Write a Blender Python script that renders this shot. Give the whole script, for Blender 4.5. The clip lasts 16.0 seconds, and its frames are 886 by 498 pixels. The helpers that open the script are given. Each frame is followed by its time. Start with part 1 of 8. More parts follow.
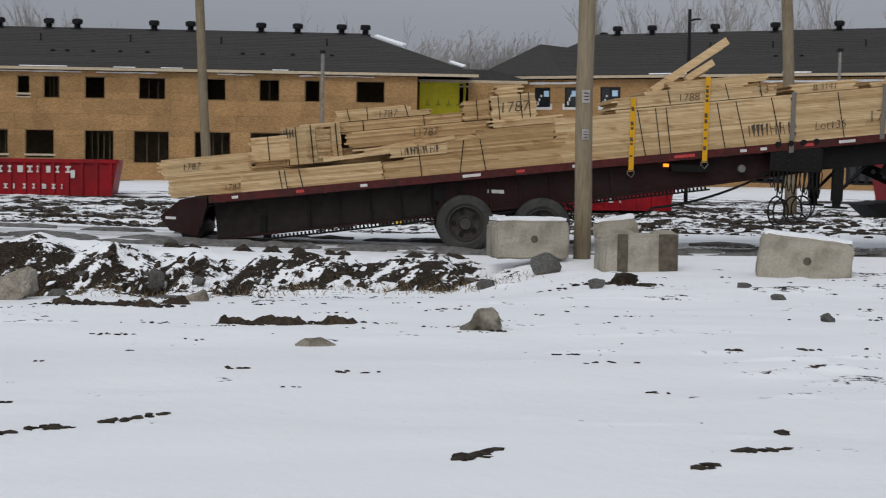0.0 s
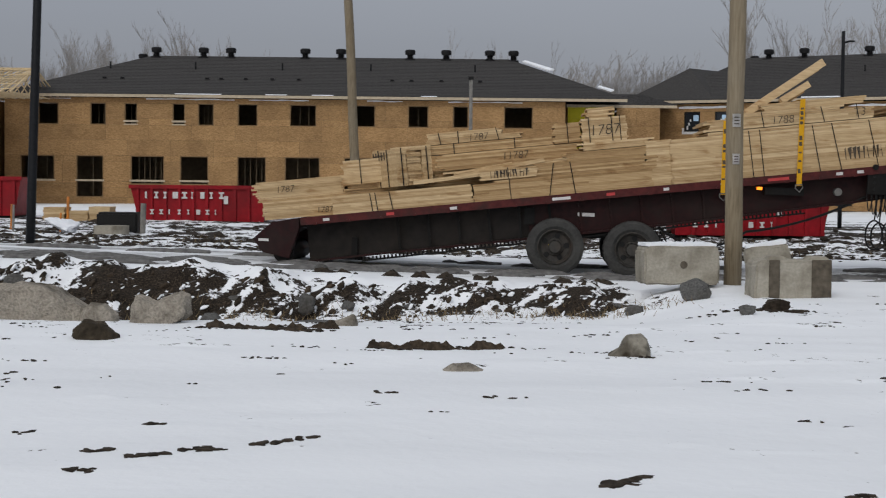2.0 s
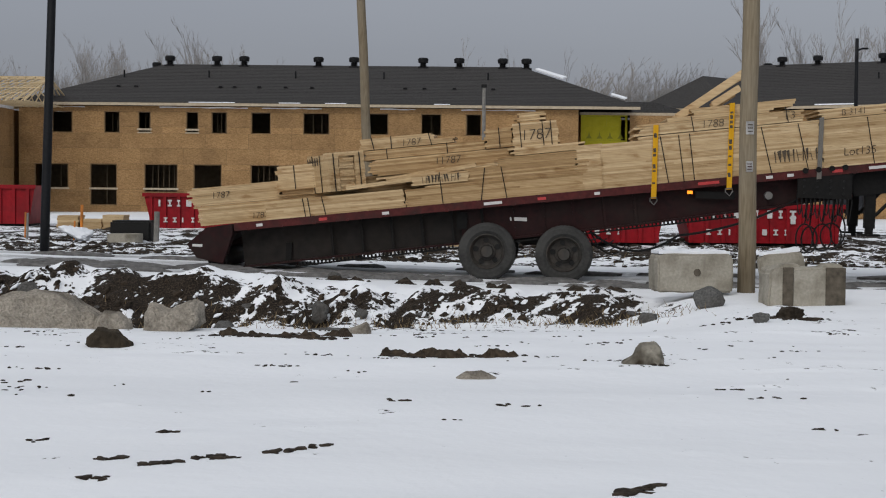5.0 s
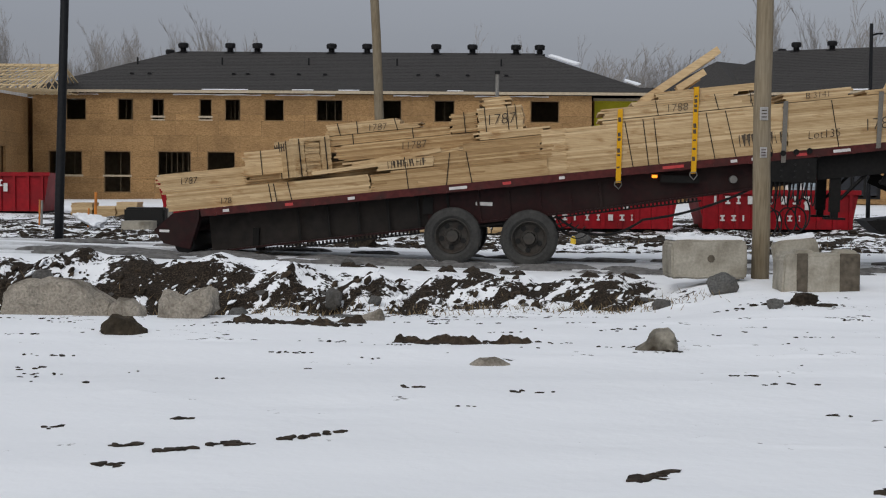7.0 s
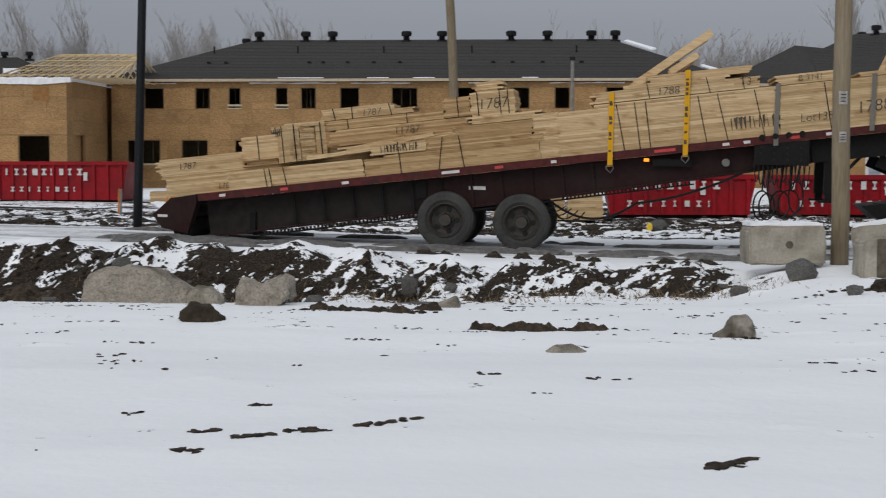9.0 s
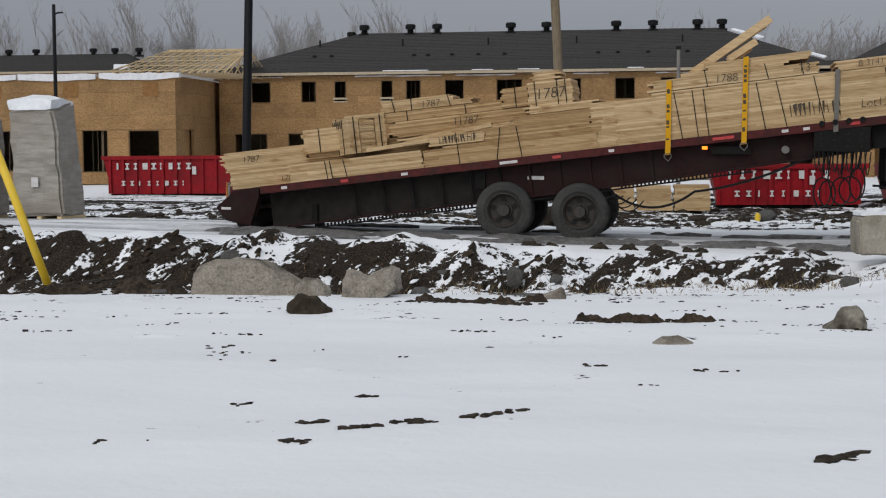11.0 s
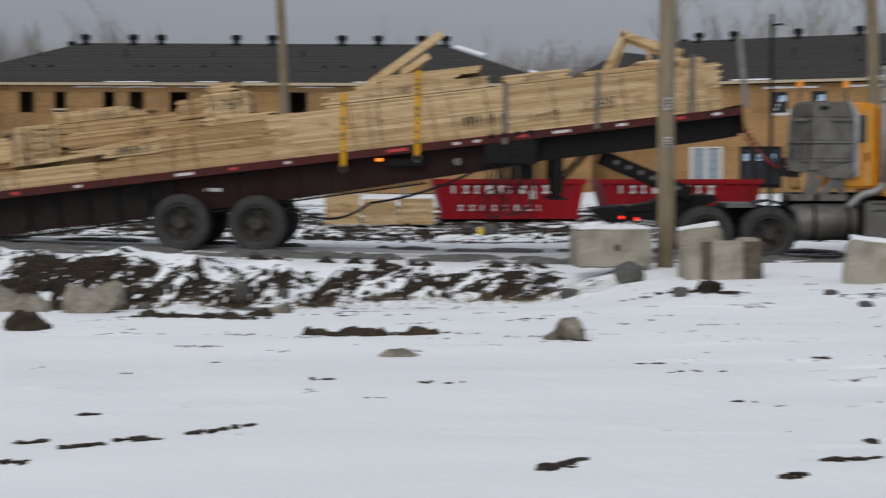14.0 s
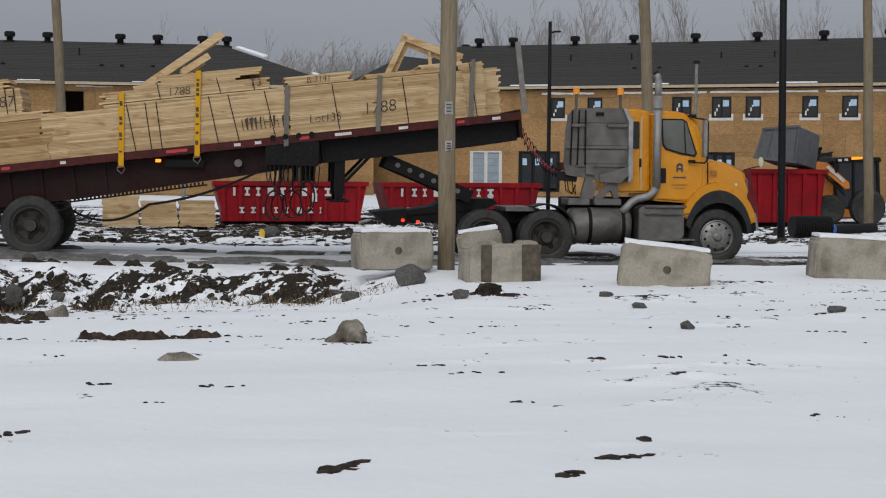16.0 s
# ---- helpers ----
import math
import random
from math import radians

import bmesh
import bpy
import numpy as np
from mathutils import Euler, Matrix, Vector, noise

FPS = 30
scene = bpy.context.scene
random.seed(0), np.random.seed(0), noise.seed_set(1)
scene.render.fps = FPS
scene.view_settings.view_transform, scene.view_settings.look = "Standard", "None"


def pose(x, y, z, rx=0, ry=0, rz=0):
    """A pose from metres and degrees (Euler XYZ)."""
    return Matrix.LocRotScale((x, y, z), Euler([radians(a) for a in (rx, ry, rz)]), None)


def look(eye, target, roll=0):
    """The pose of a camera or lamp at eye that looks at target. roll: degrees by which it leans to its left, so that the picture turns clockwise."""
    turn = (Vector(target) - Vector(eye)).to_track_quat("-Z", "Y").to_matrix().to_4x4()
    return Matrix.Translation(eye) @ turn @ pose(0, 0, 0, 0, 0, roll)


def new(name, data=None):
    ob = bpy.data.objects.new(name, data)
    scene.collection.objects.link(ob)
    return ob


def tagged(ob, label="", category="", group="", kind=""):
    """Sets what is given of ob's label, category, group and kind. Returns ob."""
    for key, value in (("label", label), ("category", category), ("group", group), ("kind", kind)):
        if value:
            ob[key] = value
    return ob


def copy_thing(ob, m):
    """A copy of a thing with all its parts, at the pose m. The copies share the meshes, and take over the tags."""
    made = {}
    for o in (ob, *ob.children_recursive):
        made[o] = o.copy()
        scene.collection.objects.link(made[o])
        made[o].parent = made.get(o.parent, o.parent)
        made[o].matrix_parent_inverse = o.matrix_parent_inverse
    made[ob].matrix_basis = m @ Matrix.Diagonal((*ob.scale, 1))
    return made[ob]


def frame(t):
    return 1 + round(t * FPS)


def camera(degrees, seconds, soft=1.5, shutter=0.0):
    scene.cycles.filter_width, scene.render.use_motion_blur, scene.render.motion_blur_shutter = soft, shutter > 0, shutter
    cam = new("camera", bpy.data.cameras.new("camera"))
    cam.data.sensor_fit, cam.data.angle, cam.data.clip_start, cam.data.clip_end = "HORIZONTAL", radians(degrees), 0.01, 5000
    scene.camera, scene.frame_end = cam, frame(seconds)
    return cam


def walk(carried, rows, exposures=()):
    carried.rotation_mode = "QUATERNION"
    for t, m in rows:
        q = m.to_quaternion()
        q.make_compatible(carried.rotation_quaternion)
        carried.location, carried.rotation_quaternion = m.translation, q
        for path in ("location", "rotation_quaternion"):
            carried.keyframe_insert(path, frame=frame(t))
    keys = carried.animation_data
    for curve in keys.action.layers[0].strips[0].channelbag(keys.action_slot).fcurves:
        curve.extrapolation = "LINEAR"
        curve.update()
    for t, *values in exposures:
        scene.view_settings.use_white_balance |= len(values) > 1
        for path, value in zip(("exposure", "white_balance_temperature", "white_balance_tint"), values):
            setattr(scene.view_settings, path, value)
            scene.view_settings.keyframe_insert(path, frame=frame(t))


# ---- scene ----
# ---------------------------------------------------------------- camera
cam = camera(31.28, 16.0, soft=1.1, shutter=0.4)
EYE = (0.0, 0.0, 1.82)
TURNS = (
    (0.0, 86.513, -0.772, -5.879), (0.5, 86.714, -0.716, -4.407), (1.0, 86.924, -0.616, -2.858), (1.5, 87.180, -0.627, -1.701),
    (2.0, 87.371, -0.562, -0.534), (2.5, 87.525, -0.598, 0.187), (3.0, 87.581, -0.564, 0.155), (3.5, 87.610, -0.537, 0.010),
    (4.0, 87.667, -0.494, -0.081), (6.5, 87.424, -0.505, 0.151), (7.0, 87.162, -0.374, 0.421), (7.5, 86.894, -0.270, 0.752),
    (8.0, 86.699, -0.267, 1.162), (8.5, 86.654, -0.163, 1.722), (9.0, 86.683, -0.031, 3.140), (9.5, 86.708, 0.143, 4.849),
    (10.0, 86.698, 0.240, 5.447), (10.2, 86.69, 0.27, 5.75), (12.3, 85.87, 0.65, 7.83), (12.5, 85.983, 0.651, 7.822),
    (13.0, 86.103, 0.581, 6.336), (13.5, 86.403, 0.407, 3.600), (14.0, 86.858, -0.001, -2.940), (14.5, 87.297, -0.777, -10.057),
    (15.0, 87.308, -0.576, -10.318), (15.5, 87.103, -0.526, -10.597), (16.0, 86.987, -0.517, -10.812))
walk(cam, [(t, pose(*EYE, a, b, c)) for t, a, b, c in TURNS])

# the trailer's way along the road: seconds, metres along the road, tilt in degrees
ROLL = (
    (0.0, 3.606, 0.18), (0.5, 3.275, 0.12), (1.0, 2.930, 0.02), (1.5, 2.678, -0.02), (2.0, 2.466, -0.06), (2.5, 2.328, -0.08),
    (3.0, 2.044, -0.06), (3.5, 1.660, 0.0), (4.0, 1.338, 0.08), (6.5, 0.263, 0.16), (7.0, -0.054, 0.18), (7.5, -0.419, 0.18),
    (8.0, -0.876, 0.14), (8.5, -1.342, 0.12), (9.0, -1.682, 0.05), (9.5, -1.956, 0.02), (10.0, -2.139, 0.05), (12.5, -3.224, 0.53),
    (13.0, -3.305, 0.66), (13.5, -3.388, 0.70), (14.0, -3.568, 0.66), (14.5, -3.572, 0.66), (15.0, -3.573, 0.68), (16.0, -3.573, 0.70))
ROAD_Y, ROAD_K, ROAD_G = 30.87, 0.0728, 0.0281

# ---------------------------------------------------------------- light
world = bpy.data.worlds.new("overcast_sky")
scene.world = world
world.use_nodes = True
wn, wl = world.node_tree.nodes, world.node_tree.links
wn.clear()
w_out, w_bg = wn.new("ShaderNodeOutputWorld"), wn.new("ShaderNodeBackground")
w_sky = wn.new("ShaderNodeTexSky")
w_sky.sky_type, w_sky.sun_disc = "NISHITA", False
w_sky.sun_elevation, w_sky.sun_rotation = radians(32), radians(200)
w_sky.dust_density, w_sky.air_density = 4.0, 1.0
w_hsv = wn.new("ShaderNodeHueSaturation")
w_hsv.inputs["Saturation"].default_value = 0.25
w_hsv.inputs["Value"].default_value = 0.10
wl.new(w_sky.outputs[0], w_hsv.inputs["Color"])
w_tc, w_sep, w_ramp = wn.new("ShaderNodeTexCoord"), wn.new("ShaderNodeSeparateXYZ"), wn.new("ShaderNodeValToRGB")
wl.new(w_tc.outputs["Generated"], w_sep.inputs[0])
w_map, w_noise = wn.new("ShaderNodeMapping"), wn.new("ShaderNodeTexNoise")
w_map.inputs["Scale"].default_value = (1.5, 1.5, 9.0)
w_noise.inputs["Scale"].default_value, w_noise.inputs["Detail"].default_value = 2.2, 4.0
wl.new(w_tc.outputs["Generated"], w_map.inputs[0])
wl.new(w_map.outputs[0], w_noise.inputs[0])
w_add = wn.new("ShaderNodeMath")
w_add.operation, w_add.inputs[1].default_value = "MULTIPLY_ADD", 0.10
w_sub = wn.new("ShaderNodeMath")
w_sub.operation, w_sub.inputs[1].default_value = "SUBTRACT", 0.05
wl.new(w_noise.outputs["Fac"], w_add.inputs[0])
wl.new(w_sep.outputs["Z"], w_add.inputs[2])
wl.new(w_add.outputs[0], w_sub.inputs[0])
wl.new(w_sub.outputs[0], w_ramp.inputs[0])
els = w_ramp.color_ramp.elements
els[0].position, els[0].color = 0.0, (0.305, 0.329, 0.395, 1)
els[1].position, els[1].color = 1.0, (0.98, 1.02, 1.09, 1)
e_mid = els.new(0.14)
e_mid.color = (0.232, 0.260, 0.345, 1)
e_hi = els.new(0.45)
e_hi.color = (0.60, 0.66, 0.75, 1)
w_mix = wn.new("ShaderNodeMixRGB")
w_mix.blend_type, w_mix.inputs[0].default_value = "ADD", 1.0
wl.new(w_ramp.outputs[0], w_mix.inputs[1])
wl.new(w_hsv.outputs[0], w_mix.inputs[2])
wl.new(w_mix.outputs[0], w_bg.inputs["Color"])
w_bg.inputs["Strength"].default_value = 0.60
wl.new(w_bg.outputs[0], w_out.inputs[0])
sun = new("sun", bpy.data.lights.new("sun", "SUN"))
sun.data.energy, sun.data.angle, sun.data.color = 0.75, radians(30), (1.0, 0.97, 0.93)
sun.matrix_world = look((-14, -30, 26), (0, 0, 0))
scene.view_settings.exposure = -0.28

# ---------------------------------------------------------------- materials


def node_mat(name):
    m = bpy.data.materials.new(name)
    m.use_nodes = True
    nt = m.node_tree
    return m, nt, nt.nodes["Principled BSDF"]


def noise_node(nt, scale, detail=5.0, stretch=None):
    tc = nt.nodes.new("ShaderNodeTexCoord")
    n = nt.nodes.new("ShaderNodeTexNoise")
    n.inputs["Scale"].default_value, n.inputs["Detail"].default_value = scale, detail
    if stretch:
        mp = nt.nodes.new("ShaderNodeMapping")
        mp.inputs["Scale"].default_value = stretch
        nt.links.new(tc.outputs["Object"], mp.inputs[0])
        nt.links.new(mp.outputs[0], n.inputs["Vector"])
    else:
        nt.links.new(tc.outputs["Object"], n.inputs["Vector"])
    return n


def ramp_node(nt, fac, stops):
    r = nt.nodes.new("ShaderNodeValToRGB")
    e = r.color_ramp.elements
    while len(e) < len(stops):
        e.new(0.5)
    for el, (p, c) in zip(e, stops):
        el.position, el.color = p, (*c, 1)
    nt.links.new(fac, r.inputs[0])
    return r


def mixed(nt, kind, fac, a, b):
    m = nt.nodes.new("ShaderNodeMixRGB")
    m.blend_type = kind
    for sock, v in zip(m.inputs, (fac, a, b)):
        if isinstance(v, (int, float)):
            sock.default_value = v
        elif isinstance(v, tuple):
            sock.default_value = (*v, 1)
        else:
            nt.links.new(v, sock)
    return m.outputs[0]


def bump_to(nt, bsdf, height, strength, dist):
    b = nt.nodes.new("ShaderNodeBump")
    b.inputs["Strength"].default_value, b.inputs["Distance"].default_value = strength, dist
    nt.links.new(height, b.inputs["Height"])
    nt.links.new(b.outputs[0], bsdf.inputs["Normal"])


def surface(name, c1, c2, rough=0.7, metal=0.0, fine=30.0, coarse=1.2, dirt=None, dirt_amount=0.5, bump=0.2, dist=0.01, stretch=None, island=0.0, per_object=0.0):
    """A painted or raw surface: fine grain between two colours, and stains at a larger scale."""
    m, nt, bs = node_mat(name)
    n1, n2 = noise_node(nt, fine, 6, stretch=stretch), noise_node(nt, coarse, 5)
    col = ramp_node(nt, n1.outputs["Fac"], [(0.3, c1), (0.7, c2)]).outputs[0]
    if dirt:
        fac = ramp_node(nt, n2.outputs["Fac"], [(0.45, (0, 0, 0)), (0.72, (dirt_amount,) * 3)]).outputs[0]
        col = mixed(nt, "MIX", fac, col, dirt)
    for amount, socket in ((island, "island"), (per_object, "object")):
        if amount:
            if socket == "island":
                g = nt.nodes.new("ShaderNodeNewGeometry").outputs["Random Per Island"]
            else:
                g = nt.nodes.new("ShaderNodeObjectInfo").outputs["Random"]
            v = ramp_node(nt, g, [(0.0, (1 - amount,) * 3), (1.0, (1 + amount * 0.35,) * 3)]).outputs[0]
            col = mixed(nt, "MULTIPLY", 1.0, col, v)
    nt.links.new(col, bs.inputs["Base Color"])
    rr = nt.nodes.new("ShaderNodeMapRange")
    rr.inputs["To Min"].default_value, rr.inputs["To Max"].default_value = max(0.03, rough - 0.12), min(1, rough + 0.12)
    nt.links.new(n2.outputs["Fac"], rr.inputs[0])
    nt.links.new(rr.outputs[0], bs.inputs["Roughness"])
    bs.inputs["Metallic"].default_value = metal
    if rough > 0.5 and not metal:
        bs.inputs["Specular IOR Level"].default_value = 0.18
    if bump:
        bump_to(nt, bs, n1.outputs["Fac"], bump, dist)
    return m


def glow(name, colour, strength):
    m, nt, bs = node_mat(name)
    bs.inputs["Base Color"].default_value = (*colour, 1)
    bs.inputs["Emission Color"].default_value = (*colour, 1)
    bs.inputs["Emission Strength"].default_value = strength
    return m


def ground_mat():
    m, nt, bs = node_mat("snowy_ground")
    at = nt.nodes.new("ShaderNodeAttribute")
    at.attribute_name = "soil"
    rd = nt.nodes.new("ShaderNodeAttribute")
    rd.attribute_name = "wet"
    n1, n2, n3 = noise_node(nt, 6.5, 9), noise_node(nt, 40.0, 4), noise_node(nt, 0.35, 4, stretch=(0.35, 1.2, 1))
    edge = nt.nodes.new("ShaderNodeMath")
    edge.operation, edge.inputs[1].default_value = "MULTIPLY_ADD", 0.85
    nt.links.new(n1.outputs["Fac"], edge.inputs[0])
    nt.links.new(at.outputs["Fac"], edge.inputs[2])
    n4 = noise_node(nt, 19.0, 5, stretch=(1, 1, 0.6))
    crumb = nt.nodes.new("ShaderNodeMath")
    crumb.operation, crumb.inputs[1].default_value = "MULTIPLY_ADD", 0.55
    nt.links.new(n4.outputs["Fac"], crumb.inputs[0])
    lower = nt.nodes.new("ShaderNodeMath")
    lower.operation, lower.inputs[1].default_value = "SUBTRACT", 0.275
    nt.links.new(edge.outputs[0], lower.inputs[0])
    nt.links.new(lower.outputs[0], crumb.inputs[2])
    mask = ramp_node(nt, crumb.outputs[0], [(0.87, (0, 0, 0)), (0.94, (1, 1, 1))]).outputs[0]
    snow = ramp_node(nt, n3.outputs["Fac"], [(0.3, (0.76, 0.775, 0.80)), (0.7, (0.84, 0.855, 0.88))]).outputs[0]
    soil = ramp_node(nt, n2.outputs["Fac"], [(0.3, (0.007, 0.006, 0.005)), (0.52, (0.024, 0.018, 0.013)), (0.75, (0.085, 0.064, 0.045))]).outputs[0]
    slush = ramp_node(nt, n1.outputs["Fac"], [(0.3, (0.060, 0.058, 0.056)), (0.50, (0.15, 0.148, 0.146)), (0.66, (0.55, 0.56, 0.58))]).outputs[0]
    col = mixed(nt, "MIX", rd.outputs["Fac"], snow, slush)
    col = mixed(nt, "MIX", mask, col, soil)
    nt.links.new(col, bs.inputs["Base Color"])
    rough = mixed(nt, "MIX", rd.outputs["Fac"], (0.85,) * 3, (0.55,) * 3)
    nt.links.new(rough, bs.inputs["Roughness"])
    bs.inputs["Specular IOR Level"].default_value = 0.12
    bump_to(nt, bs, mixed(nt, "MIX", mask, n1.outputs["Fac"], n2.outputs["Fac"]), 0.35, 0.03)
    return m


def osb_mat():
    """Oriented strand board: flat wood flakes, sheets slightly different in tone."""
    m, nt, bs = node_mat("strand_board")
    tc = nt.nodes.new("ShaderNodeTexCoord")
    vo = nt.nodes.new("ShaderNodeTexVoronoi")
    vo.inputs["Scale"].default_value = 9.0
    mp = nt.nodes.new("ShaderNodeMapping")
    mp.inputs["Scale"].default_value = (1.0, 1.0, 2.2)
    nt.links.new(tc.outputs["Object"], mp.inputs[0])
    nt.links.new(mp.outputs[0], vo.inputs["Vector"])
    big = noise_node(nt, 0.7, 5)
    sep = nt.nodes.new("ShaderNodeSeparateColor")
    nt.links.new(vo.outputs["Color"], sep.inputs[0])
    flakes = ramp_node(nt, sep.outputs[0], [(0.0, (0.255, 0.147, 0.057)), (0.5, (0.305, 0.180, 0.074)), (1.0, (0.350, 0.214, 0.094))]).outputs[0]
    stain = ramp_node(nt, big.outputs["Fac"], [(0.3, (0.80, 0.78, 0.74)), (0.65, (1.05, 1.05, 1.05))]).outputs[0]
    col = mixed(nt, "MULTIPLY", 1.0, flakes, stain)
    fleck = noise_node(nt, 11.0, 6, stretch=(1.0, 1.0, 1.8))
    col = mixed(nt, "MULTIPLY", 1.0, col, ramp_node(nt, fleck.outputs["Fac"], [(0.36, (0.74, 0.70, 0.64)), (0.52, (1.02, 1.02, 1.02))]).outputs[0])
    oi = nt.nodes.new("ShaderNodeObjectInfo")
    tone = ramp_node(nt, oi.outputs["Random"], [(0.0, (0.84, 0.83, 0.80)), (1.0, (1.08, 1.07, 1.05))]).outputs[0]
    col = mixed(nt, "MULTIPLY", 1.0, col, tone)
    nt.links.new(col, bs.inputs["Base Color"])
    bs.inputs["Roughness"].default_value = 0.8
    bump_to(nt, bs, sep.outputs[0], 0.10, 0.003)
    return m


def lumber_mat(name, a, b, c):
    m, nt, bs = node_mat(name)
    ga = nt.nodes.new("ShaderNodeNewGeometry").outputs["Random Per Island"]
    go = nt.nodes.new("ShaderNodeObjectInfo").outputs["Random"]
    gm = nt.nodes.new("ShaderNodeMath")
    gm.operation = "ADD"
    nt.links.new(ga, gm.inputs[0])
    nt.links.new(go, gm.inputs[1])
    gf = nt.nodes.new("ShaderNodeMath")
    gf.operation = "FRACT"
    nt.links.new(gm.outputs[0], gf.inputs[0])
    g = gf.outputs[0]
    tone = ramp_node(nt, g, [(0.0, a), (0.45, b), (1.0, c)]).outputs[0]
    grain = noise_node(nt, 7.0, 6, stretch=(0.5, 6, 6))
    knots = noise_node(nt, 2.2, 3, stretch=(1, 3, 3))
    col = mixed(nt, "MULTIPLY", 1.0, tone, ramp_node(nt, grain.outputs["Fac"], [(0.3, (0.80, 0.74, 0.66)), (0.6, (1.06, 1.05, 1.03))]).outputs[0])
    col = mixed(nt, "MULTIPLY", 1.0, col, ramp_node(nt, knots.outputs["Fac"], [(0.30, (0.70, 0.60, 0.48)), (0.42, (1, 1, 1))]).outputs[0])
    nt.links.new(col, bs.inputs["Base Color"])
    bs.inputs["Roughness"].default_value = 0.75
    bump_to(nt, bs, grain.outputs["Fac"], 0.2, 0.004)
    return m


def glass_mat():
    m, nt, bs = node_mat("window_glass")
    bs.inputs["Base Color"].default_value = (0.25, 0.30, 0.32, 1)
    bs.inputs["Roughness"].default_value = 0.06
    bs.inputs["Transmission Weight"].default_value = 0.6
    bs.inputs["IOR"].default_value = 1.45
    return m


GROUND = ground_mat()
OSB = osb_mat()
LUMBER = lumber_mat("spruce_lumber", (0.37, 0.252, 0.125), (0.46, 0.330, 0.178), (0.55, 0.415, 0.245))
LUMBER_DARK = lumber_mat("weathered_lumber", (0.26, 0.158, 0.064), (0.36, 0.238, 0.112), (0.46, 0.325, 0.17))
STUD = surface("stud_lumber", (0.50, 0.38, 0.22), (0.62, 0.49, 0.31), 0.8, fine=12)
SHINGLE = surface("asphalt_shingles", (0.034, 0.0322, 0.0312), (0.060, 0.0567, 0.0545), 0.9, fine=9, coarse=0.35, dirt=(0.050, 0.048, 0.047), dirt_amount=0.6, bump=0.4, dist=0.02, stretch=(1, 1, 3), per_object=0.12)
FASCIA = surface("pale_fascia", (0.34, 0.28, 0.20), (0.45, 0.38, 0.28), 0.8, fine=8)
WRAP = surface("white_housewrap", (0.62, 0.63, 0.65), (0.75, 0.76, 0.78), 0.7, fine=5, bump=0.5, dist=0.03)
YELLOW_WRAP = surface("yellow_sheathing", (0.52, 0.47, 0.022), (0.60, 0.54, 0.035), 0.6, fine=3)
SNOW = surface("snow", (0.72, 0.74, 0.78), (0.82, 0.84, 0.87), 0.9, fine=9, bump=0.5, dist=0.02)
VENT = surface("black_vent", (0.006, 0.006, 0.007), (0.014, 0.014, 0.015), 0.6, fine=20)
# DARK_STEEL and MAROON are set near black to hold the shade under the deck
DARK_STEEL = surface("dark_steel", (0.004, 0.004, 0.004), (0.009, 0.0085, 0.008), 0.65, fine=14, dirt=(0.011, 0.009, 0.007), dirt_amount=0.5)
GRIMED_STEEL = surface("mud_grimed_steel", (0.010, 0.0085, 0.0075), (0.022, 0.018, 0.016), 0.7, fine=7, coarse=1.2, dirt=(0.030, 0.024, 0.019), dirt_amount=0.7, bump=0.4)
MAROON = surface("shade_darkened_maroon", (0.010, 0.0022, 0.0024), (0.022, 0.0042, 0.0042), 0.55, fine=9, coarse=1.6, dirt=(0.018, 0.012, 0.010), dirt_amount=0.8)
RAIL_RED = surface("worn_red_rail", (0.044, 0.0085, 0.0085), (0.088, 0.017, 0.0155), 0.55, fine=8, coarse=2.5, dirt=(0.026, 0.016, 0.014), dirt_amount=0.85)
RUBBER = surface("tyre_rubber", (0.026, 0.026, 0.025), (0.047, 0.046, 0.044), 0.85, fine=18, coarse=2.0, dirt=(0.075, 0.074, 0.070), dirt_amount=0.6)
RIM = surface("dirty_steel_rim", (0.026, 0.025, 0.023), (0.060, 0.056, 0.050), 0.6, fine=12, coarse=4, dirt=(0.050, 0.036, 0.028), dirt_amount=0.6)
RIM_ALU = surface("aluminium_rim", (0.20, 0.20, 0.195), (0.32, 0.32, 0.31), 0.45, 0.6, fine=10, coarse=5, dirt=(0.12, 0.11, 0.10), dirt_amount=0.7)
BIN_RED = surface("red_container_paint", (0.205, 0.0045, 0.009), (0.275, 0.007, 0.013), 0.5, fine=6, coarse=0.9, dirt=(0.10, 0.010, 0.012), dirt_amount=0.7)
for dull in (DARK_STEEL, MAROON, BIN_RED, RAIL_RED):
    dull.node_tree.nodes["Principled BSDF"].inputs["Specular IOR Level"].default_value = 0.15
WHITE = surface("white_marking", (0.46, 0.45, 0.44), (0.60, 0.59, 0.58), 0.6, fine=10)
POLE_WOOD = surface("weathered_pole_wood", (0.140, 0.110, 0.070), (0.240, 0.196, 0.134), 0.9, fine=6, coarse=1.0, dirt=(0.25, 0.22, 0.17), dirt_amount=0.5, stretch=(7, 7, 0.5), bump=0.5)
BLACK_POST = surface("black_coated_steel", (0.005, 0.0055, 0.007), (0.010, 0.011, 0.013), 0.52, fine=10)
GREY_POST = surface("grey_timber_post", (0.15, 0.145, 0.135), (0.23, 0.22, 0.20), 0.85, fine=8)
CONCRETE = surface("cast_concrete", (0.28, 0.258, 0.212), (0.36, 0.335, 0.280), 0.9, fine=26, coarse=2.4, dirt=(0.105, 0.088, 0.062), dirt_amount=0.85, bump=0.4, dist=0.015)
CONCRETE_DARK = surface("stained_concrete", (0.060, 0.050, 0.038), (0.12, 0.102, 0.078), 0.9, fine=12, bump=0.4)
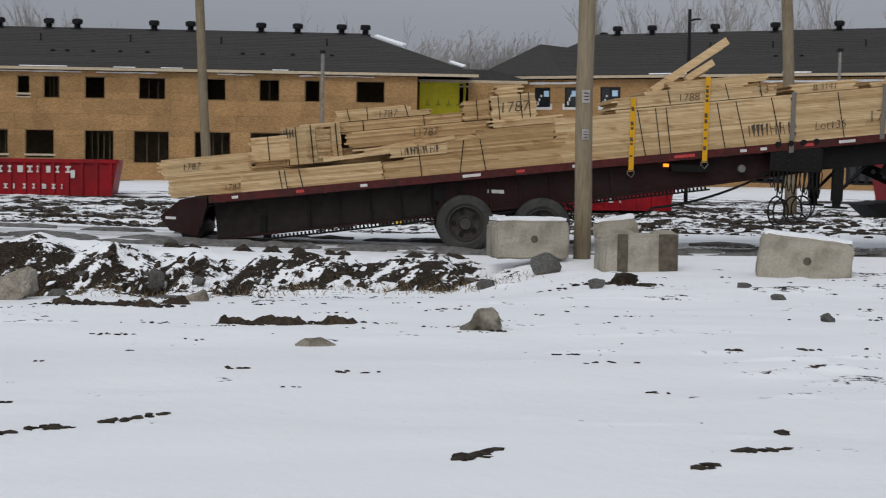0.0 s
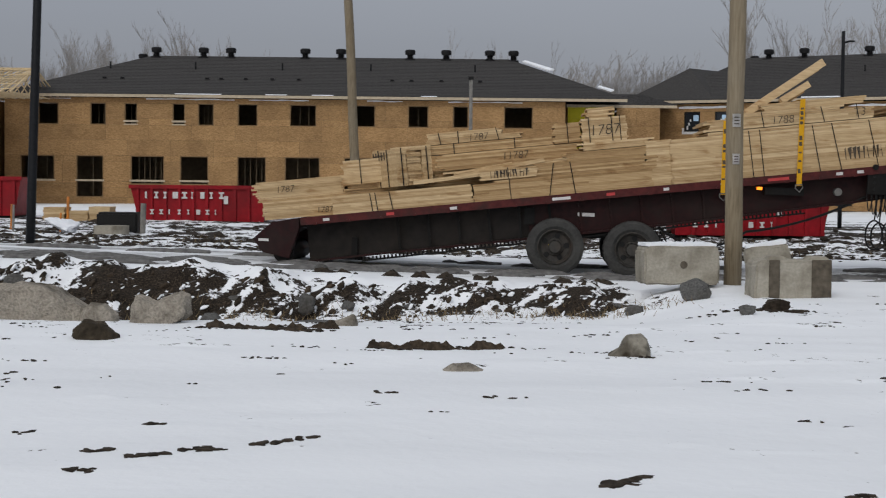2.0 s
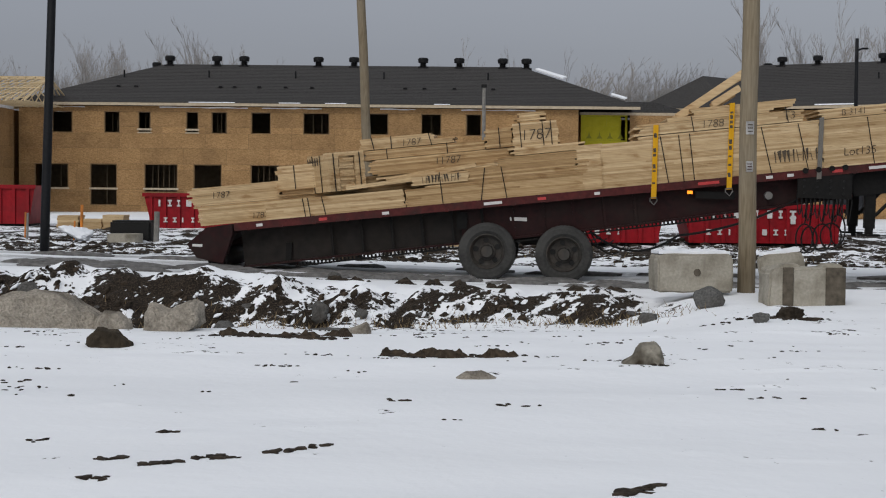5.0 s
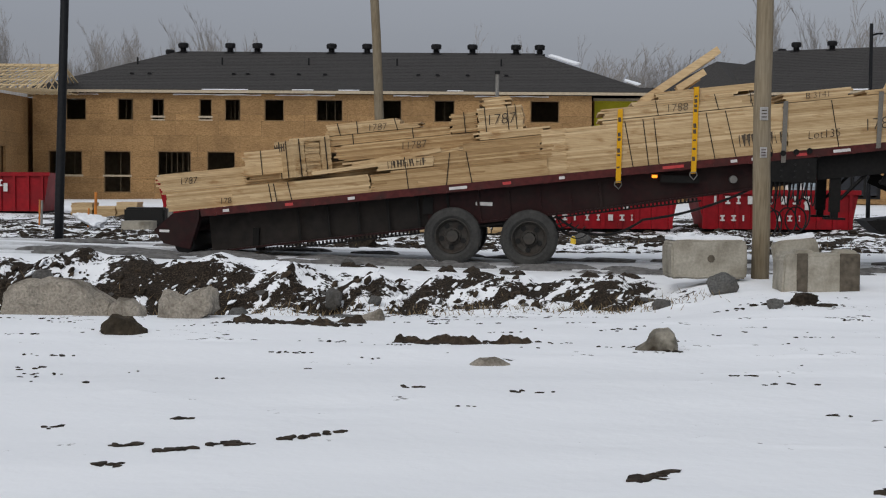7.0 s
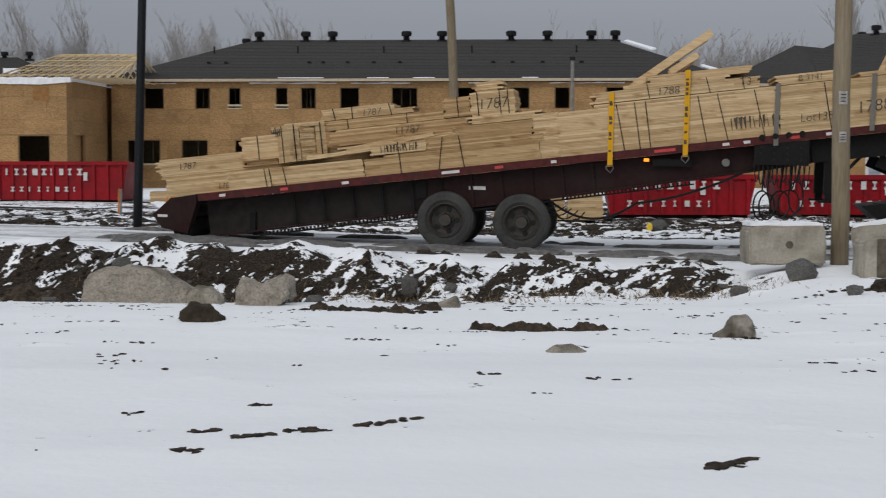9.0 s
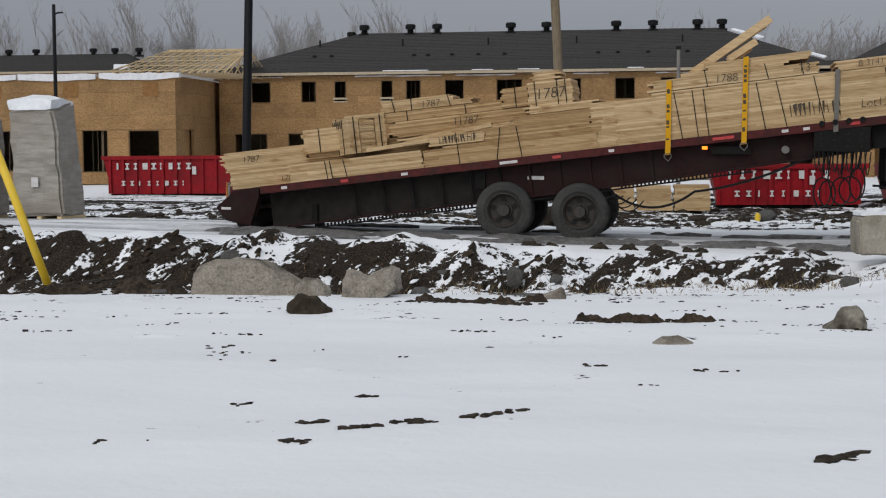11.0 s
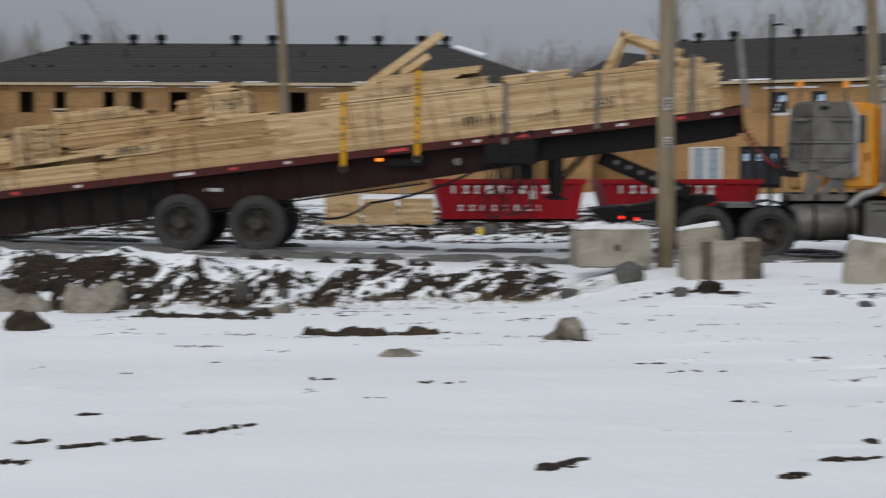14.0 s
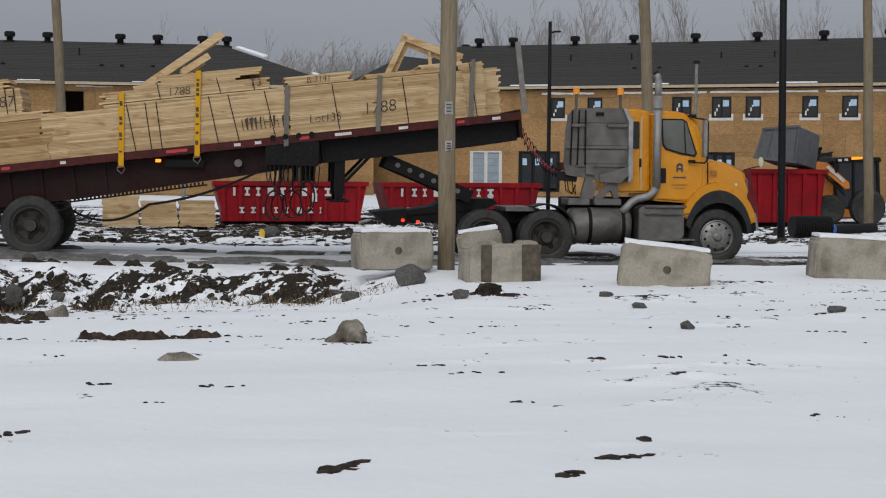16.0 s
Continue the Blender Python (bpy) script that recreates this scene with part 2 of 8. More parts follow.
ROCK_GREY = surface("grey_rock", (0.055, 0.055, 0.053), (0.13, 0.128, 0.122), 0.9, fine=34, coarse=2.5, dirt=(0.07, 0.06, 0.05), dirt_amount=0.6, bump=0.7, dist=0.03)
ROCK_PALE = surface("pale_rubble", (0.23, 0.203, 0.165), (0.41, 0.372, 0.315), 0.95, fine=34, coarse=2.6, dirt=(0.060, 0.049, 0.036), dirt_amount=0.9, bump=1.0, dist=0.05)
SOIL_BROWN = surface("thawing_brown_soil", (0.022, 0.016, 0.011), (0.085, 0.062, 0.042), 0.95, fine=14, coarse=2.0, dirt=(0.014, 0.011, 0.008), dirt_amount=0.6, bump=1.0, dist=0.04)
ROCK_MUDDY = surface("part_muddy_stone", (0.11, 0.10, 0.08), (0.32, 0.295, 0.245), 0.95, fine=14, coarse=4.0, dirt=(0.035, 0.027, 0.018), dirt_amount=1.0, bump=1.0, dist=0.04)
ROCK_BROWN = surface("muddy_stone", (0.028, 0.021, 0.014), (0.105, 0.082, 0.056), 0.95, fine=16, coarse=2.0, dirt=(0.015, 0.012, 0.008), dirt_amount=0.95, bump=1.0, dist=0.05)
SOIL = surface("frozen_soil", (0.010, 0.008, 0.006), (0.056, 0.043, 0.031), 0.95, fine=16, bump=0.9, dist=0.03)
CAB_YELLOW = surface("yellow_truck_paint", (0.56, 0.228, 0.001), (0.63, 0.262, 0.0015), 0.28, fine=3, coarse=1.5, dirt=(0.44, 0.19, 0.006), dirt_amount=0.6, bump=0.03)
TANK_METAL = surface("road_grimed_aluminium", (0.085, 0.080, 0.073), (0.15, 0.143, 0.132), 0.5, 0.3, fine=6, coarse=2.0, dirt=(0.035, 0.029, 0.024), dirt_amount=0.8, bump=0.1)
ALU = surface("dull_aluminium", (0.088, 0.084, 0.078), (0.145, 0.140, 0.131), 0.55, 0.2, fine=5, coarse=2, dirt=(0.042, 0.037, 0.031), dirt_amount=0.6, bump=0.08)
CHROME = surface("exhaust_steel", (0.20, 0.197, 0.19), (0.28, 0.276, 0.268), 0.5, 0.35, fine=6, bump=0.05)
GLASS = glass_mat()
DARK_GLASS = surface("dark_pane", (0.012, 0.014, 0.017), (0.02, 0.023, 0.027), 0.08, fine=2, bump=0)
# the sky's reflection is put into this pane's pale base colour
PALE_PANE = surface("pane_with_painted_reflection", (0.20, 0.25, 0.29), (0.28, 0.33, 0.37), 0.1, fine=2, bump=0)
STICKER = surface("pale_blue_sticker", (0.30, 0.45, 0.62), (0.42, 0.56, 0.70), 0.6, fine=8)
YELLOW_STRAP = surface("yellow_webbing", (0.50, 0.25, 0.006), (0.60, 0.32, 0.012), 0.75, fine=60)
GREY_STRAP = surface("grey_webbing", (0.11, 0.10, 0.09), (0.17, 0.16, 0.14), 0.85, fine=60)
BLACK = surface("black_plastic", (0.006, 0.006, 0.006), (0.013, 0.013, 0.013), 0.55, fine=30)
INK = surface("black_spray_paint", (0.035, 0.028, 0.022), (0.11, 0.085, 0.06), 0.8, fine=30)
ORANGE = surface("orange_machine_paint", (0.55, 0.17, 0.015), (0.65, 0.22, 0.025), 0.45, fine=5, coarse=2, dirt=(0.2, 0.09, 0.03), dirt_amount=0.7)
YELLOW_POST = surface("yellow_marker_tube", (0.68, 0.45, 0.02), (0.75, 0.52, 0.04), 0.5, fine=6)
PLASTIC_WRAP = surface("clouded_stretch_film", (0.21, 0.192, 0.165), (0.31, 0.290, 0.258), 0.35, fine=3, coarse=0.9, dirt=(0.19, 0.16, 0.12), dirt_amount=0.7, bump=0.6, dist=0.03, stretch=(1, 1, 4))
# bark colour lightened to paint the haze over the distant trees
BARK = surface("haze_paled_bark", (0.21, 0.198, 0.188), (0.30, 0.285, 0.272), 0.95, fine=6)
GRASS = surface("dry_grass", (0.15, 0.108, 0.058), (0.24, 0.18, 0.10), 0.95, fine=10)
AMBER = glow("amber_lamp", (1.0, 0.24, 0.008), 1.8)
AMBER_DULL = surface("amber_lens", (0.75, 0.25, 0.02), (0.85, 0.32, 0.03), 0.3, fine=9, bump=0)
RED_LENS = surface("red_reflector", (0.35, 0.02, 0.02), (0.45, 0.03, 0.03), 0.35, fine=9, bump=0)
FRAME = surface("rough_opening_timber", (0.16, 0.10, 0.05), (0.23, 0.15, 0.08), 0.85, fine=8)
# timber tone darkened to paint the indoor shade behind the openings
INTERIOR = surface("shade_darkened_interior", (0.10, 0.075, 0.05), (0.15, 0.115, 0.075), 0.9, fine=4)

# ---------------------------------------------------------------- mesh tools


def part(name, bm, material, parent=None, label="", smooth=False):
    me = bpy.data.meshes.new(name)
    bmesh.ops.recalc_face_normals(bm, faces=bm.faces)
    bm.to_mesh(me)
    bm.free()
    me.materials.append(material)
    if smooth:
        me.polygons.foreach_set("use_smooth", [True] * len(me.polygons))
    ob = new(name, me)
    if parent:
        ob.parent = parent
    if label:
        ob["label"] = label
    return ob


def thing(name, label, category, group="", kind="", at=None):
    ob = new(name)
    ob.empty_display_size = 0.2
    if at:
        ob.matrix_basis = at
    return tagged(ob, label, category, group, kind)


def box(bm, x0, x1, y0, y1, z0, z1, m=None):
    v = [bm.verts.new((x, y, z)) for x in (x0, x1) for y in (y0, y1) for z in (z0, z1)]
    for f in ((0, 1, 3, 2), (4, 6, 7, 5), (0, 4, 5, 1), (2, 3, 7, 6), (0, 2, 6, 4), (1, 5, 7, 3)):
        bm.faces.new([v[i] for i in f])
    if m:
        for w in v:
            w.co = m @ w.co
    return v


def prism(bm, poly, y0, y1):
    """A polygon in x and z, drawn out from y0 to y1."""
    a = [bm.verts.new((x, y0, z)) for x, z in poly]
    b = [bm.verts.new((x, y1, z)) for x, z in poly]
    n = len(poly)
    bm.faces.new(a), bm.faces.new(b[::-1])
    for i in range(n):
        bm.faces.new((a[i], b[i], b[(i + 1) % n], a[(i + 1) % n]))
    return a + b


def tube(bm, p0, p1, r0, r1=None, seg=10, caps=True):
    p0, p1 = Vector(p0), Vector(p1)
    r1 = r0 if r1 is None else r1
    d = (p1 - p0).normalized()
    s = d.orthogonal().normalized()
    t = d.cross(s)
    rings = []
    for p, r in ((p0, r0), (p1, r1)):
        rings.append([bm.verts.new(p + (s * math.cos(a) + t * math.sin(a)) * r) for a in (2 * math.pi * i / seg for i in range(seg))])
    for i in range(seg):
        bm.faces.new((rings[0][i], rings[0][(i + 1) % seg], rings[1][(i + 1) % seg], rings[1][i]))
    if caps:
        bm.faces.new(rings[0][::-1]), bm.faces.new(rings[1])


def path_tube(bm, pts, r, seg=6):
    """One bent tube through the points; r is one radius or one for each point."""
    pts = [Vector(p) for p in pts]
    rad = r if isinstance(r, (list, tuple)) else [r] * len(pts)
    rings, side = [], None
    for i, p in enumerate(pts):
        d = (pts[min(i + 1, len(pts) - 1)] - pts[max(i - 1, 0)]).normalized()
        side = d.orthogonal().normalized() if side is None else (side - d * side.dot(d)).normalized()
        t = d.cross(side)
        rings.append([bm.verts.new(p + (side * math.cos(2 * math.pi * k / seg) + t * math.sin(2 * math.pi * k / seg)) * rad[i]) for k in range(seg)])
    for a, b in zip(rings, rings[1:]):
        for k in range(seg):
            bm.faces.new((a[k], a[(k + 1) % seg], b[(k + 1) % seg], b[k]))
    bm.faces.new(rings[0][::-1]), bm.faces.new(rings[-1])


def lathe(bm, profile, seg, axis="Y", caps=True):
    """Turn a profile of (radius, along) pairs round an axis."""
    rings = []
    for r, h in profile:
        ring = []
        for i in range(seg):
            a = 2 * math.pi * i / seg
            c, s = r * math.cos(a), r * math.sin(a)
            ring.append(bm.verts.new((c, h, s) if axis == "Y" else (c, s, h)))
        rings.append(ring)
    for p, q in zip(rings, rings[1:]):
        for i in range(seg):
            bm.faces.new((p[i], p[(i + 1) % seg], q[(i + 1) % seg], q[i]))
    if caps:
        bm.faces.new(rings[0]), bm.faces.new(rings[-1][::-1])


def bevelled(bm, width, segs=1):
    bmesh.ops.bevel(bm, geom=list(bm.edges), offset=width, segments=segs, affect="EDGES", clamp_overlap=True)


def words(name, text, size, material, parent, m, label=""):
    cu = bpy.data.curves.new(name, "FONT")
    cu.body, cu.size, cu.extrude = text, size, 0.002
    cu.align_x = "CENTER"
    cu.offset, cu.shear = (-size * 0.016, 0.12) if material is INK else (0.0, 0.0)
    tmp = bpy.data.objects.new(name, cu)
    me = bpy.data.meshes.new_from_object(tmp)
    bpy.data.objects.remove(tmp)
    me.materials.clear()
    me.materials.append(material)
    ob = new(name, me)
    ob.parent = parent
    ob.matrix_basis = m
    if label:
        ob["label"] = label
    return ob


def smooth(a, b, x):
    t = np.clip((x - a) / (b - a), 0, 1)
    return t * t * (3 - 2 * t)

# ---------------------------------------------------------------- ground


def lattice(x, y, seed):
    h = np.sin(x * 127.1 + y * 311.7 + seed * 74.7) * 43758.5453
    return h - np.floor(h)


def vnoise(x, y, scale, seed=0):
    x, y = np.asarray(x, float) * scale, np.asarray(y, float) * scale
    xi, yi = np.floor(x), np.floor(y)
    xf, yf = x - xi, y - yi
    u, v = xf * xf * (3 - 2 * xf), yf * yf * (3 - 2 * yf)
    a, b = lattice(xi, yi, seed), lattice(xi + 1, yi, seed)
    c, d = lattice(xi, yi + 1, seed), lattice(xi + 1, yi + 1, seed)
    return (a + (b - a) * u) * (1 - v) + (c + (d - c) * u) * v - 0.5


def road_z(x):
    x = np.asarray(x, float)
    return -ROAD_G * np.where(x < 1.2, x, 1.2 + (1 - np.exp(-np.maximum(x - 1.2, 0) / 1.1)) * 1.1) * np.where(x < -12, 12 / np.maximum(-x, 12), 1)


def soil_amount(x, y):
    """Where the snow is thin: the ditch's bank, the clods and the churned ground past the road."""
    left = 1 - smooth(2.4, 5.2, x)
    bank = smooth(23.5, 24.2, y) * (1 - smooth(25.6, 26.9, y)) * left
    streak = vnoise(x - 0.45 * y, y * 0.45, 2.0, 5) * 0.26 + vnoise(x - 0.6 * y, y * 0.5, 4.5, 6) * 0.50 + vnoise(x - 0.6 * y, y * 0.4, 8.5, 23) * 0.35
    lush = 0.555 + 0.08 * (1 - smooth(-5.0, -2.0, x)) - 0.12 * smooth(25.2, 26.2, y)
    s = bank * (lush + streak)
    rough = smooth(34.5, 37.5, y) * (1 - smooth(60, 75, y))
    s = np.maximum(s, rough * (0.48 + vnoise(x * 0.4, y, 1.0, 7) * 0.55 + vnoise(x * 0.6, y, 4.5, 8) * 0.5))
    field = smooth(5.5, 8, y) * (1 - smooth(23.5, 25, y))
    s = np.maximum(s, field * (0.10 + vnoise(x * 0.35, y, 1.3, 9) * 0.34 + vnoise(x * 0.6, y, 4.0, 10) * 0.44 + 0.10 * smooth(14, 21, y)))
    mound = np.exp(-((x + 7.3) / 1.5) ** 2 - ((y - 21.6) / 0.7) ** 2)
    s = np.maximum(s, mound * 0.75)
    cut = smooth(7.5, 9.0, x) * smooth(26.2, 26.9, y) * (1 - smooth(31.5, 33.5, y))
    return np.maximum(s, cut * (0.60 + vnoise(x * 0.4, y, 2.0, 12) * 0.5))


def ground_z(x, y):
    x, y = np.asarray(x, float), np.asarray(y, float)
    left = 1 - smooth(2.4, 5.2, x)
    rz = road_z(x)
    field = 0.07 + 0.05 * vnoise(x, y, 0.25, 1) + 0.03 * vnoise(x, y, 1.1, 2) * smooth(9, 13, y)
    field = field + 0.02 * vnoise(x * 0.5, y, 2.3, 3) + 0.045 * vnoise(x * 0.25 + y * 0.35, y - x * 0.25, 1.1, 18) * (1 - smooth(17, 21, y))
    ditch = field - (0.46 - 0.10 * smooth(-1.5, 2.0, x)) * smooth(17.5, 24.2, y) * left
    right = field + 0.03 * smooth(22, 25, y)
    near = ditch * left + right * (1 - left)
    lip0, lip1 = 24.1 + 2.3 * (1 - left), 25.8 + 2.9 * (1 - left)
    climb = smooth(0, 1, (y - lip0) / (lip1 - lip0))
    far = 0.05 - 0.17 * (1 - smooth(54, 66, y)) + 0.12 * vnoise(x, y, 0.3, 4) * smooth(36, 40, y)
    lumps = (vnoise(x, y, 1.5, 13) * 0.30 + vnoise(x - 0.4 * y, y * 0.7, 3.6, 14) * 0.24 + vnoise(x, y, 8.0, 19) * 0.07) * (1 - 0.45 * smooth(-1, 2, x)) * smooth(23.6, 24.5, y) * (1 - smooth(25.9, 27.0, y)) * left
    rubble = (np.maximum(vnoise(x, y, 0.8, 15), 0) * 0.22 + vnoise(x, y, 3.5, 16) * 0.10) * smooth(35.5, 38, y) * (1 - smooth(56, 66, y))
    road = rz + 0.04 * left * (1 - smooth(28, 29.6, y)) + (0.13 - 0.11 * smooth(-3.0, 0.0, x)) * left * (1 - smooth(25.9, 28.6, y)) + 0.012 * vnoise(x * 0.3, y, 2.5, 17)
    beyond = road * (1 - smooth(34, 42, y)) + far * smooth(34, 42, y)
    z = near * (1 - climb) + beyond * climb + lumps + rubble
    z = z + 0.16 * np.exp(-((x + 7.3) / 1.3) ** 2 - ((y - 21.7) / 0.7) ** 2)
    z = z + 0.16 * np.exp(-((x + 3.7) / 0.55) ** 2 - ((y - 26.0) / 0.6) ** 2)
    clods = np.maximum(soil_amount(x, y) - 0.30, 0) * 0.22 * (y < 23.5)
    return z + clods


def stretched(lo, hi, steps, far_lo, far_hi):
    core = [lo]
    for stop, step in steps:
        n = max(1, round((stop - core[-1]) / step))
        core += list(np.linspace(core[-1], stop, n + 1)[1:])
    up, down = [], []
    d = steps[-1][1]
    while core[-1] + sum(up) < far_hi:
        d *= 1.45
        up.append(d)
    d = steps[0][1]
    while core[0] - sum(down) > far_lo:
        d *= 1.45
        down.append(d)
    return np.array([core[0] - sum(down[:i + 1]) for i in range(len(down))][::-1] + core + [core[-1] + sum(up[:i + 1]) for i in range(len(up))])


def build_ground():
    xs = stretched(-15, 20, [(20, 0.085)], -2500, 2500)
    ys = stretched(7.5, 70, [(14, 0.05), (29, 0.07), (46, 0.16), (70, 0.5)], -2500, 4000)
    gx, gy = np.meshgrid(xs, ys)
    gz = ground_z(gx, gy)
    nx, ny = len(xs), len(ys)
    co = np.stack([gx, gy, gz], -1).reshape(-1, 3)
    i = (np.arange(ny - 1)[:, None] * nx + np.arange(nx - 1)[None]).reshape(-1)
    quads = np.stack([i, i + 1, i + nx + 1, i + nx], 1)
    me = bpy.data.meshes.new("ground")
    me.vertices.add(len(co))
    me.vertices.foreach_set("co", co.ravel())
    me.loops.add(quads.size)
    me.loops.foreach_set("vertex_index", quads.ravel())
    me.polygons.add(len(quads))
    me.polygons.foreach_set("loop_start", np.arange(len(quads)) * 4)
    me.polygons.foreach_set("use_smooth", np.ones(len(quads), bool))
    me.update()
    soil = me.attributes.new("soil", "FLOAT", "POINT")
    soil.data.foreach_set("value", soil_amount(gx, gy).ravel().astype(np.float32))
    wet = me.attributes.new("wet", "FLOAT", "POINT")
    ry = ROAD_Y - ROAD_K * gx
    band = smooth(-2.6, -1.7, gy - ry) * (1 - smooth(3.6, 5.0, gy - ry))
    ruts = np.clip(0.34 + 0.9 * vnoise(gx * 0.15, gy, 1.7, 20) + 0.5 * vnoise(gx * 0.5, gy, 2.5, 21), 0, 1)
    wet.data.foreach_set("value", (band * ruts).ravel().astype(np.float32))
    me.materials.append(GROUND)
    return tagged(new("ground", me), "snow-covered field with bare soil patches, a ditch and a slushy road", "ground", kind="structure")


build_ground()


def gz(x, y):
    return float(ground_z(x, y))


# ---------------------------------------------------------------- buildings
def sheet_wall(parent, plane, x0, x1, z0, z1, holes, material, thick=0.15, phase=0.0, name="sheathing_panel", side=False):
    """A wall of sheets with real openings. plane: the outer face; holes: (x0, x1, z0, z1). side: the wall runs along y instead."""
    cuts = sorted({z0, z1, *[h[2] for h in holes], *[h[3] for h in holes], *[z0 + 1.22 * k for k in range(1, 8) if z0 + 1.22 * k < z1 - 0.15]})
    for row, (a, b) in enumerate(zip(cuts, cuts[1:])):
        if b - a < 0.02:
            continue
        spans, x = [], x0
        for h in sorted(h for h in holes if h[2] < b - 0.01 and h[3] > a + 0.01):
            if h[0] > x:
                spans.append((x, h[0]))
            x = max(x, h[1])
        if x < x1:
            spans.append((x, x1))
        off = phase + (1.22 if int((a - z0) / 1.22 + 0.01) % 2 else 0)
        for s0, s1 in spans:
            stops = [s0] + [k * 2.44 + off for k in range(-40, 41) if s0 + 0.25 < k * 2.44 + off < s1 - 0.25] + [s1]
            for p, q in zip(stops, stops[1:]):
                bm = bmesh.new()
                lift = random.uniform(0, 0.006)
                if side:
                    box(bm, plane - thick, plane + lift, p + 0.004, q - 0.004, a + 0.004, b - 0.004)
                else:
                    box(bm, p + 0.004, q - 0.004, plane - lift, plane + thick, a + 0.004, b - 0.004)
                part(name, bm, material, parent)


def hip_roof(parent, x0, x1, y0, y1, ze, zr, r0, r1, over=0.45, left_hip=True):
    """A hipped roof of shingle courses over a rectangle; the ridge runs from r0 to r1."""
    ym = (y0 + y1) / 2
    a, b, c, d = (x0 - over, y0 - over, ze), (x1 + over, y0 - over, ze), (x1 + over, y1 + over, ze), (x0 - over, y1 + over, ze)
    e, f = (r0, ym, zr), (r1, ym, zr)
    bm = bmesh.new()
    v = [bm.verts.new(p) for p in (a, b, c, d, e, f)]
    for q in ((0, 1, 5, 4), (1, 2, 5), (2, 3, 4, 5), (3, 0, 4), (0, 3, 2, 1)):
        bm.faces.new([v[i] for i in q])
    roof = part("roof", bm, SHINGLE, parent, "dark grey asphalt shingle roof")
    n = 26
    for k in range(n):
        t0, t1 = k / n, (k + 1.12) / n
        P = lambda t, s: Vector(a).lerp(Vector(e), t) if s == 0 else Vector(b).lerp(Vector(f), t)
        up = Vector((0, -0.3, 0.95)) * 0.011
        bm = bmesh.new()
        q = [P(t0, 0) + up * 1.6, P(t0, 1) + up * 1.6, P(min(t1, 1), 1) + up * 0.5, P(min(t1, 1), 0) + up * 0.5]
        lo = [p - up * 1.3 for p in q]
        vv = [bm.verts.new(p) for p in q + lo]
        for face in ((0, 1, 2, 3), (4, 7, 6, 5), (0, 4, 5, 1), (1, 5, 6, 2), (2, 6, 7, 3), (3, 7, 4, 0)):
            bm.faces.new([vv[i] for i in face])
        part("shingle_course", bm, SHINGLE, roof)
    bm = bmesh.new()
    box(bm, x0 - over, x1 + over, y0 - over - 0.03, y0 - over + 0.01, ze - 0.17, ze - 0.01)
    part("fascia", bm, FASCIA, parent, "pale bare timber fascia")
    bm = bmesh.new()
    box(bm, x0 - over, x1 + over, y0 - over + 0.015, y0 - 0.01, ze - 0.06, ze - 0.02)
    part("soffit", bm, FASCIA, parent)
    return roof


def roof_vent(parent, x, y, z, s=1.0):
    bm = bmesh.new()
    lathe(bm, [(0.17 * s, 0), (0.17 * s, 0.28 * s), (0.30 * s, 0.30 * s), (0.32 * s, 0.52 * s), (0.25 * s, 0.60 * s)], 12, "Z")
    box(bm, -0.3 * s, 0.3 * s, -0.3 * s, 0.3 * s, -0.12, 0.02)
    for k in range(3):
        lathe(bm, [(0.2 * s, 0.08 * s + k * 0.07 * s), (0.235 * s, 0.10 * s + k * 0.07 * s)], 12, "Z")
    ob = part("roof_vent", bm, VENT, parent, "black metal roof ventilator", smooth=False)
    ob.location = (x, y, z)


def small_pipe(parent, x, y, z, h=0.35, r=0.05):
    bm = bmesh.new()
    tube(bm, (x, y, z - 0.15), (x, y, z + h), r, r, 8)
    part("vent_pipe", bm, VENT, parent)


def low_vent(parent, x, y, z):
    bm = bmesh.new()
    prism(bm, [(-0.13, 0), (0.13, 0), (0.09, 0.09), (-0.09, 0.09)], -0.15, 0.15)
    ob = part("bath_vent", bm, VENT, parent)
    ob.location = (x, y, z)


def open_window(parent, x0, x1, z0, z1, y, bars=0, sill=False, rail=None):
    """A rough opening: stud frame, now and then bracing inside."""
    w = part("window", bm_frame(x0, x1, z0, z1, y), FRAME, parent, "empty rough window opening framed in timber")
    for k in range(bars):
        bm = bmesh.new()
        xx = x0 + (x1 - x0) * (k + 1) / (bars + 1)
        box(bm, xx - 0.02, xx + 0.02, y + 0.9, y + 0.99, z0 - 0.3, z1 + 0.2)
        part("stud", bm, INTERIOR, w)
    if rail:
        bm = bmesh.new()
        box(bm, x0 - 0.05, x1 + 0.05, y - 0.045, y - 0.006, rail, rail + 0.11)
        part("guard_board", bm, FASCIA, w, "pale timber guard board")
    if sill:
        bm = bmesh.new()
        box(bm, x0 - 0.04, x1 + 0.04, y - 0.03, y + 0.1, z0, z0 + 0.07)
        part("sill", bm, FASCIA, w)


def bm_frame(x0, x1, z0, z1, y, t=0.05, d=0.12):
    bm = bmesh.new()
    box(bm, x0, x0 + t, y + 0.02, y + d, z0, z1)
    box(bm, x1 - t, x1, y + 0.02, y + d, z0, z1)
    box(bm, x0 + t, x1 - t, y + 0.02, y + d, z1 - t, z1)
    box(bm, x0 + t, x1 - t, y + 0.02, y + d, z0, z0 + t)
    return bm


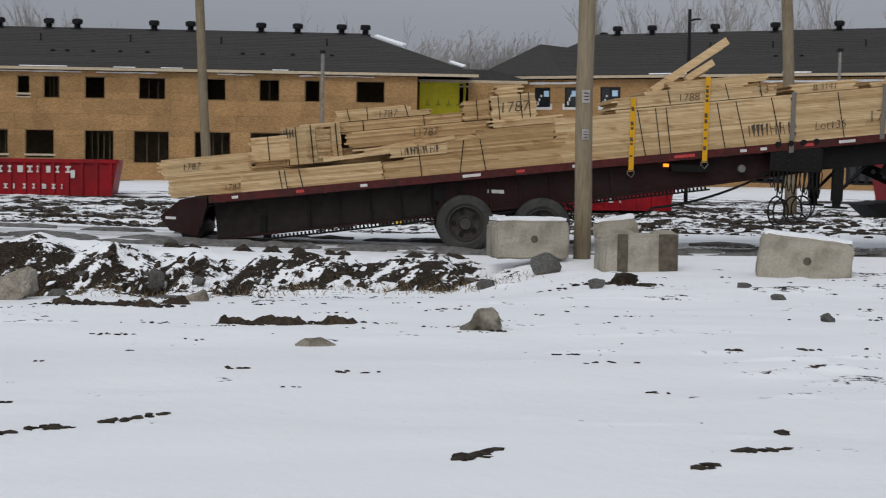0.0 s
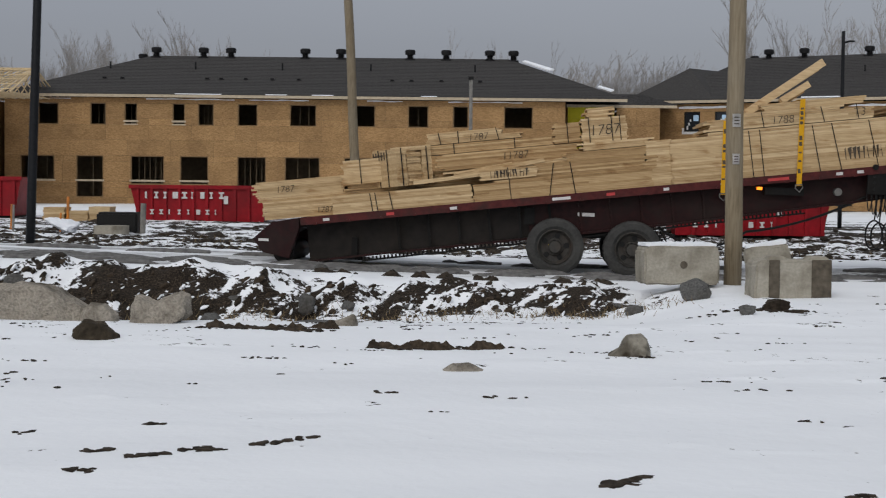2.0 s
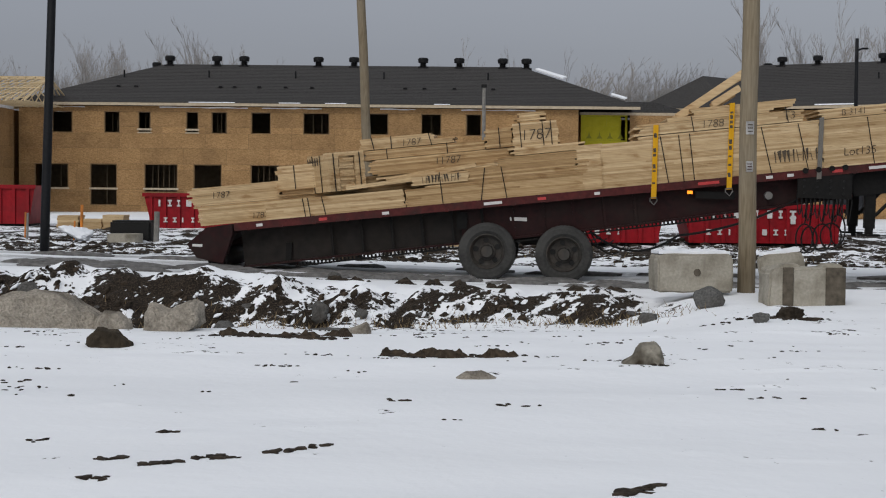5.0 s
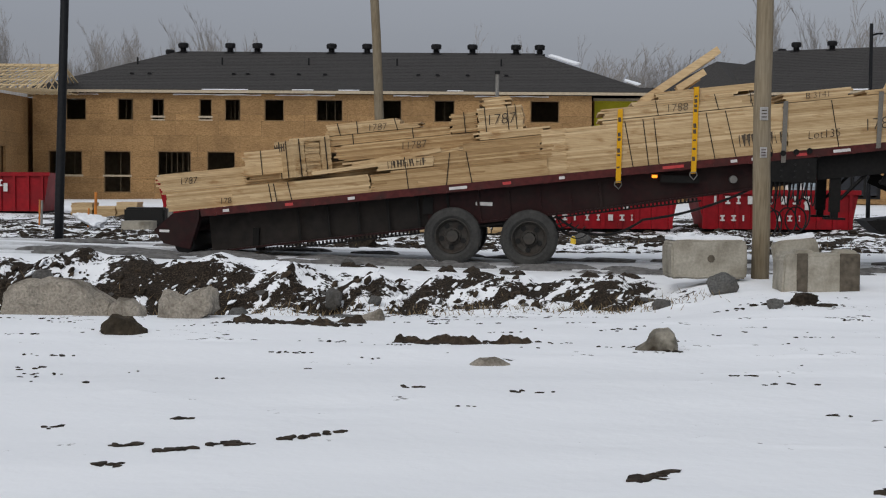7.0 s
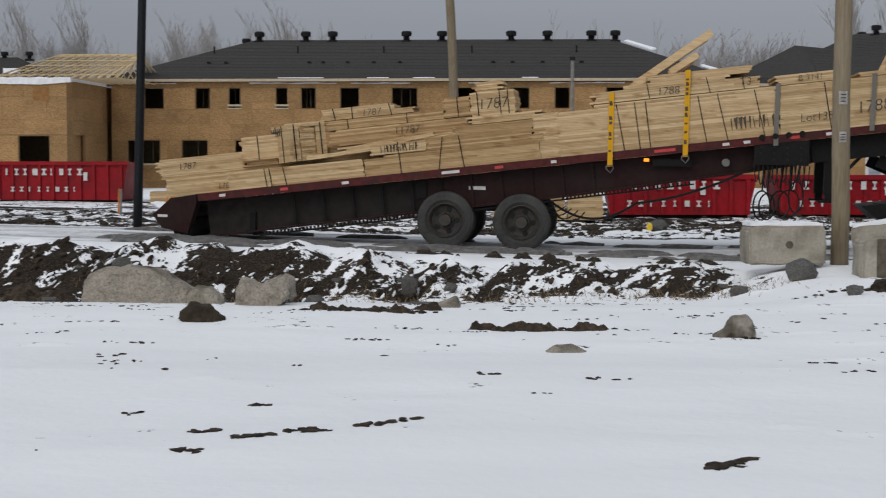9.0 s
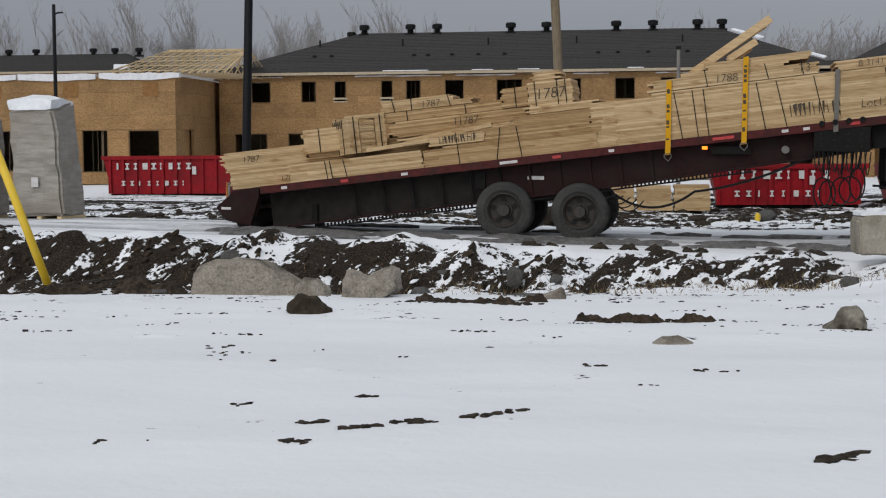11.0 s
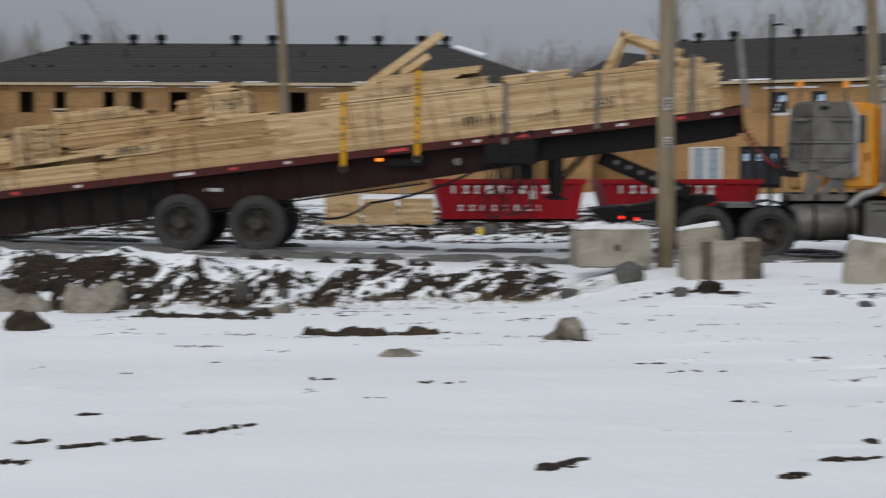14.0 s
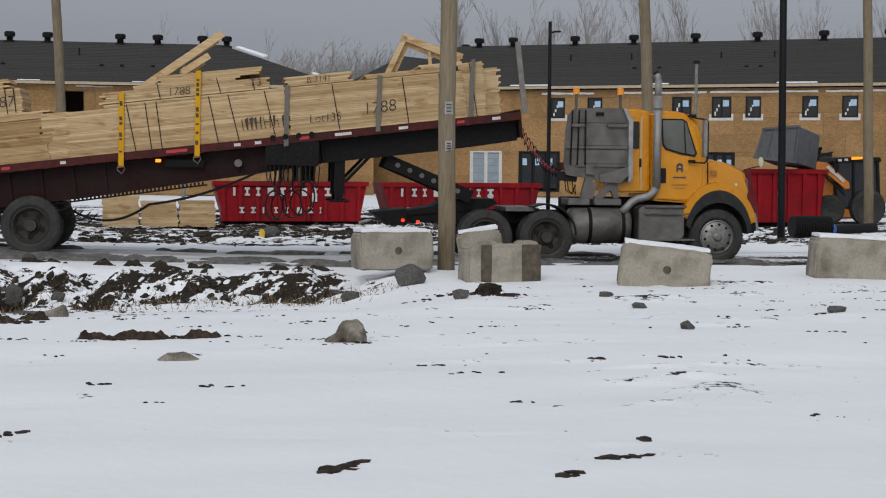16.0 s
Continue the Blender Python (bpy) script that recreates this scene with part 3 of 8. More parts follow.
def glazed_window(parent, x0, x1, z0, z1, y, k):
    w = part("window", bm_frame(x0, x1, z0, z1, y - 0.05, 0.07, 0.1), BLACK, parent, "new dark-framed window with stickers on the glass")
    bm = bmesh.new()
    box(bm, x0 + 0.07, x1 - 0.07, y + 0.02, y + 0.035, z0 + 0.07, z1 - 0.07)
    part("pane", bm, DARK_GLASS, w)
    r = random.Random(k)
    if x1 - x0 > 1.0:
        bm = bmesh.new()
        box(bm, (x0 + x1) / 2 - 0.04, (x0 + x1) / 2 + 0.04, y - 0.02, y + 0.05, z0 + 0.07, z1 - 0.07)
        part("mullion", bm, BLACK, w)
    bm = bmesh.new()
    xs = x0 + (x1 - x0) * r.uniform(0.45, 0.6)
    box(bm, xs, xs + 0.34, y + 0.008, y + 0.019, z1 - 0.55, z1 - 0.2)
    part("sticker", bm, STICKER, w, "pale blue sticker")
    bm = bmesh.new()
    for q in range(3):
        zz = z0 + 0.12 + q * 0.24
        box(bm, x0 + 0.15 + 0.1 * q, x0 + 0.24 + 0.1 * q, y + 0.009, y + 0.018, zz, zz + r.uniform(0.1, 0.25))
    part("tape", bm, WHITE, w)
    bm = bmesh.new()
    box(bm, x0 - 0.14, x1 + 0.14, y - 0.02, y - 0.008, z0 - 0.16, z0 - 0.01)
    box(bm, x0 - 0.14, x0 - 0.02, y - 0.02, y - 0.008, z0 - 0.008, z0 + 0.2)
    box(bm, x1 + 0.02, x1 + 0.14, y - 0.02, y - 0.008, z0 - 0.008, z0 + 0.2)
    part("flashing", bm, WHITE, w, "white flashing tape under the window")


def shell(parent, x0, x1, y0, y1, z0, z1, storey):
    """Floors and rear walls inside, so that the openings look into a dark bare interior; the shade is in INTERIOR's
    colour.
    """
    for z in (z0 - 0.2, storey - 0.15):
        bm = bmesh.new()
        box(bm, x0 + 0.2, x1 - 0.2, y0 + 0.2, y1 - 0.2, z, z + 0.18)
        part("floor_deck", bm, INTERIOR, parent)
    bm = bmesh.new()
    box(bm, x0, x1, y1 - 0.15, y1, z0, z1)
    part("rear_wall", bm, OSB, parent)
    for xx in (x0, x1 - 0.15):
        bm = bmesh.new()
        box(bm, xx, xx + 0.15, y0 + 0.16, y1 - 0.16, z0, z1)
        part("end_wall", bm, OSB, parent)
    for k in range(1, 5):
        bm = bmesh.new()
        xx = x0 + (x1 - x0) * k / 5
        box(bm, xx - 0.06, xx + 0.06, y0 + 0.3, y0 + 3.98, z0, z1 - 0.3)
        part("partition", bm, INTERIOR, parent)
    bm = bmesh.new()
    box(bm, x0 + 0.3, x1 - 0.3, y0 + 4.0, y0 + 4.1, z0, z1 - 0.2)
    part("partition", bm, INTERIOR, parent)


def building_long():
    b = thing("apartment_building", "two-storey apartment block under construction, sheathed in bare strand board", "building")
    y, z0, z1 = 90.0, 0.05, 6.1
    up = [(-22.11, -20.95), (-19.16, -18.26), (-17.23, -16.50), (-14.51, -13.80), (-13.07, -12.17), (-10.82, -9.70), (-7.87, -6.37), (-4.19, -3.03), (-1.18, -0.02), (1.36, 2.25), (4.27, 5.91)]
    low = [(-23.11, -21.18, 1.35), (-19.96, -18.42, 0.45), (-16.88, -14.98, 1.2), (-14.08, -12.48, 1.2), (-10.84, -9.21, 1.0), (-8.15, -6.16, 1.0), (-4.78, -2.75, 1.0), (-1.66, 0.17, 1.0), (2.2, 4.0, 1.0)]
    holes = [(a, c, 4.56, 5.80) for a, c in up] + [(a, c, zb, 2.82) for a, c, zb in low]
    sheet_wall(b, y, -24.0, 7.75, z0, z1, holes, OSB)
    for k, (a, c) in enumerate(up):
        open_window(b, a, c, 4.56, 5.80, y, bars=(0, 2, 2, 0, 3, 0, 2, 0, 1, 0, 0)[k], sill=k in (2, 3), rail=4.72 if k in (2, 3) else None)
    for k, (a, c, zb) in enumerate(low):
        open_window(b, a, c, zb, 2.82, y, bars=(2, 1, 5, 0, 4, 2, 3, 2, 2)[k], rail=1.35 if k < 4 else None)
    shell(b, -24.0, 7.75, y, y + 13, z0, z1, 3.2)
    hip_roof(b, -24.0, 10.75, y, y + 13, 6.28, 8.95, -16.75, 4.8)
    for x in (-16.51, -13.66, -12.01, -7.51, -5.35, -1.16, 1.03, 3.67, 5.11):
        roof_vent(b, x, 96.4, 8.86, 1.0)
    roof_vent(b, -17.5, 97.4, 8.58, 0.9)
    for x in (-18.0, -13.2, -8.3, -3.3, 2.6):
        small_pipe(b, x * 1.045, 94.0, 7.99, 0.42)
    for k, x in enumerate((-18.4, -17.4, -12.6, -11.8, -10.4, -8.9, -7.4, -2.1, -1.0, 0.7, 2.9)):
        low_vent(b, x * 1.02, 92.2, 7.30)
    r = random.Random(4)
    for x, w in ((-22, 3.5), (-13.5, 5.0), (-8.5, 3.4), (-2.5, 2.0), (3.2, 4.2)):
        bm = bmesh.new()
        n = 9
        prism(bm, [(x - w / 2 + w * i / n, 6.0 + r.uniform(-0.02, 0.02)) for i in range(n + 1)] + [(x + w / 2 - w * i / n, 6.05 + r.uniform(-0.02, 0.03)) for i in range(n + 1)], y - 0.06, y - 0.03)
        part("membrane_strip", bm, WRAP, b, "loose white membrane under the eaves")
    for x, w in ((-13.0, 2.6), (-8.6, 1.2), (-6, 1.2), (0, 0.9)):
        bm = bmesh.new()
        box(bm, x - w / 2, x + w / 2, y - 0.50, y - 0.32, 6.29, 6.335)
        part("snow_patch", bm, SNOW, b)
    # snow on the hip
    for t0, t1, wd in ((0.10, 0.34, 0.22), (0.75, 0.86, 0.13)):
        bm = bmesh.new()
        e, c = Vector((4.9, 96.5, 8.98)), Vector((11.2, 89.55, 6.32))
        p, q = e.lerp(c, t0), e.lerp(c, t1)
        s = Vector((wd, 0.1, 0.05))
        vs = [bm.verts.new(w + Vector((0.06, -0.12, dz))) for w in (p, p + s, q + s * 1.4, q) for dz in (0.02, 0.10)]
        for f in ((0, 2, 4, 6), (1, 7, 5, 3), (0, 1, 3, 2), (2, 3, 5, 4), (4, 5, 7, 6), (6, 7, 1, 0)):
            bm.faces.new([vs[i] for i in f])
        part("snow_patch", bm, SNOW, b)


def building_link():
    """The set-back link with yellow sheathing between the two long blocks."""
    b = thing("link_building", "recessed link between the blocks, clad in yellow sheathing membrane", "building")
    sheet_wall(b, 94.0, 8.25, 11.0, 2.9, 6.0, [(10.62, 10.86, 4.5, 5.9)], YELLOW_WRAP, name="yellow_panel")
    sheet_wall(b, 94.0, 8.25, 11.0, 0.0, 2.89, [(8.9, 10.2, 0.2, 2.4)], OSB)
    sheet_wall(b, 93.2, 11.05, 13.6, 0.0, 6.05, [], OSB)
    for k in range(4):
        bm = bmesh.new()
        prism(bm, [(0.0, 0.0), (0.36, 0.0), (0.24, 0.16), (0.18, 0.42), (0.12, 0.16)], 93.975, 93.99)
        ob = part("logo_mark", bm, surface("olive_print", (0.30, 0.30, 0.03), (0.34, 0.33, 0.04), 0.6), b)
        ob.location = (8.55 + k * 0.62, 0, 4.6)
    shell(b, 8.2, 13.7, 94.0, 101, 0, 6.0, 3.2)
    hip_roof(b, 8.3, 14.4, 93.4, 101, 6.12, 6.95, 10.0, 13.0, over=0.2)


def building_right():
    turn = Matrix.Translation((21.0, 92.0, 0)) @ Euler((0, 0, radians(-33))).to_matrix().to_4x4()
    b = thing("apartment_building", "two-storey apartment block with new dark windows, sheathed in bare strand board", "building", at=turn)
    y, z0, z1 = 0.0, 0.05, 6.3
    up = [(-6.64, -5.64), (-4.67, -3.73), (-2.38, -1.13), (3.16, 4.02), (5.40, 6.29), (10.42, 11.53), (12.70, 13.79), (14.61, 15.46), (17.74, 18.60), (19.90, 20.75), (23.2, 24.1), (25.6, 26.5)]
    low = [(-1.89, 0.15), (1.20, 3.75), (7.0, 9.2), (12.3, 14.05), (17.5, 19.4), (22.5, 24.5)]
    holes = [(a, c, 4.66, 5.84) for a, c in up] + [(a, c, 0.35, 2.72) for a, c in low]
    sheet_wall(b, y, -8.3, 29.0, z0, z1, holes, OSB, phase=0.6)
    for k, (a, c) in enumerate(up):
        glazed_window(b, a, c, 4.66, 5.84, y, k)
    for k, (a, c) in enumerate(low):
        d = part("patio_door", bm_frame(a, c, 0.35, 2.72, y - 0.05, 0.09, 0.12), WHITE if k == 0 else BLACK, b, "white patio door" if k == 0 else "dark-framed patio door")
        n = 2 if k == 0 else 3
        for q in range(n):
            p0, p1 = a + 0.09 + (c - a - 0.18) * q / n, a + 0.09 + (c - a - 0.18) * (q + 1) / n
            bm = bmesh.new()
            box(bm, p0 + 0.1, p1 - 0.1, y + 0.02, y + 0.035, 0.55, 2.58)
            pane = part("pane", bm, PALE_PANE if k == 0 else DARK_GLASS, d)
            bm = bmesh.new()
            box(bm, p0 + 0.01, p0 + 0.1, y - 0.02, y + 0.04, 0.44, 2.63)
            box(bm, p1 - 0.1, p1 - 0.01, y - 0.02, y + 0.04, 0.44, 2.63)
            part("stile", bm, WHITE if k == 0 else BLACK, d)
            bm = bmesh.new()
            if k == 0:
                for zz in (0.95, 1.4, 1.85, 2.25):
                    box(bm, p0 + 0.12, p1 - 0.12, y + 0.005, y + 0.018, zz, zz + 0.03)
            else:
                box(bm, p0 + 0.15, p0 + 0.42, y + 0.005, y + 0.018, 1.9, 2.3)
            part("glazing_bar" if k == 0 else "sticker", bm, GREY_POST if k == 0 else STICKER, pane)
    shell(b, -8.3, 29.0, y, y + 13, z0, z1, 3.25)
    hip_roof(b, -8.3, 29.0, y, y + 13, 6.52, 9.48, -5.2, 24.6)
    for x in (-3.82, -1.51, 2.58, 6.35, 10.2, 13.95, 17.86, 21.6):
        roof_vent(b, x, 6.4, 9.36, 1.0)
    roof_vent(b, -5.1, 7.3, 9.12, 0.9)
    for x in (3.2, 7.0, 12.4, 15.5):
        small_pipe(b, x, 3.6, 8.2, 0.42)
    for x in (7.6, 8.4, 9.1, 14.2, 15.0):
        low_vent(b, x, 2.2, 7.62)
    r = random.Random(7)
    for x, w in ((4.2, 3.2), (9.9, 5.0), (15.6, 6.0), (21.0, 4.0), (-5.0, 4.0)):
        bm = bmesh.new()
        n = 9
        zc = 6.10
        prism(bm, [(x - w / 2 + w * i / n, zc - 0.06 + r.uniform(-0.02, 0.02)) for i in range(n + 1)] + [(x + w / 2 - w * i / n, zc + 0.05 + r.uniform(-0.02, 0.03)) for i in range(n + 1)], y - 0.06, y - 0.03)
        part("membrane_strip", bm, WRAP, b, "loose white membrane under the eaves")
    for x, w in ((2, 2.4), (9.5, 1.6), (17.5, 2.2)):
        bm = bmesh.new()
        box(bm, x - w / 2, x + w / 2, y - 0.50, y - 0.30, 6.54, 6.61)
        part("snow_patch", bm, SNOW, b)
    # the lower hipped roof on the block's end
    bm = bmesh.new()
    v = [bm.verts.new(p) for p in ((-10.6, -0.3, 6.55), (-4.6, -0.3, 6.55), (-7.75, 3.2, 8.7), (-6.9, 9.0, 8.7), (-10.6, 11, 6.55), (-3.6, 11, 6.55))]
    for q in ((0, 1, 2), (1, 5, 3, 2), (0, 2, 3, 4), (0, 4, 5, 1), (3, 5, 4)):
        bm.faces.new([v[i] for i in q])
    part("roof", bm, SHINGLE, b)


PATCH = surface("brown_board", (0.20, 0.10, 0.036), (0.27, 0.145, 0.056), 0.85, fine=6)


def building_left():
    b = thing("apartment_building", "strand-board apartment shell with open roof trusses", "building")
    y, z0, z1 = 82.0, 0.1, 5.85
    holes = [(-29.45, -28.0, 0.72, 3.0), (-26.87, -25.16, 1.45, 2.97), (-34.5, -32.6, 0.8, 3.0)]
    sheet_wall(b, y, -44.0, -24.25, z0, z1, holes, OSB, phase=0.3)
    sheet_wall(b, -24.25, y + 0.16, 89.9, z0, z1, [(83.6, 85.4, 1.4, 3.0)], OSB, side=True)
    for k, (a, c, zb, zt) in enumerate(holes):
        open_window(b, a, c, zb, zt, y, bars=(4, 0, 2)[k])
    for x, zz in ((-34.3, 4.7), (-30.0, 4.75), (-25.6, 4.75)):
        bm = bmesh.new()
        box(bm, x - 0.42, x + 0.42, y - 0.03, y - 0.012, zz, zz + 0.75)
        part("patch_panel", bm, PATCH, b, "orange-brown patch panel")
    shell(b, -44.0, -24.5, y, y + 12, z0, z1, 3.2)
    r = random.Random(2)
    for x0, x1 in ((-44, -38.5), (-38.4, -33), (-32.9, -28.6), (-28.4, -24.0)):
        bm = bmesh.new()
        n = 8
        prism(bm, [(x0 + (x1 - x0) * i / n, 5.76 - 0.10 * math.sin(i / n * math.pi) - r.uniform(0, 0.06)) for i in range(n + 1)] + [(x1 - (x1 - x0) * i / n, 5.98 + r.uniform(-0.03, 0.05)) for i in range(n + 1)], y - 0.12, y + 0.3)
        part("membrane_strip", bm, WRAP, b, "white membrane and snow along the wall top")
    bm = bmesh.new()
    box(bm, -24.3, -24.15, y + 0.3, 89.5, 5.82, 5.98)
    part("membrane_strip", bm, WRAP, b)
    ridge = bmesh.new()
    path_tube(ridge, [(-26.4, 88.2, 7.55), (-21.8, 88.2, 7.55)], 0.07, 4)
    part("ridge_board", ridge, STUD, b)
    for k in range(15):
        x = -28.3 + k * 0.48
        top = min(max(x + 1.9, -26.4), -21.8)
        zt = 7.55 if x + 1.9 <= -21.8 else 7.55
        bm = bmesh.new()
        lo = (x - 0.1, 82.4, 5.98)
        path_tube(bm, [lo, (top, 88.2, zt)], 0.05, 4)
        tr = part("roof_truss", bm, STUD, b, "bare timber roof truss")
        bm = bmesh.new()
        path_tube(bm, [(top, 88.2, zt), (x + 0.2, 92.5, 5.98)], 0.05, 4)
        part("rear_chord", bm, STUD, tr)
        bm = bmesh.new()
        path_tube(bm, [lo, (x + 0.2, 92.5, 5.98)], 0.045, 4)
        part("bottom_chord", bm, STUD, tr)
        bm = bmesh.new()
        path_tube(bm, [Vector(lo).lerp(Vector((top, 88.2, zt)), 0.5), (x + 0.3, 86.6, 5.98), (top, 88.2, zt)], 0.035, 4)
        part("web", bm, STUD, tr)
    for k in range(5):
        bm = bmesh.new()
        t = 0.1 + k * 0.2
        path_tube(bm, [Vector((-28.5, 82.3, 6.0)).lerp(Vector((-26.4, 88.1, 7.6)), t), Vector((-21.6, 82.3, 6.0)).lerp(Vector((-21.6, 88.1, 7.6)), t)], 0.03, 4)
        part("purlin", bm, STUD, b)


def building_far():
    b = thing("distant_house", "far dark-roofed house behind the construction site", "building")
    sheet_wall(b, 120.0, -62, -39.2, 0, 8.0, [], OSB)
    hip_roof(b, -62, -38.6, 120, 128, 8.15, 9.7, -58, -40.5)
    for x in (-50.5, -48.2, -43.4, -41.6, -39.6):
        roof_vent(b, x, 124, 9.55, 1.0)
    bm = bmesh.new()
    box(bm, -40.2, -39.0, 119.4, 119.9, 8.2, 8.6)
    part("snow_patch", bm, SNOW, b)


building_long()
building_link()
building_right()
building_left()
building_far()

# ---------------------------------------------------------------- the trailer and its load
DECK_SLOPE = 7.39
DECK = Matrix.Translation((0, 0, 1.553)) @ Euler((0, radians(-DECK_SLOPE), 0)).to_matrix().to_4x4()
ROLLING, WHEELS = [], []


def deck_part(name, bm, material, parent, label=""):
    for v in bm.verts:
        v.co = DECK @ v.co
    return part(name, bm, material, parent, label)


def wheel(parent, x, y, z, r, width, rim_mat, group_keyed, holes=5, dual=True):
    """One road wheel turned round the y axis, its outer face at y."""
    bm = bmesh.new()
    prof = [(r * 0.60, 0.05), (r * 0.72, 0.0), (r * 0.90, 0.012), (r * 0.985, 0.045), (r, 0.08), (r, 0.13), (r * 0.985, 0.135), (r * 0.985, 0.145), (r, 0.15),
            (r, width - 0.07), (r * 0.97, width - 0.03), (r * 0.75, width), (r * 0.6, width - 0.03)]
    lathe(bm, prof, 40, caps=False)
    w = part("wheel", bm, RUBBER, parent, "dirty black truck tyre", smooth=False)
    bm = bmesh.new()
    for k in range(44):
        a = 2 * math.pi * k / 44
        m = Euler((0, a, 0)).to_matrix().to_4x4()
        box(bm, -0.022, 0.022, 0.06, 0.115, r - 0.004, r + 0.004, m)
        box(bm, -0.022, 0.022, 0.165, width - 0.06, r - 0.004, r + 0.004, m)
    tagged(part("tread", bm, RUBBER, w), kind="stuff")
    bm = bmesh.new()
    depth = 0.15 if dual else 0.0
    if dual:
        lathe(bm, [(r * 0.62, 0.03), (r * 0.59, 0.02), (r * 0.56, 0.05), (r * 0.52, 0.09), (r * 0.50, depth), (r * 0.30, depth + 0.02), (r * 0.29, depth - 0.03), (r * 0.24, depth - 0.03)], 32, caps=False)
    else:
        lathe(bm, [(r * 0.62, 0.03), (r * 0.59, 0.02), (r * 0.55, 0.04), (r * 0.42, -0.005), (r * 0.25, -0.02), (r * 0.1, -0.02)], 32, caps=False)
    rim = part("rim", bm, rim_mat, w, "aluminium wheel rim" if not dual else "rusty dished steel rim")
    bm = bmesh.new()
    if dual:
        lathe(bm, [(r * 0.20, 0.0), (r * 0.215, 0.02), (r * 0.21, 0.14)], 20)
    else:
        lathe(bm, [(r * 0.10, -0.08), (r * 0.15, -0.06), (r * 0.16, 0.02)], 20)
    part("hub", bm, rim_mat, rim)
    bm = bmesh.new()
    for k in range(10):
        a = 2 * math.pi * k / 10
        q = r * (0.215 if dual else 0.29)
        c = Vector((q * math.cos(a) * 1.08, 0, q * math.sin(a) * 1.08))
        tube(bm, c + Vector((0, depth - 0.04 if dual else -0.045, 0)), c + Vector((0, depth + 0.02 if dual else 0.0, 0)), 0.017, 0.017, 6)
    tagged(part("lug_nuts", bm, rim_mat, rim), kind="stuff")
    for k in range(holes):
        bm = bmesh.new()
        a = 2 * math.pi * (k + 0.5) / holes
        q = r * (0.40 if dual else 0.46)
        c = Vector((q * math.cos(a), 0, q * math.sin(a)))
        d0 = depth + 0.012 if dual else 0.012
        tube(bm, c + Vector((0, d0 - 0.025, 0)), c + Vector((0, d0 + 0.03, 0)), 0.055 if dual else 0.026, 0.05 if dual else 0.024, 10)
        part("hand_hole", bm, BLACK, rim)
    w.matrix_basis = pose(x, y, z)
    group_keyed.append((w, x, y, z, r))
    return w


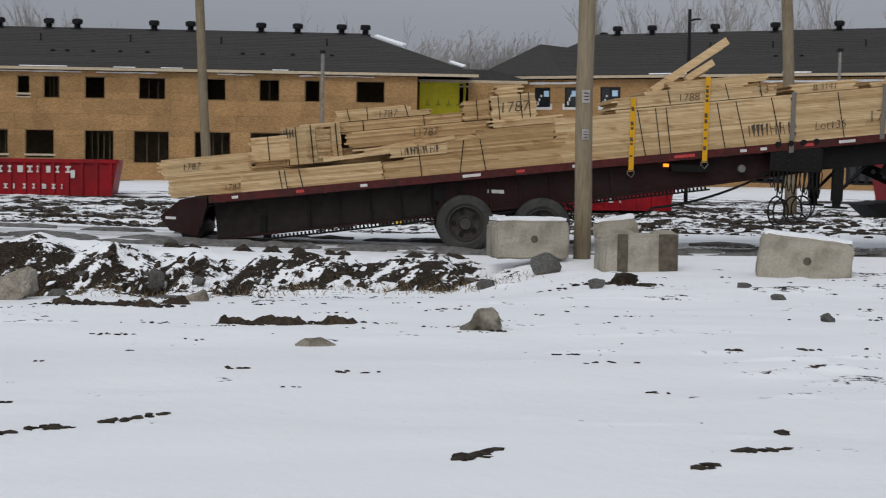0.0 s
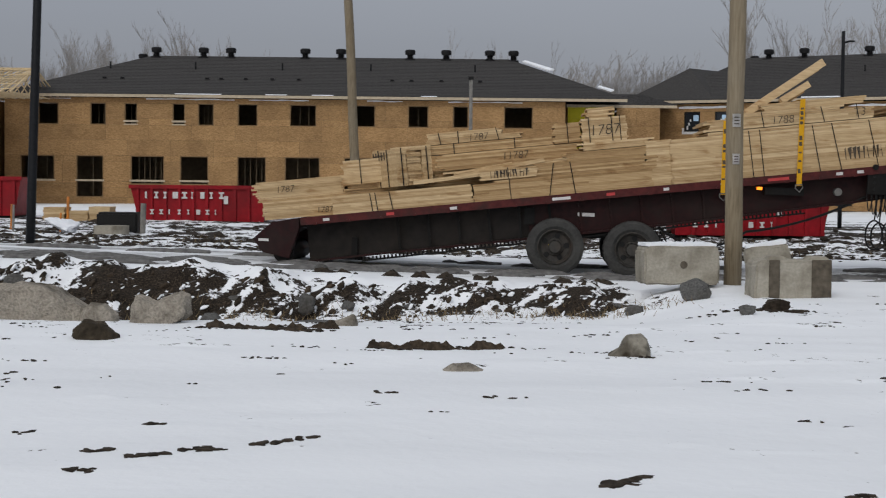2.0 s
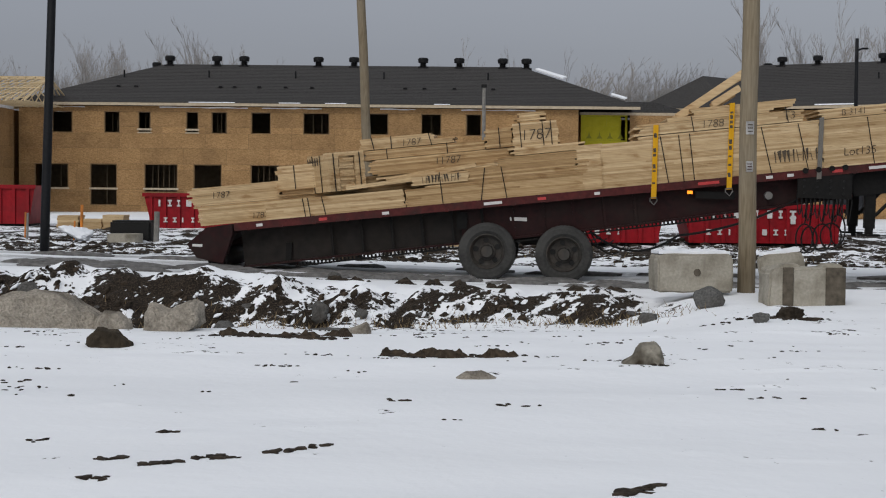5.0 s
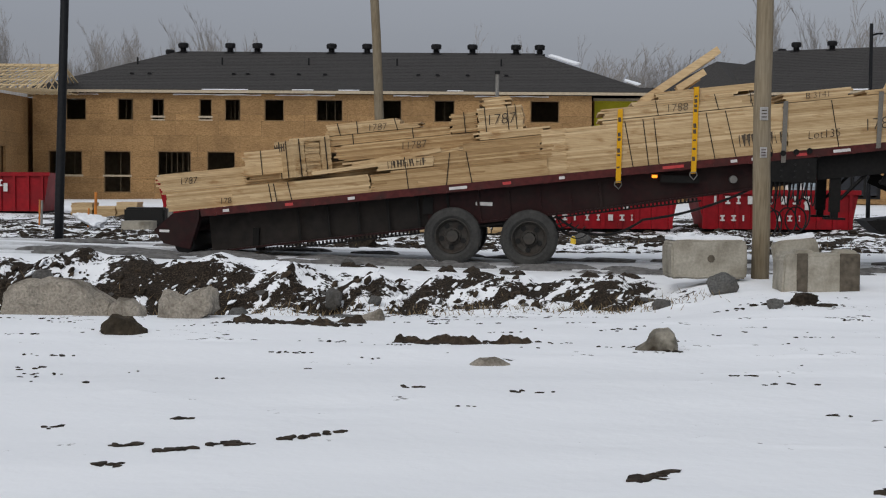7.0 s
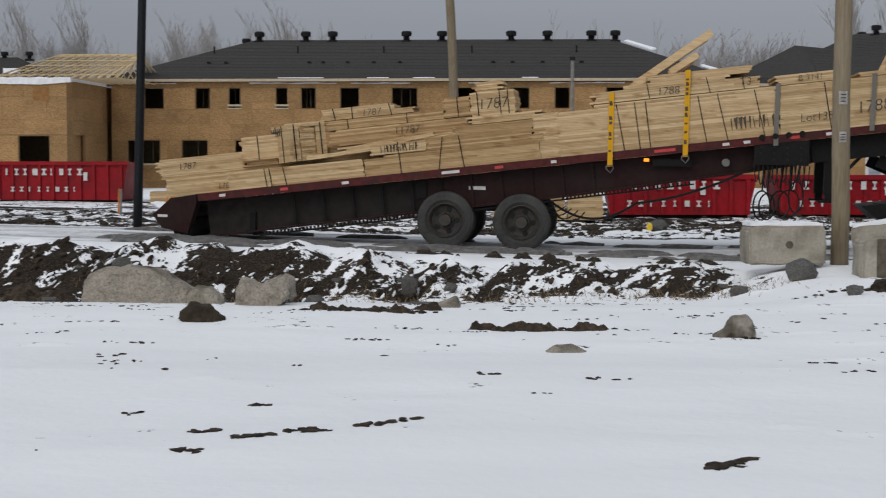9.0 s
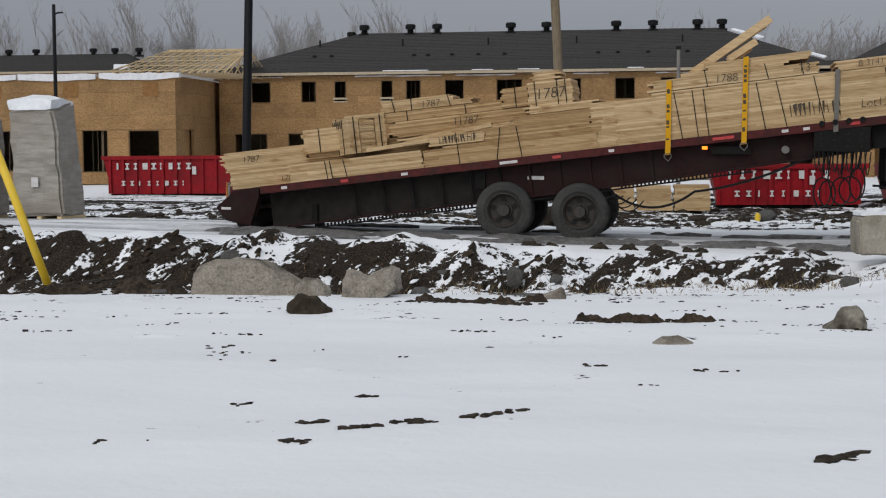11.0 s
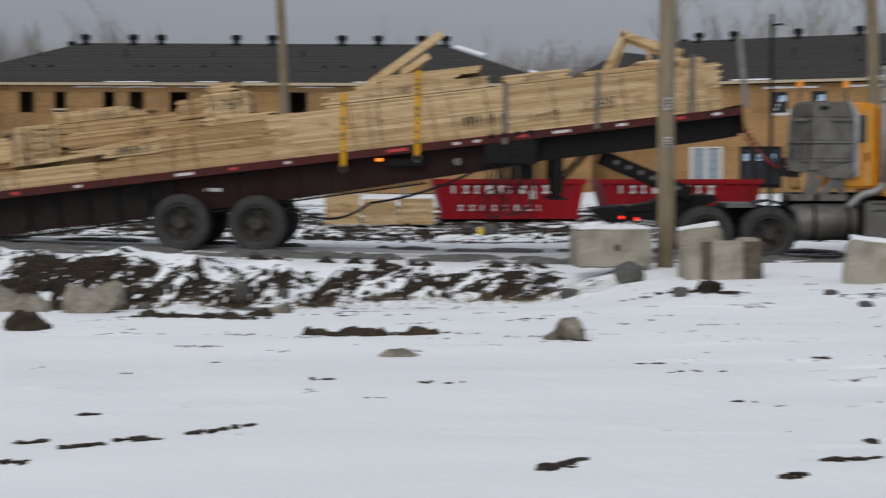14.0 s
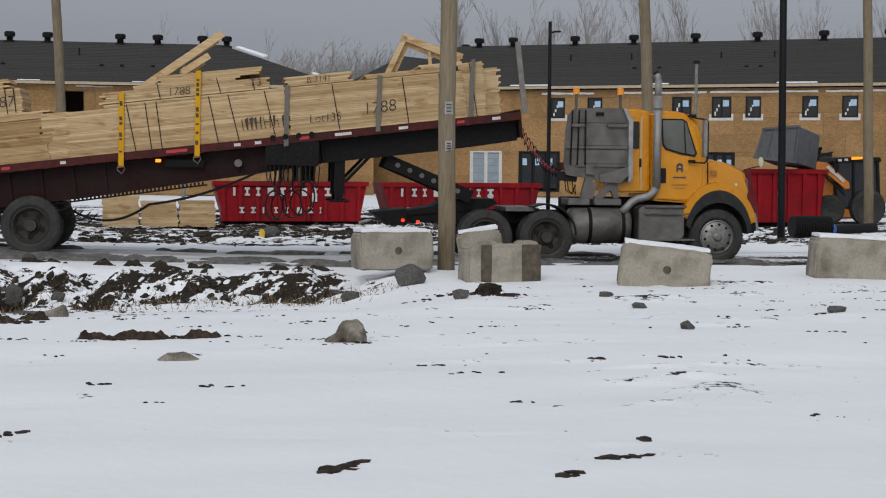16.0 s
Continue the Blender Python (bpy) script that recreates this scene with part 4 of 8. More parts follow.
def trailer():
    t = thing("flatbed_trailer", "dark red flatbed trailer tilted to its tail, dirty steel frame", "trailer")
    ROLLING.append(t)
    # deck of planks, side rails, cross members
    for k in range(13):
        y0 = 0.09 + k * 0.186
        bm = bmesh.new()
        box(bm, -5.0, 10.92, y0, y0 + 0.18, -0.045, -0.004)
        deck_part("deck_plank", bm, LUMBER_DARK, t, "worn deck plank")
    for y0, y1 in ((0.0, 0.08), (2.52, 2.60)):
        bm = bmesh.new()
        box(bm, -5.05, 10.98, y0, y1, -0.15, 0.0)
        rail = deck_part("side_rail", bm, RAIL_RED, t, "worn red side rail")
        if y0 == 0:
            r = random.Random(3)
            for k, x in enumerate((-4.6, -3.35, -2.1, -0.1, 0.95, 2.05, 3.15, 4.05, 5.35, 5.75, 6.6, 7.3, 8.55, 9.7, 10.4)):
                bm = bmesh.new()
                w = r.uniform(0.10, 0.2) * (2.2 if k % 4 == 3 else 1)
                box(bm, x, x + w, -0.004, 0.0, -0.105, -0.05)
                deck_part("reflective_tape", bm, (WHITE, RED_LENS, WHITE)[k % 3], rail, "dirty reflective tape")
            for k in range(24):
                x = -4.8 + k * 0.655
                bm = bmesh.new()
                box(bm, x, x + 0.07, -0.02, 0.0, -0.16, -0.115)
                deck_part("stake_pocket", bm, RAIL_RED, rail)
    for k in range(28):
        x = -4.6 + k * 0.56
        bm = bmesh.new()
        box(bm, x, x + 0.06, 0.09, 2.51, -0.15, -0.05)
        deck_part("cross_member", bm, DARK_STEEL, t)
    for y0 in (0.35, 1.95):
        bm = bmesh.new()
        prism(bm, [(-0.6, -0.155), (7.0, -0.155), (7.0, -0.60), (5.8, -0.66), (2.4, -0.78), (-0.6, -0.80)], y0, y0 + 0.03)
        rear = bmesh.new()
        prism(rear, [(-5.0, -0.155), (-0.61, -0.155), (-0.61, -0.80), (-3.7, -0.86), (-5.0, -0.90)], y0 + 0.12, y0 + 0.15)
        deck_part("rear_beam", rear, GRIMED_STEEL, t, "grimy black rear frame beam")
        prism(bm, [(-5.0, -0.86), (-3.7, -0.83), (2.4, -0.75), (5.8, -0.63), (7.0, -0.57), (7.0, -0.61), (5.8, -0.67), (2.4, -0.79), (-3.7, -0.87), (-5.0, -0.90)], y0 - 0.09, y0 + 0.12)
        deck_part("main_beam", bm, MAROON if y0 < 1 else DARK_STEEL, t, "maroon main beam caked with dirt, under-deck shade in its colour")
        bm = bmesh.new()
        prism(bm, [(7.02, -0.155), (10.9, -0.155), (10.9, -0.55), (10.2, -0.58), (9.2, -0.60), (7.02, -0.60)], y0 - 0.05, y0 + 0.10)
        deck_part("neck_beam", bm, DARK_STEEL, t)
    bm = bmesh.new()
    for k in range(11):
        x = -3.2 + k * 0.6
        box(bm, x, x + 0.05, 0.30, 0.345, -0.8, -0.16)
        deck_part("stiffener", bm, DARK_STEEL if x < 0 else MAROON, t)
        bm = bmesh.new()
    bm.free()
    # perforated slide rail with its row of holes
    for k in range(112):
        x = -3.9 + k * 0.077
        z = -0.885 + (x + 3.9) * 0.0195
        if abs(x - 0.7) < 1.45:
            continue
        bm = bmesh.new()
        box(bm, x, x + 0.036, 0.30, 0.34, z - 0.055, z - 0.003)
        deck_part("slide_rail_tooth", bm, DARK_STEEL, t)
    bm = bmesh.new()
    prism(bm, [(-3.95, -0.94), (4.75, -0.77), (4.75, -0.80), (-3.95, -0.975)], 0.29, 0.35)
    deck_part("slide_rail", bm, DARK_STEEL, t, "perforated steel slide rail")
    # tail
    bm = bmesh.new()
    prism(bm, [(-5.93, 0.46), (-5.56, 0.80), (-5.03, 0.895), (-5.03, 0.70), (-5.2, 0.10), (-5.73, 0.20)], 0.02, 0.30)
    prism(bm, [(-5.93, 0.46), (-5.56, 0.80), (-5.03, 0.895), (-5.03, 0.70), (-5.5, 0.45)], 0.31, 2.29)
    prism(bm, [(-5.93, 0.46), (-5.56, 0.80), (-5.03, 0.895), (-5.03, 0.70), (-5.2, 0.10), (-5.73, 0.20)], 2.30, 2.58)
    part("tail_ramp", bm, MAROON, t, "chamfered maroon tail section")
    bm = bmesh.new()
    tube(bm, (-5.33, 0.1, 0.20), (-5.33, 2.5, 0.20), 0.20, 0.20, 20)
    part("tail_roller", bm, DARK_STEEL, t)
    bm = bmesh.new()
    box(bm, -5.82, -5.62, 0.012, 0.018, 0.42, 0.47)
    part("tail_marker", bm, WHITE, t)
    bm = bmesh.new()
    box(bm, -4.02, -3.9, 0.4, 0.6, 0.18, 0.55)
    box(bm, -3.95, -3.80, 0.4, 0.6, 0.10, 0.20)
    part("tail_stop", bm, DARK_STEEL, t)
    # running gear
    for x in (0.0, 1.50):
        bm = bmesh.new()
        tube(bm, (x, 0.3, 0.54), (x, 2.3, 0.54), 0.07, 0.07, 12)
        part("axle", bm, DARK_STEEL, t)
        for y in (0.0, 0.32):
            wheel(t, x, y, 0.54, 0.56, 0.29, RIM, WHEELS)
        for y in (2.0, 2.31):
            wheel(t, x, y, 0.54, 0.56, 0.29, RIM, WHEELS)
    bm = bmesh.new()
    prism(bm, [(-0.55, 0.85), (-0.35, 1.25), (1.85, 1.5), (2.15, 1.15), (1.6, 0.78), (0.7, 0.72), (0.1, 0.80)], 0.42, 0.60)
    part("bogie_frame", bm, DARK_STEEL, t)
    bm = bmesh.new()
    box(bm, 0.42, 0.75, 0.33, 0.336, 1.15, 1.22)
    part("maker_plate", bm, WHITE, t, "white maker's plate")
    bm = bmesh.new()
    box(bm, -0.62, -0.42, 0.30, 0.345, 0.95, 1.28)
    part("bracket", bm, DARK_STEEL, t)
    # front tool panel, winches, landing legs, folded brace
    bm = bmesh.new()
    box(bm, 5.92, 6.95, 0.02, 0.10, 1.80, 2.28)
    panel = part("winch_panel", bm, DARK_STEEL, t, "black perforated panel with strap winches")
    for k in range(4):
        bm = bmesh.new()
        tube(bm, (6.05 + k * 0.25, -0.05, 2.32 + k * 0.03), (6.05 + k * 0.25, 0.1, 2.32 + k * 0.03), 0.055, 0.055, 12)
        part("winch", bm, DARK_STEEL, panel)
        bm = bmesh.new()
        for q in range(3):
            tube(bm, (6.05 + k * 0.25, 0.005, 1.9 + q * 0.12), (6.05 + k * 0.25, 0.019, 1.9 + q * 0.12), 0.025, 0.025, 8)
        part("panel_hole", bm, BLACK, panel)
    for y in (0.35, 2.1):
        bm = bmesh.new()
        box(bm, 7.28, 7.48, y, y + 0.16, 1.25, 2.35)
        box(bm, 7.31, 7.45, y + 0.02, y + 0.14, 1.14, 1.25)
        box(bm, 7.18, 7.58, y - 0.05, y + 0.22, 1.10, 1.14)
        leg = part("landing_leg", bm, DARK_STEEL, t, "black raised landing leg")
        bm = bmesh.new()
        path_tube(bm, [(7.48, y + 0.05, 1.5), (7.95, y + 0.05, 2.0)], 0.035, 6)
        part("leg_brace", bm, DARK_STEEL, leg)
    for y in (0.5, 1.9):
        bm = bmesh.new()
        d = Vector((9.97 - 8.35, 0, 1.28 - 1.93)).normalized()
        p0 = Vector((8.3, y, 1.95))
        m = Matrix.Translation(p0) @ d.to_track_quat("X", "Z").to_matrix().to_4x4()
        box(bm, 0, 1.85, 0, 0.06, -0.13, 0.13, m)
        arm = part("lift_arm", bm, DARK_STEEL, t, "black lifting arm with round holes")
        for k in range(6):
            bm = bmesh.new()
            q = p0 + d * (0.25 + k * 0.26)
            tube(bm, q + Vector((0, -0.006, 0)), q + Vector((0, 0.004, 0)), 0.05, 0.05, 12)
            part("arm_hole", bm, ALU, arm)
    bm = bmesh.new()
    tube(bm, (5.40, 0.16, 1.82), (5.40, 0.34, 1.82), 0.075, 0.075, 16)
    part("air_valve", bm, ALU, t)
    bm = bmesh.new()
    box(bm, 3.83, 3.93, 0.02, 0.08, 1.80, 1.86)
    part("side_marker_lamp", bm, AMBER, t, "glowing amber side marker")
    bm = bmesh.new()
    box(bm, 4.0, 4.75, 0.15, 0.33, 1.72, 1.86)
    part("strap_tray", bm, DARK_STEEL, t)
    # air hoses
    def sag(a, b, drop, n=14):
        a, b = Vector(a), Vector(b)
        return [a.lerp(b, i / n) + Vector((0, 0, -drop * 4 * (i / n) * (1 - i / n))) for i in range(n + 1)]
    bm = bmesh.new()
    path_tube(bm, sag((2.0, 0.35, 1.0), (3.7, 0.3, 0.98), 0.34) + sag((3.7, 0.3, 0.98), (5.95, 0.3, 1.75), 0.12)[1:], 0.026, 6)
    part("air_hose", bm, BLACK, t, "sagging black air hose")
    for k in range(5):
        bm = bmesh.new()
        path_tube(bm, sag((1.6 + k * 0.1, 0.25 + k * 0.05, 1.0), (2.2 + k * 0.13, 0.3, 0.9 - 0.03 * k), 0.12 + 0.05 * k, 8), 0.014, 5)
        part("air_line", bm, BLACK, t)
    for k, (cx, cz, rx, rz) in enumerate(((6.1, 1.02, 0.16, 0.28), (6.2, 1.0, 0.15, 0.25), (6.45, 1.05, 0.18, 0.26), (6.62, 1.08, 0.2, 0.25), (6.75, 1.2, 0.14, 0.3))):
        bm = bmesh.new()
        path_tube(bm, [(cx + rx * math.cos(2 * math.pi * i / 18), 0.1 + 0.03 * k, cz + rz * math.sin(2 * math.pi * i / 18)) for i in range(19)], 0.017, 5)
        path_tube(bm, [(cx, 0.1 + 0.03 * k, cz + rz), (cx + 0.05, 0.12, 1.85)], 0.015, 5)
        part("coiled_hose", bm, BLACK, t, "coil of black hose hanging from the frame")
    for k in range(12):
        bm = bmesh.new()
        x = 5.92 + k * 0.085
        path_tube(bm, sag((x, 0.06, 1.85), (x + 0.12, 0.08, 1.8), 0.35 + 0.06 * (k % 3), 8), 0.012, 5)
        part("hanging_strap_end", bm, BLACK, t)
    # front stake
    bm = bmesh.new()
    box(bm, -0.05, 0.05, 0.0, 0.06, 0, 1.4, Matrix.Translation((10.98, 0.05, 2.95)) @ Euler((0, radians(-7.5), 0)).to_matrix().to_4x4())
    part("front_stake", bm, GREY_POST, t, "grey steel stake at the headboard")
    bm = bmesh.new()
    box(bm, 10.93, 10.99, 0.1, 2.5, -0.5, 0.05)
    deck_part("headboard", bm, MAROON, t)
    for k, col in enumerate((BLACK, RED_LENS, BLACK)):
        bm = bmesh.new()
        pts = []
        for i in range(60):
            f = i / 59
            c = Vector((11.0, 0.9 + 0.15 * k, 2.75)).lerp(Vector((12.0, 0.9 + 0.15 * k, 1.75)), f) + Vector((0, 0, -0.25 * 4 * f * (1 - f) * (0.6 + 0.3 * k)))
            pts.append(c + Vector((0, 0.05 * math.cos(i * 1.6), 0.05 * math.sin(i * 1.6))))
        path_tube(bm, pts, 0.012, 4)
        part("coiled_air_line", bm, col, t, "spiral air line to the tractor")
    return t


trailer()


# ---- lumber
def stack(sink, u0, u1, h0, h1, y0, y1, rng, t=0.04, end=0.03, face=0.010, lean=0.0):
    """Boards laid flat in layers; sink takes the corners of each board, which has its own small offsets."""
    n = max(1, round((h1 - h0) / t))
    gap = rng.uniform(0.0012, 0.0030)
    for k in range(n):
        a, b = h0 + (h1 - h0) * k / n, h0 + (h1 - h0) * (k + 1) / n
        x0, x1 = u0 + rng.uniform(-end, end), u1 + rng.uniform(-end, end)
        yy = y0 + rng.uniform(0, face)
        cuts = [x0] + ([rng.uniform(x0 + 0.3, x1 - 0.3)] if x1 - x0 > 2.2 and rng.random() < 0.6 else []) + [x1]
        for c0, c1 in zip(cuts, cuts[1:]):
            yj = yy + rng.uniform(0, face * 0.5)
            tip = rng.uniform(-1, 1) * 0.002
            sink.append([(x, y, z + lean * (x - u0) + (tip if x == c0 + 0.001 else 0)) for x in (c0 + 0.001, c1 - 0.001) for y in (yj, y1) for z in (a + gap, b - gap)])
    if u1 - u0 > 0.2 and h1 - h0 > 0.1:
        i = 0.035
        sink.append([(x, y, z + lean * (x - u0)) for x in (u0 + end + i, u1 - end - i) for y in (y0 + 0.05, y1 - 0.03) for z in (h0 + 0.005, h1 - 0.02)])


BOX_FACES = ((0, 1, 3, 2), (4, 6, 7, 5), (0, 4, 5, 1), (2, 3, 7, 6), (0, 2, 6, 4), (1, 5, 7, 3))


def board(corners, material, parent, m):
    me = bpy.data.meshes.new("board")
    me.from_pydata([m @ Vector(c) for c in corners], [], BOX_FACES)
    me.materials.append(material)
    ob = new("board", me)
    ob.parent = parent
    return ob


def bands(bundle, xs, h0, h1, y=-0.008, w=0.016, tilt=None):
    for k, x in enumerate(xs):
        bm = bmesh.new()
        s = (tilt[k] if tilt else 0.0)
        prism(bm, [(x, h0), (x + w, h0), (x + w + s, h1), (x + s, h1)], y, y + 0.006)
        deck_part("steel_band", bm, BLACK, bundle, "black strapping band")


def mark(bundle, text, x, h, size, turn=0.0, y=-0.012):
    m = DECK @ pose(x, y, h, 90, -turn, 0)
    words("painted_number", text, size, INK, bundle, m, "black hand-sprayed number")


def scrawl(bundle, x, h, w, height, n, seed, y=-0.008):
    """Unreadable hand writing as plain strokes."""
    r = random.Random(seed)
    bm = bmesh.new()
    for k in range(n):
        a = x + w * k / n
        prism(bm, [(a, h), (a + 0.014, h), (a + 0.014 + r.uniform(-0.04, 0.04), h + height), (a + r.uniform(-0.04, 0.04), h + height * r.uniform(0.8, 1))], y, y + 0.004)
        if k % 2:
            box(bm, a, a + w / n, y + 0.0005, y + 0.0045, h + height * 0.5, h + height * 0.5 + 0.012)
    tagged(deck_part("sprayed_marks", bm, INK, bundle), kind="stuff")


def bundle(label, layers, seed, dark=False, m=None):
    b = thing("lumber_bundle", label, "lumber", "lumber bundles on the trailer")
    ROLLING.append(b)
    rng = random.Random(seed)
    sink = []
    for q in layers:
        stack(sink, *q[:6], rng, **(q[6] if len(q) > 6 else {}))
    for corners in sink:
        board(corners, LUMBER_DARK if dark else LUMBER, b, DECK @ m if m else DECK)
    return b


def load():
    g = bundle("long bundle of spruce truss boards, strapped, at the tail", [(-5.90, -1.66, 0.0, 0.36, 0.75, 2.4), (-5.92, -2.3, 0.36, 0.44, 0.77, 2.4, dict(end=0.08)), (-4.4, -1.64, 0.0, 0.36, 0.02, 0.74, dict(end=0.02))], 1)
    bands(g, (-3.62, -3.52, -3.22), 0.0, 0.36, tilt=(-0.03, -0.03, -0.05), y=0.01)
    mark(g, "1787", -4.65, 0.06, 0.17, y=0.73)
    b = bundle("thin upper bundle of spruce boards over the tail", [(-6.05, -4.2, 0.44, 0.77, 0.78, 1.9, dict(end=0.06)), (-4.2, -3.0, 0.44, 0.58, 0.70, 1.9, dict(end=0.12))], 2)
    mark(b, "1787", -5.42, 0.53, 0.19, y=0.76)
    b = bundle("short bundle of spruce boards lying on the stack", [(-4.22, -3.0, 0.56, 1.04, 0.55, 1.7, dict(end=0.05))], 3)
    bands(b, (-3.85,), 0.56, 1.05, y=0.535)
    turn = Matrix.Translation((-3.07, -0.04, 0)) @ Euler((0, 0, radians(-58))).to_matrix().to_4x4() @ Matrix.Translation((2.98, -0.05, 0))
    b = bundle("short bundle of trusses turned askew, open in the middle", [(-4.0, -2.98, 0.44, 1.17, 0.05, 0.28, dict(end=0.015)), (-4.0, -2.98, 0.44, 1.20, 0.62, 0.84, dict(end=0.015)), (-3.95, -3.0, 0.44, 1.08, 0.29, 0.61), (-3.2, -2.97, 1.12, 1.20, 0.06, 0.83, dict(end=0.01)), (-4.0, -3.8, 1.12, 1.20, 0.06, 0.83, dict(end=0.01))], 4, m=turn)
    for x0, x1, y0, y1 in ((-3.72, -3.70, 0.036, 0.045), (-3.35, -3.33, 0.036, 0.045), (-2.962, -2.955, 0.16, 0.18), (-2.962, -2.955, 0.72, 0.74)):
        bm = bmesh.new()
        box(bm, x0, x1, y0, y1, 0.44, 1.18)
        for v in bm.verts:
            v.co = turn @ v.co
        deck_part("steel_band", bm, BLACK, b, "black strapping band")
    scr = bmesh.new()
    for k in range(5):
        x = -3.95 + k * 0.12
        box(scr, x, x + 0.03, 0.037, 0.045, 0.98, 1.13)
    box(scr, -3.95, -3.5, 0.0375, 0.0445, 1.05, 1.075)
    for v in scr.verts:
        v.co = turn @ v.co
    tagged(deck_part("sprayed_marks", scr, INK, b), kind="stuff")
    b = bundle("long slipped stack of spruce boards with ragged layers", [(-1.62, 1.86, 0.0, 0.34, 0.0, 2.4, dict(end=0.02)), (-1.1, 1.86, 0.34, 0.50, 0.02, 2.4, dict(end=0.12)), (-0.5, 1.86, 0.50, 0.64, 0.03, 2.3, dict(end=0.15)), (0.25, 1.84, 0.64, 0.79, 0.04, 2.2, dict(end=0.12)), (-2.6, 1.8, 0.34, 0.68, 0.55, 2.2)], 5, dark=True)
    bands(b, (-0.9, 0.35, -0.15), 0.0, 0.62, tilt=(-0.02, -0.06, 0.12))
    r = random.Random(6)
    b = bundle("loose truss boards slid askew across the stack", [(-2.75, -0.95, 0.44, 0.52, 0.06, 0.4, dict(lean=0.04)), (-2.0, -0.2, 0.48, 0.56, 0.05, 0.3, dict(lean=0.10)), (-1.5, 0.3, 0.56, 0.63, 0.08, 0.35, dict(lean=0.05)), (-1.45, -0.35, 0.40, 0.60, -0.01, 0.3)], 7)
    scrawl(b, -1.25, 0.43, 0.75, 0.15, 12, 3, y=-0.02)
    bm = bmesh.new()
    for k in range(7):
        a, c = Vector((-2.2 + 0.24 * k, 0.1 + r.uniform(0, 0.4), 0.5 + r.uniform(-0.03, 0.12))), Vector((-1.1 + 0.28 * k, 0.15 + r.uniform(0, 0.4), 0.56 + r.uniform(0, 0.16)))
        d = (c - a)
        box(bm, 0, d.length, 0, 0.09, 0, 0.04, Matrix.Translation(a) @ d.to_track_quat("X", "Z").to_matrix().to_4x4())
        deck_part("loose_board", bm, LUMBER, b)
        bm = bmesh.new()
    bm.free()
    b = bundle("bundle of long spruce boards with a sprayed number", [(-2.25, 0.55, 0.66, 0.98, 0.35, 1.4, dict(end=0.10))], 8, dark=True)
    mark(b, "11787", -0.75, 0.78, 0.21, y=0.325)
    b = bundle("flat bundle of spruce boards", [(-2.42, 0.05, 0.99, 1.18, 0.45, 1.5, dict(end=0.06))], 9, dark=True)
    bands(b, (-1.95, -0.75), 0.98, 1.19, y=0.44)
    b = bundle("topmost bundle of spruce boards with a sprayed number", [(-2.5, -0.6, 1.19, 1.30, 0.5, 1.4), (-2.42, -1.0, 1.30, 1.42, 0.5, 1.3, dict(end=0.05))], 10)
    bands(b, (-2.2, -1.85, -1.05), 1.18, 1.43, y=0.485, tilt=(-0.04, 0, -0.05))
    mark(b, "1787", -1.45, 1.21, 0.20, y=0.475)
    b = bundle("squat block of short spruce boards", [(0.03, 0.56, 0.99, 1.38, 0.3, 1.3)], 11, dark=True)
    bands(b, (0.3,), 0.99, 1.39, y=0.285)
    b = bundle("tall block of short trusses with a sprayed number", [(0.55, 1.9, 0.80, 0.95, 0.08, 1.6, dict(end=0.1)), (0.58, 1.46, 0.95, 1.42, 0.15, 1.4, dict(end=0.02)), (0.65, 1.18, 1.42, 1.62, 0.25, 1.2, dict(end=0.08))], 12)
    bands(b, (0.72, 1.16, 1.32), 0.95, 1.44, y=0.13)
    mark(b, "1787", 1.02, 1.08, 0.30, y=0.125)
    b = bundle("narrow upright stack of boards with ragged ends", [(1.78, 2.28, 0.0, 0.88, 0.035, 2.3, dict(end=0.02))], 13)
    b = bundle("main bundle of spruce truss chords filling the deck", [(2.24, 6.45, 0.0, 0.86, 0.0, 2.42, dict(end=0.035)), (6.46, 9.9, 0.0, 0.92, 0.0, 2.42), (3.0, 6.46, 0.86, 0.93, 0.01, 2.4)], 14)
    bands(b, (3.48, 3.78, 3.98, 5.05, 5.45, 6.15, 7.4, 8.75, 9.45), 0.0, 0.90, tilt=(-0.08, -0.03, -0.02, -0.09, -0.12, -0.12, -0.06, -0.04, -0.02))
    scrawl(b, 5.55, 0.18, 0.95, 0.24, 11, 9, y=-0.012)
    mark(b, "Lot135", 7.15, 0.20, 0.22)
    mark(b, "1788", 8.22, 0.26, 0.33, turn=2)
    b = bundle("upper bundle of spruce boards with ragged ends", [(2.98, 6.1, 0.94, 1.16, 0.02, 2.2, dict(end=0.08)), (3.5, 5.6, 1.16, 1.24, 0.03, 2.1, dict(end=0.1))], 15)
    bands(b, (4.05, 5.2, 5.85), 0.94, 1.24, tilt=(-0.03, -0.05, -0.03))
    mark(b, "1788", 4.42, 0.98, 0.22)
    mark(b, "T3", 5.88, 1.0, 0.22)
    b = bundle("thin top layer of spruce boards", [(4.1, 6.0, 1.24, 1.38, 0.06, 1.9, dict(end=0.10))], 16)
    b = bundle("short top bundle of spruce boards with a sprayed number", [(6.48, 7.72, 0.93, 1.12, 0.03, 1.8, dict(end=0.06))], 17)
    mark(b, "B 3141", 7.1, 0.97, 0.17)
    b = bundle("thin forward top bundle of spruce boards", [(8.0, 9.75, 0.93, 1.02, 0.04, 2.2, dict(end=0.08)), (9.1, 9.9, 1.02, 1.10, 0.05, 2.2, dict(end=0.05))], 18)
    b = bundle("stepped stack of boards at the headboard", [(9.84, 10.32, 0.0, 1.06, 0.03, 2.4, dict(end=0.03)), (10.22, 10.62, 0.0, 0.92, 0.08, 2.4, dict(end=0.05))], 19)
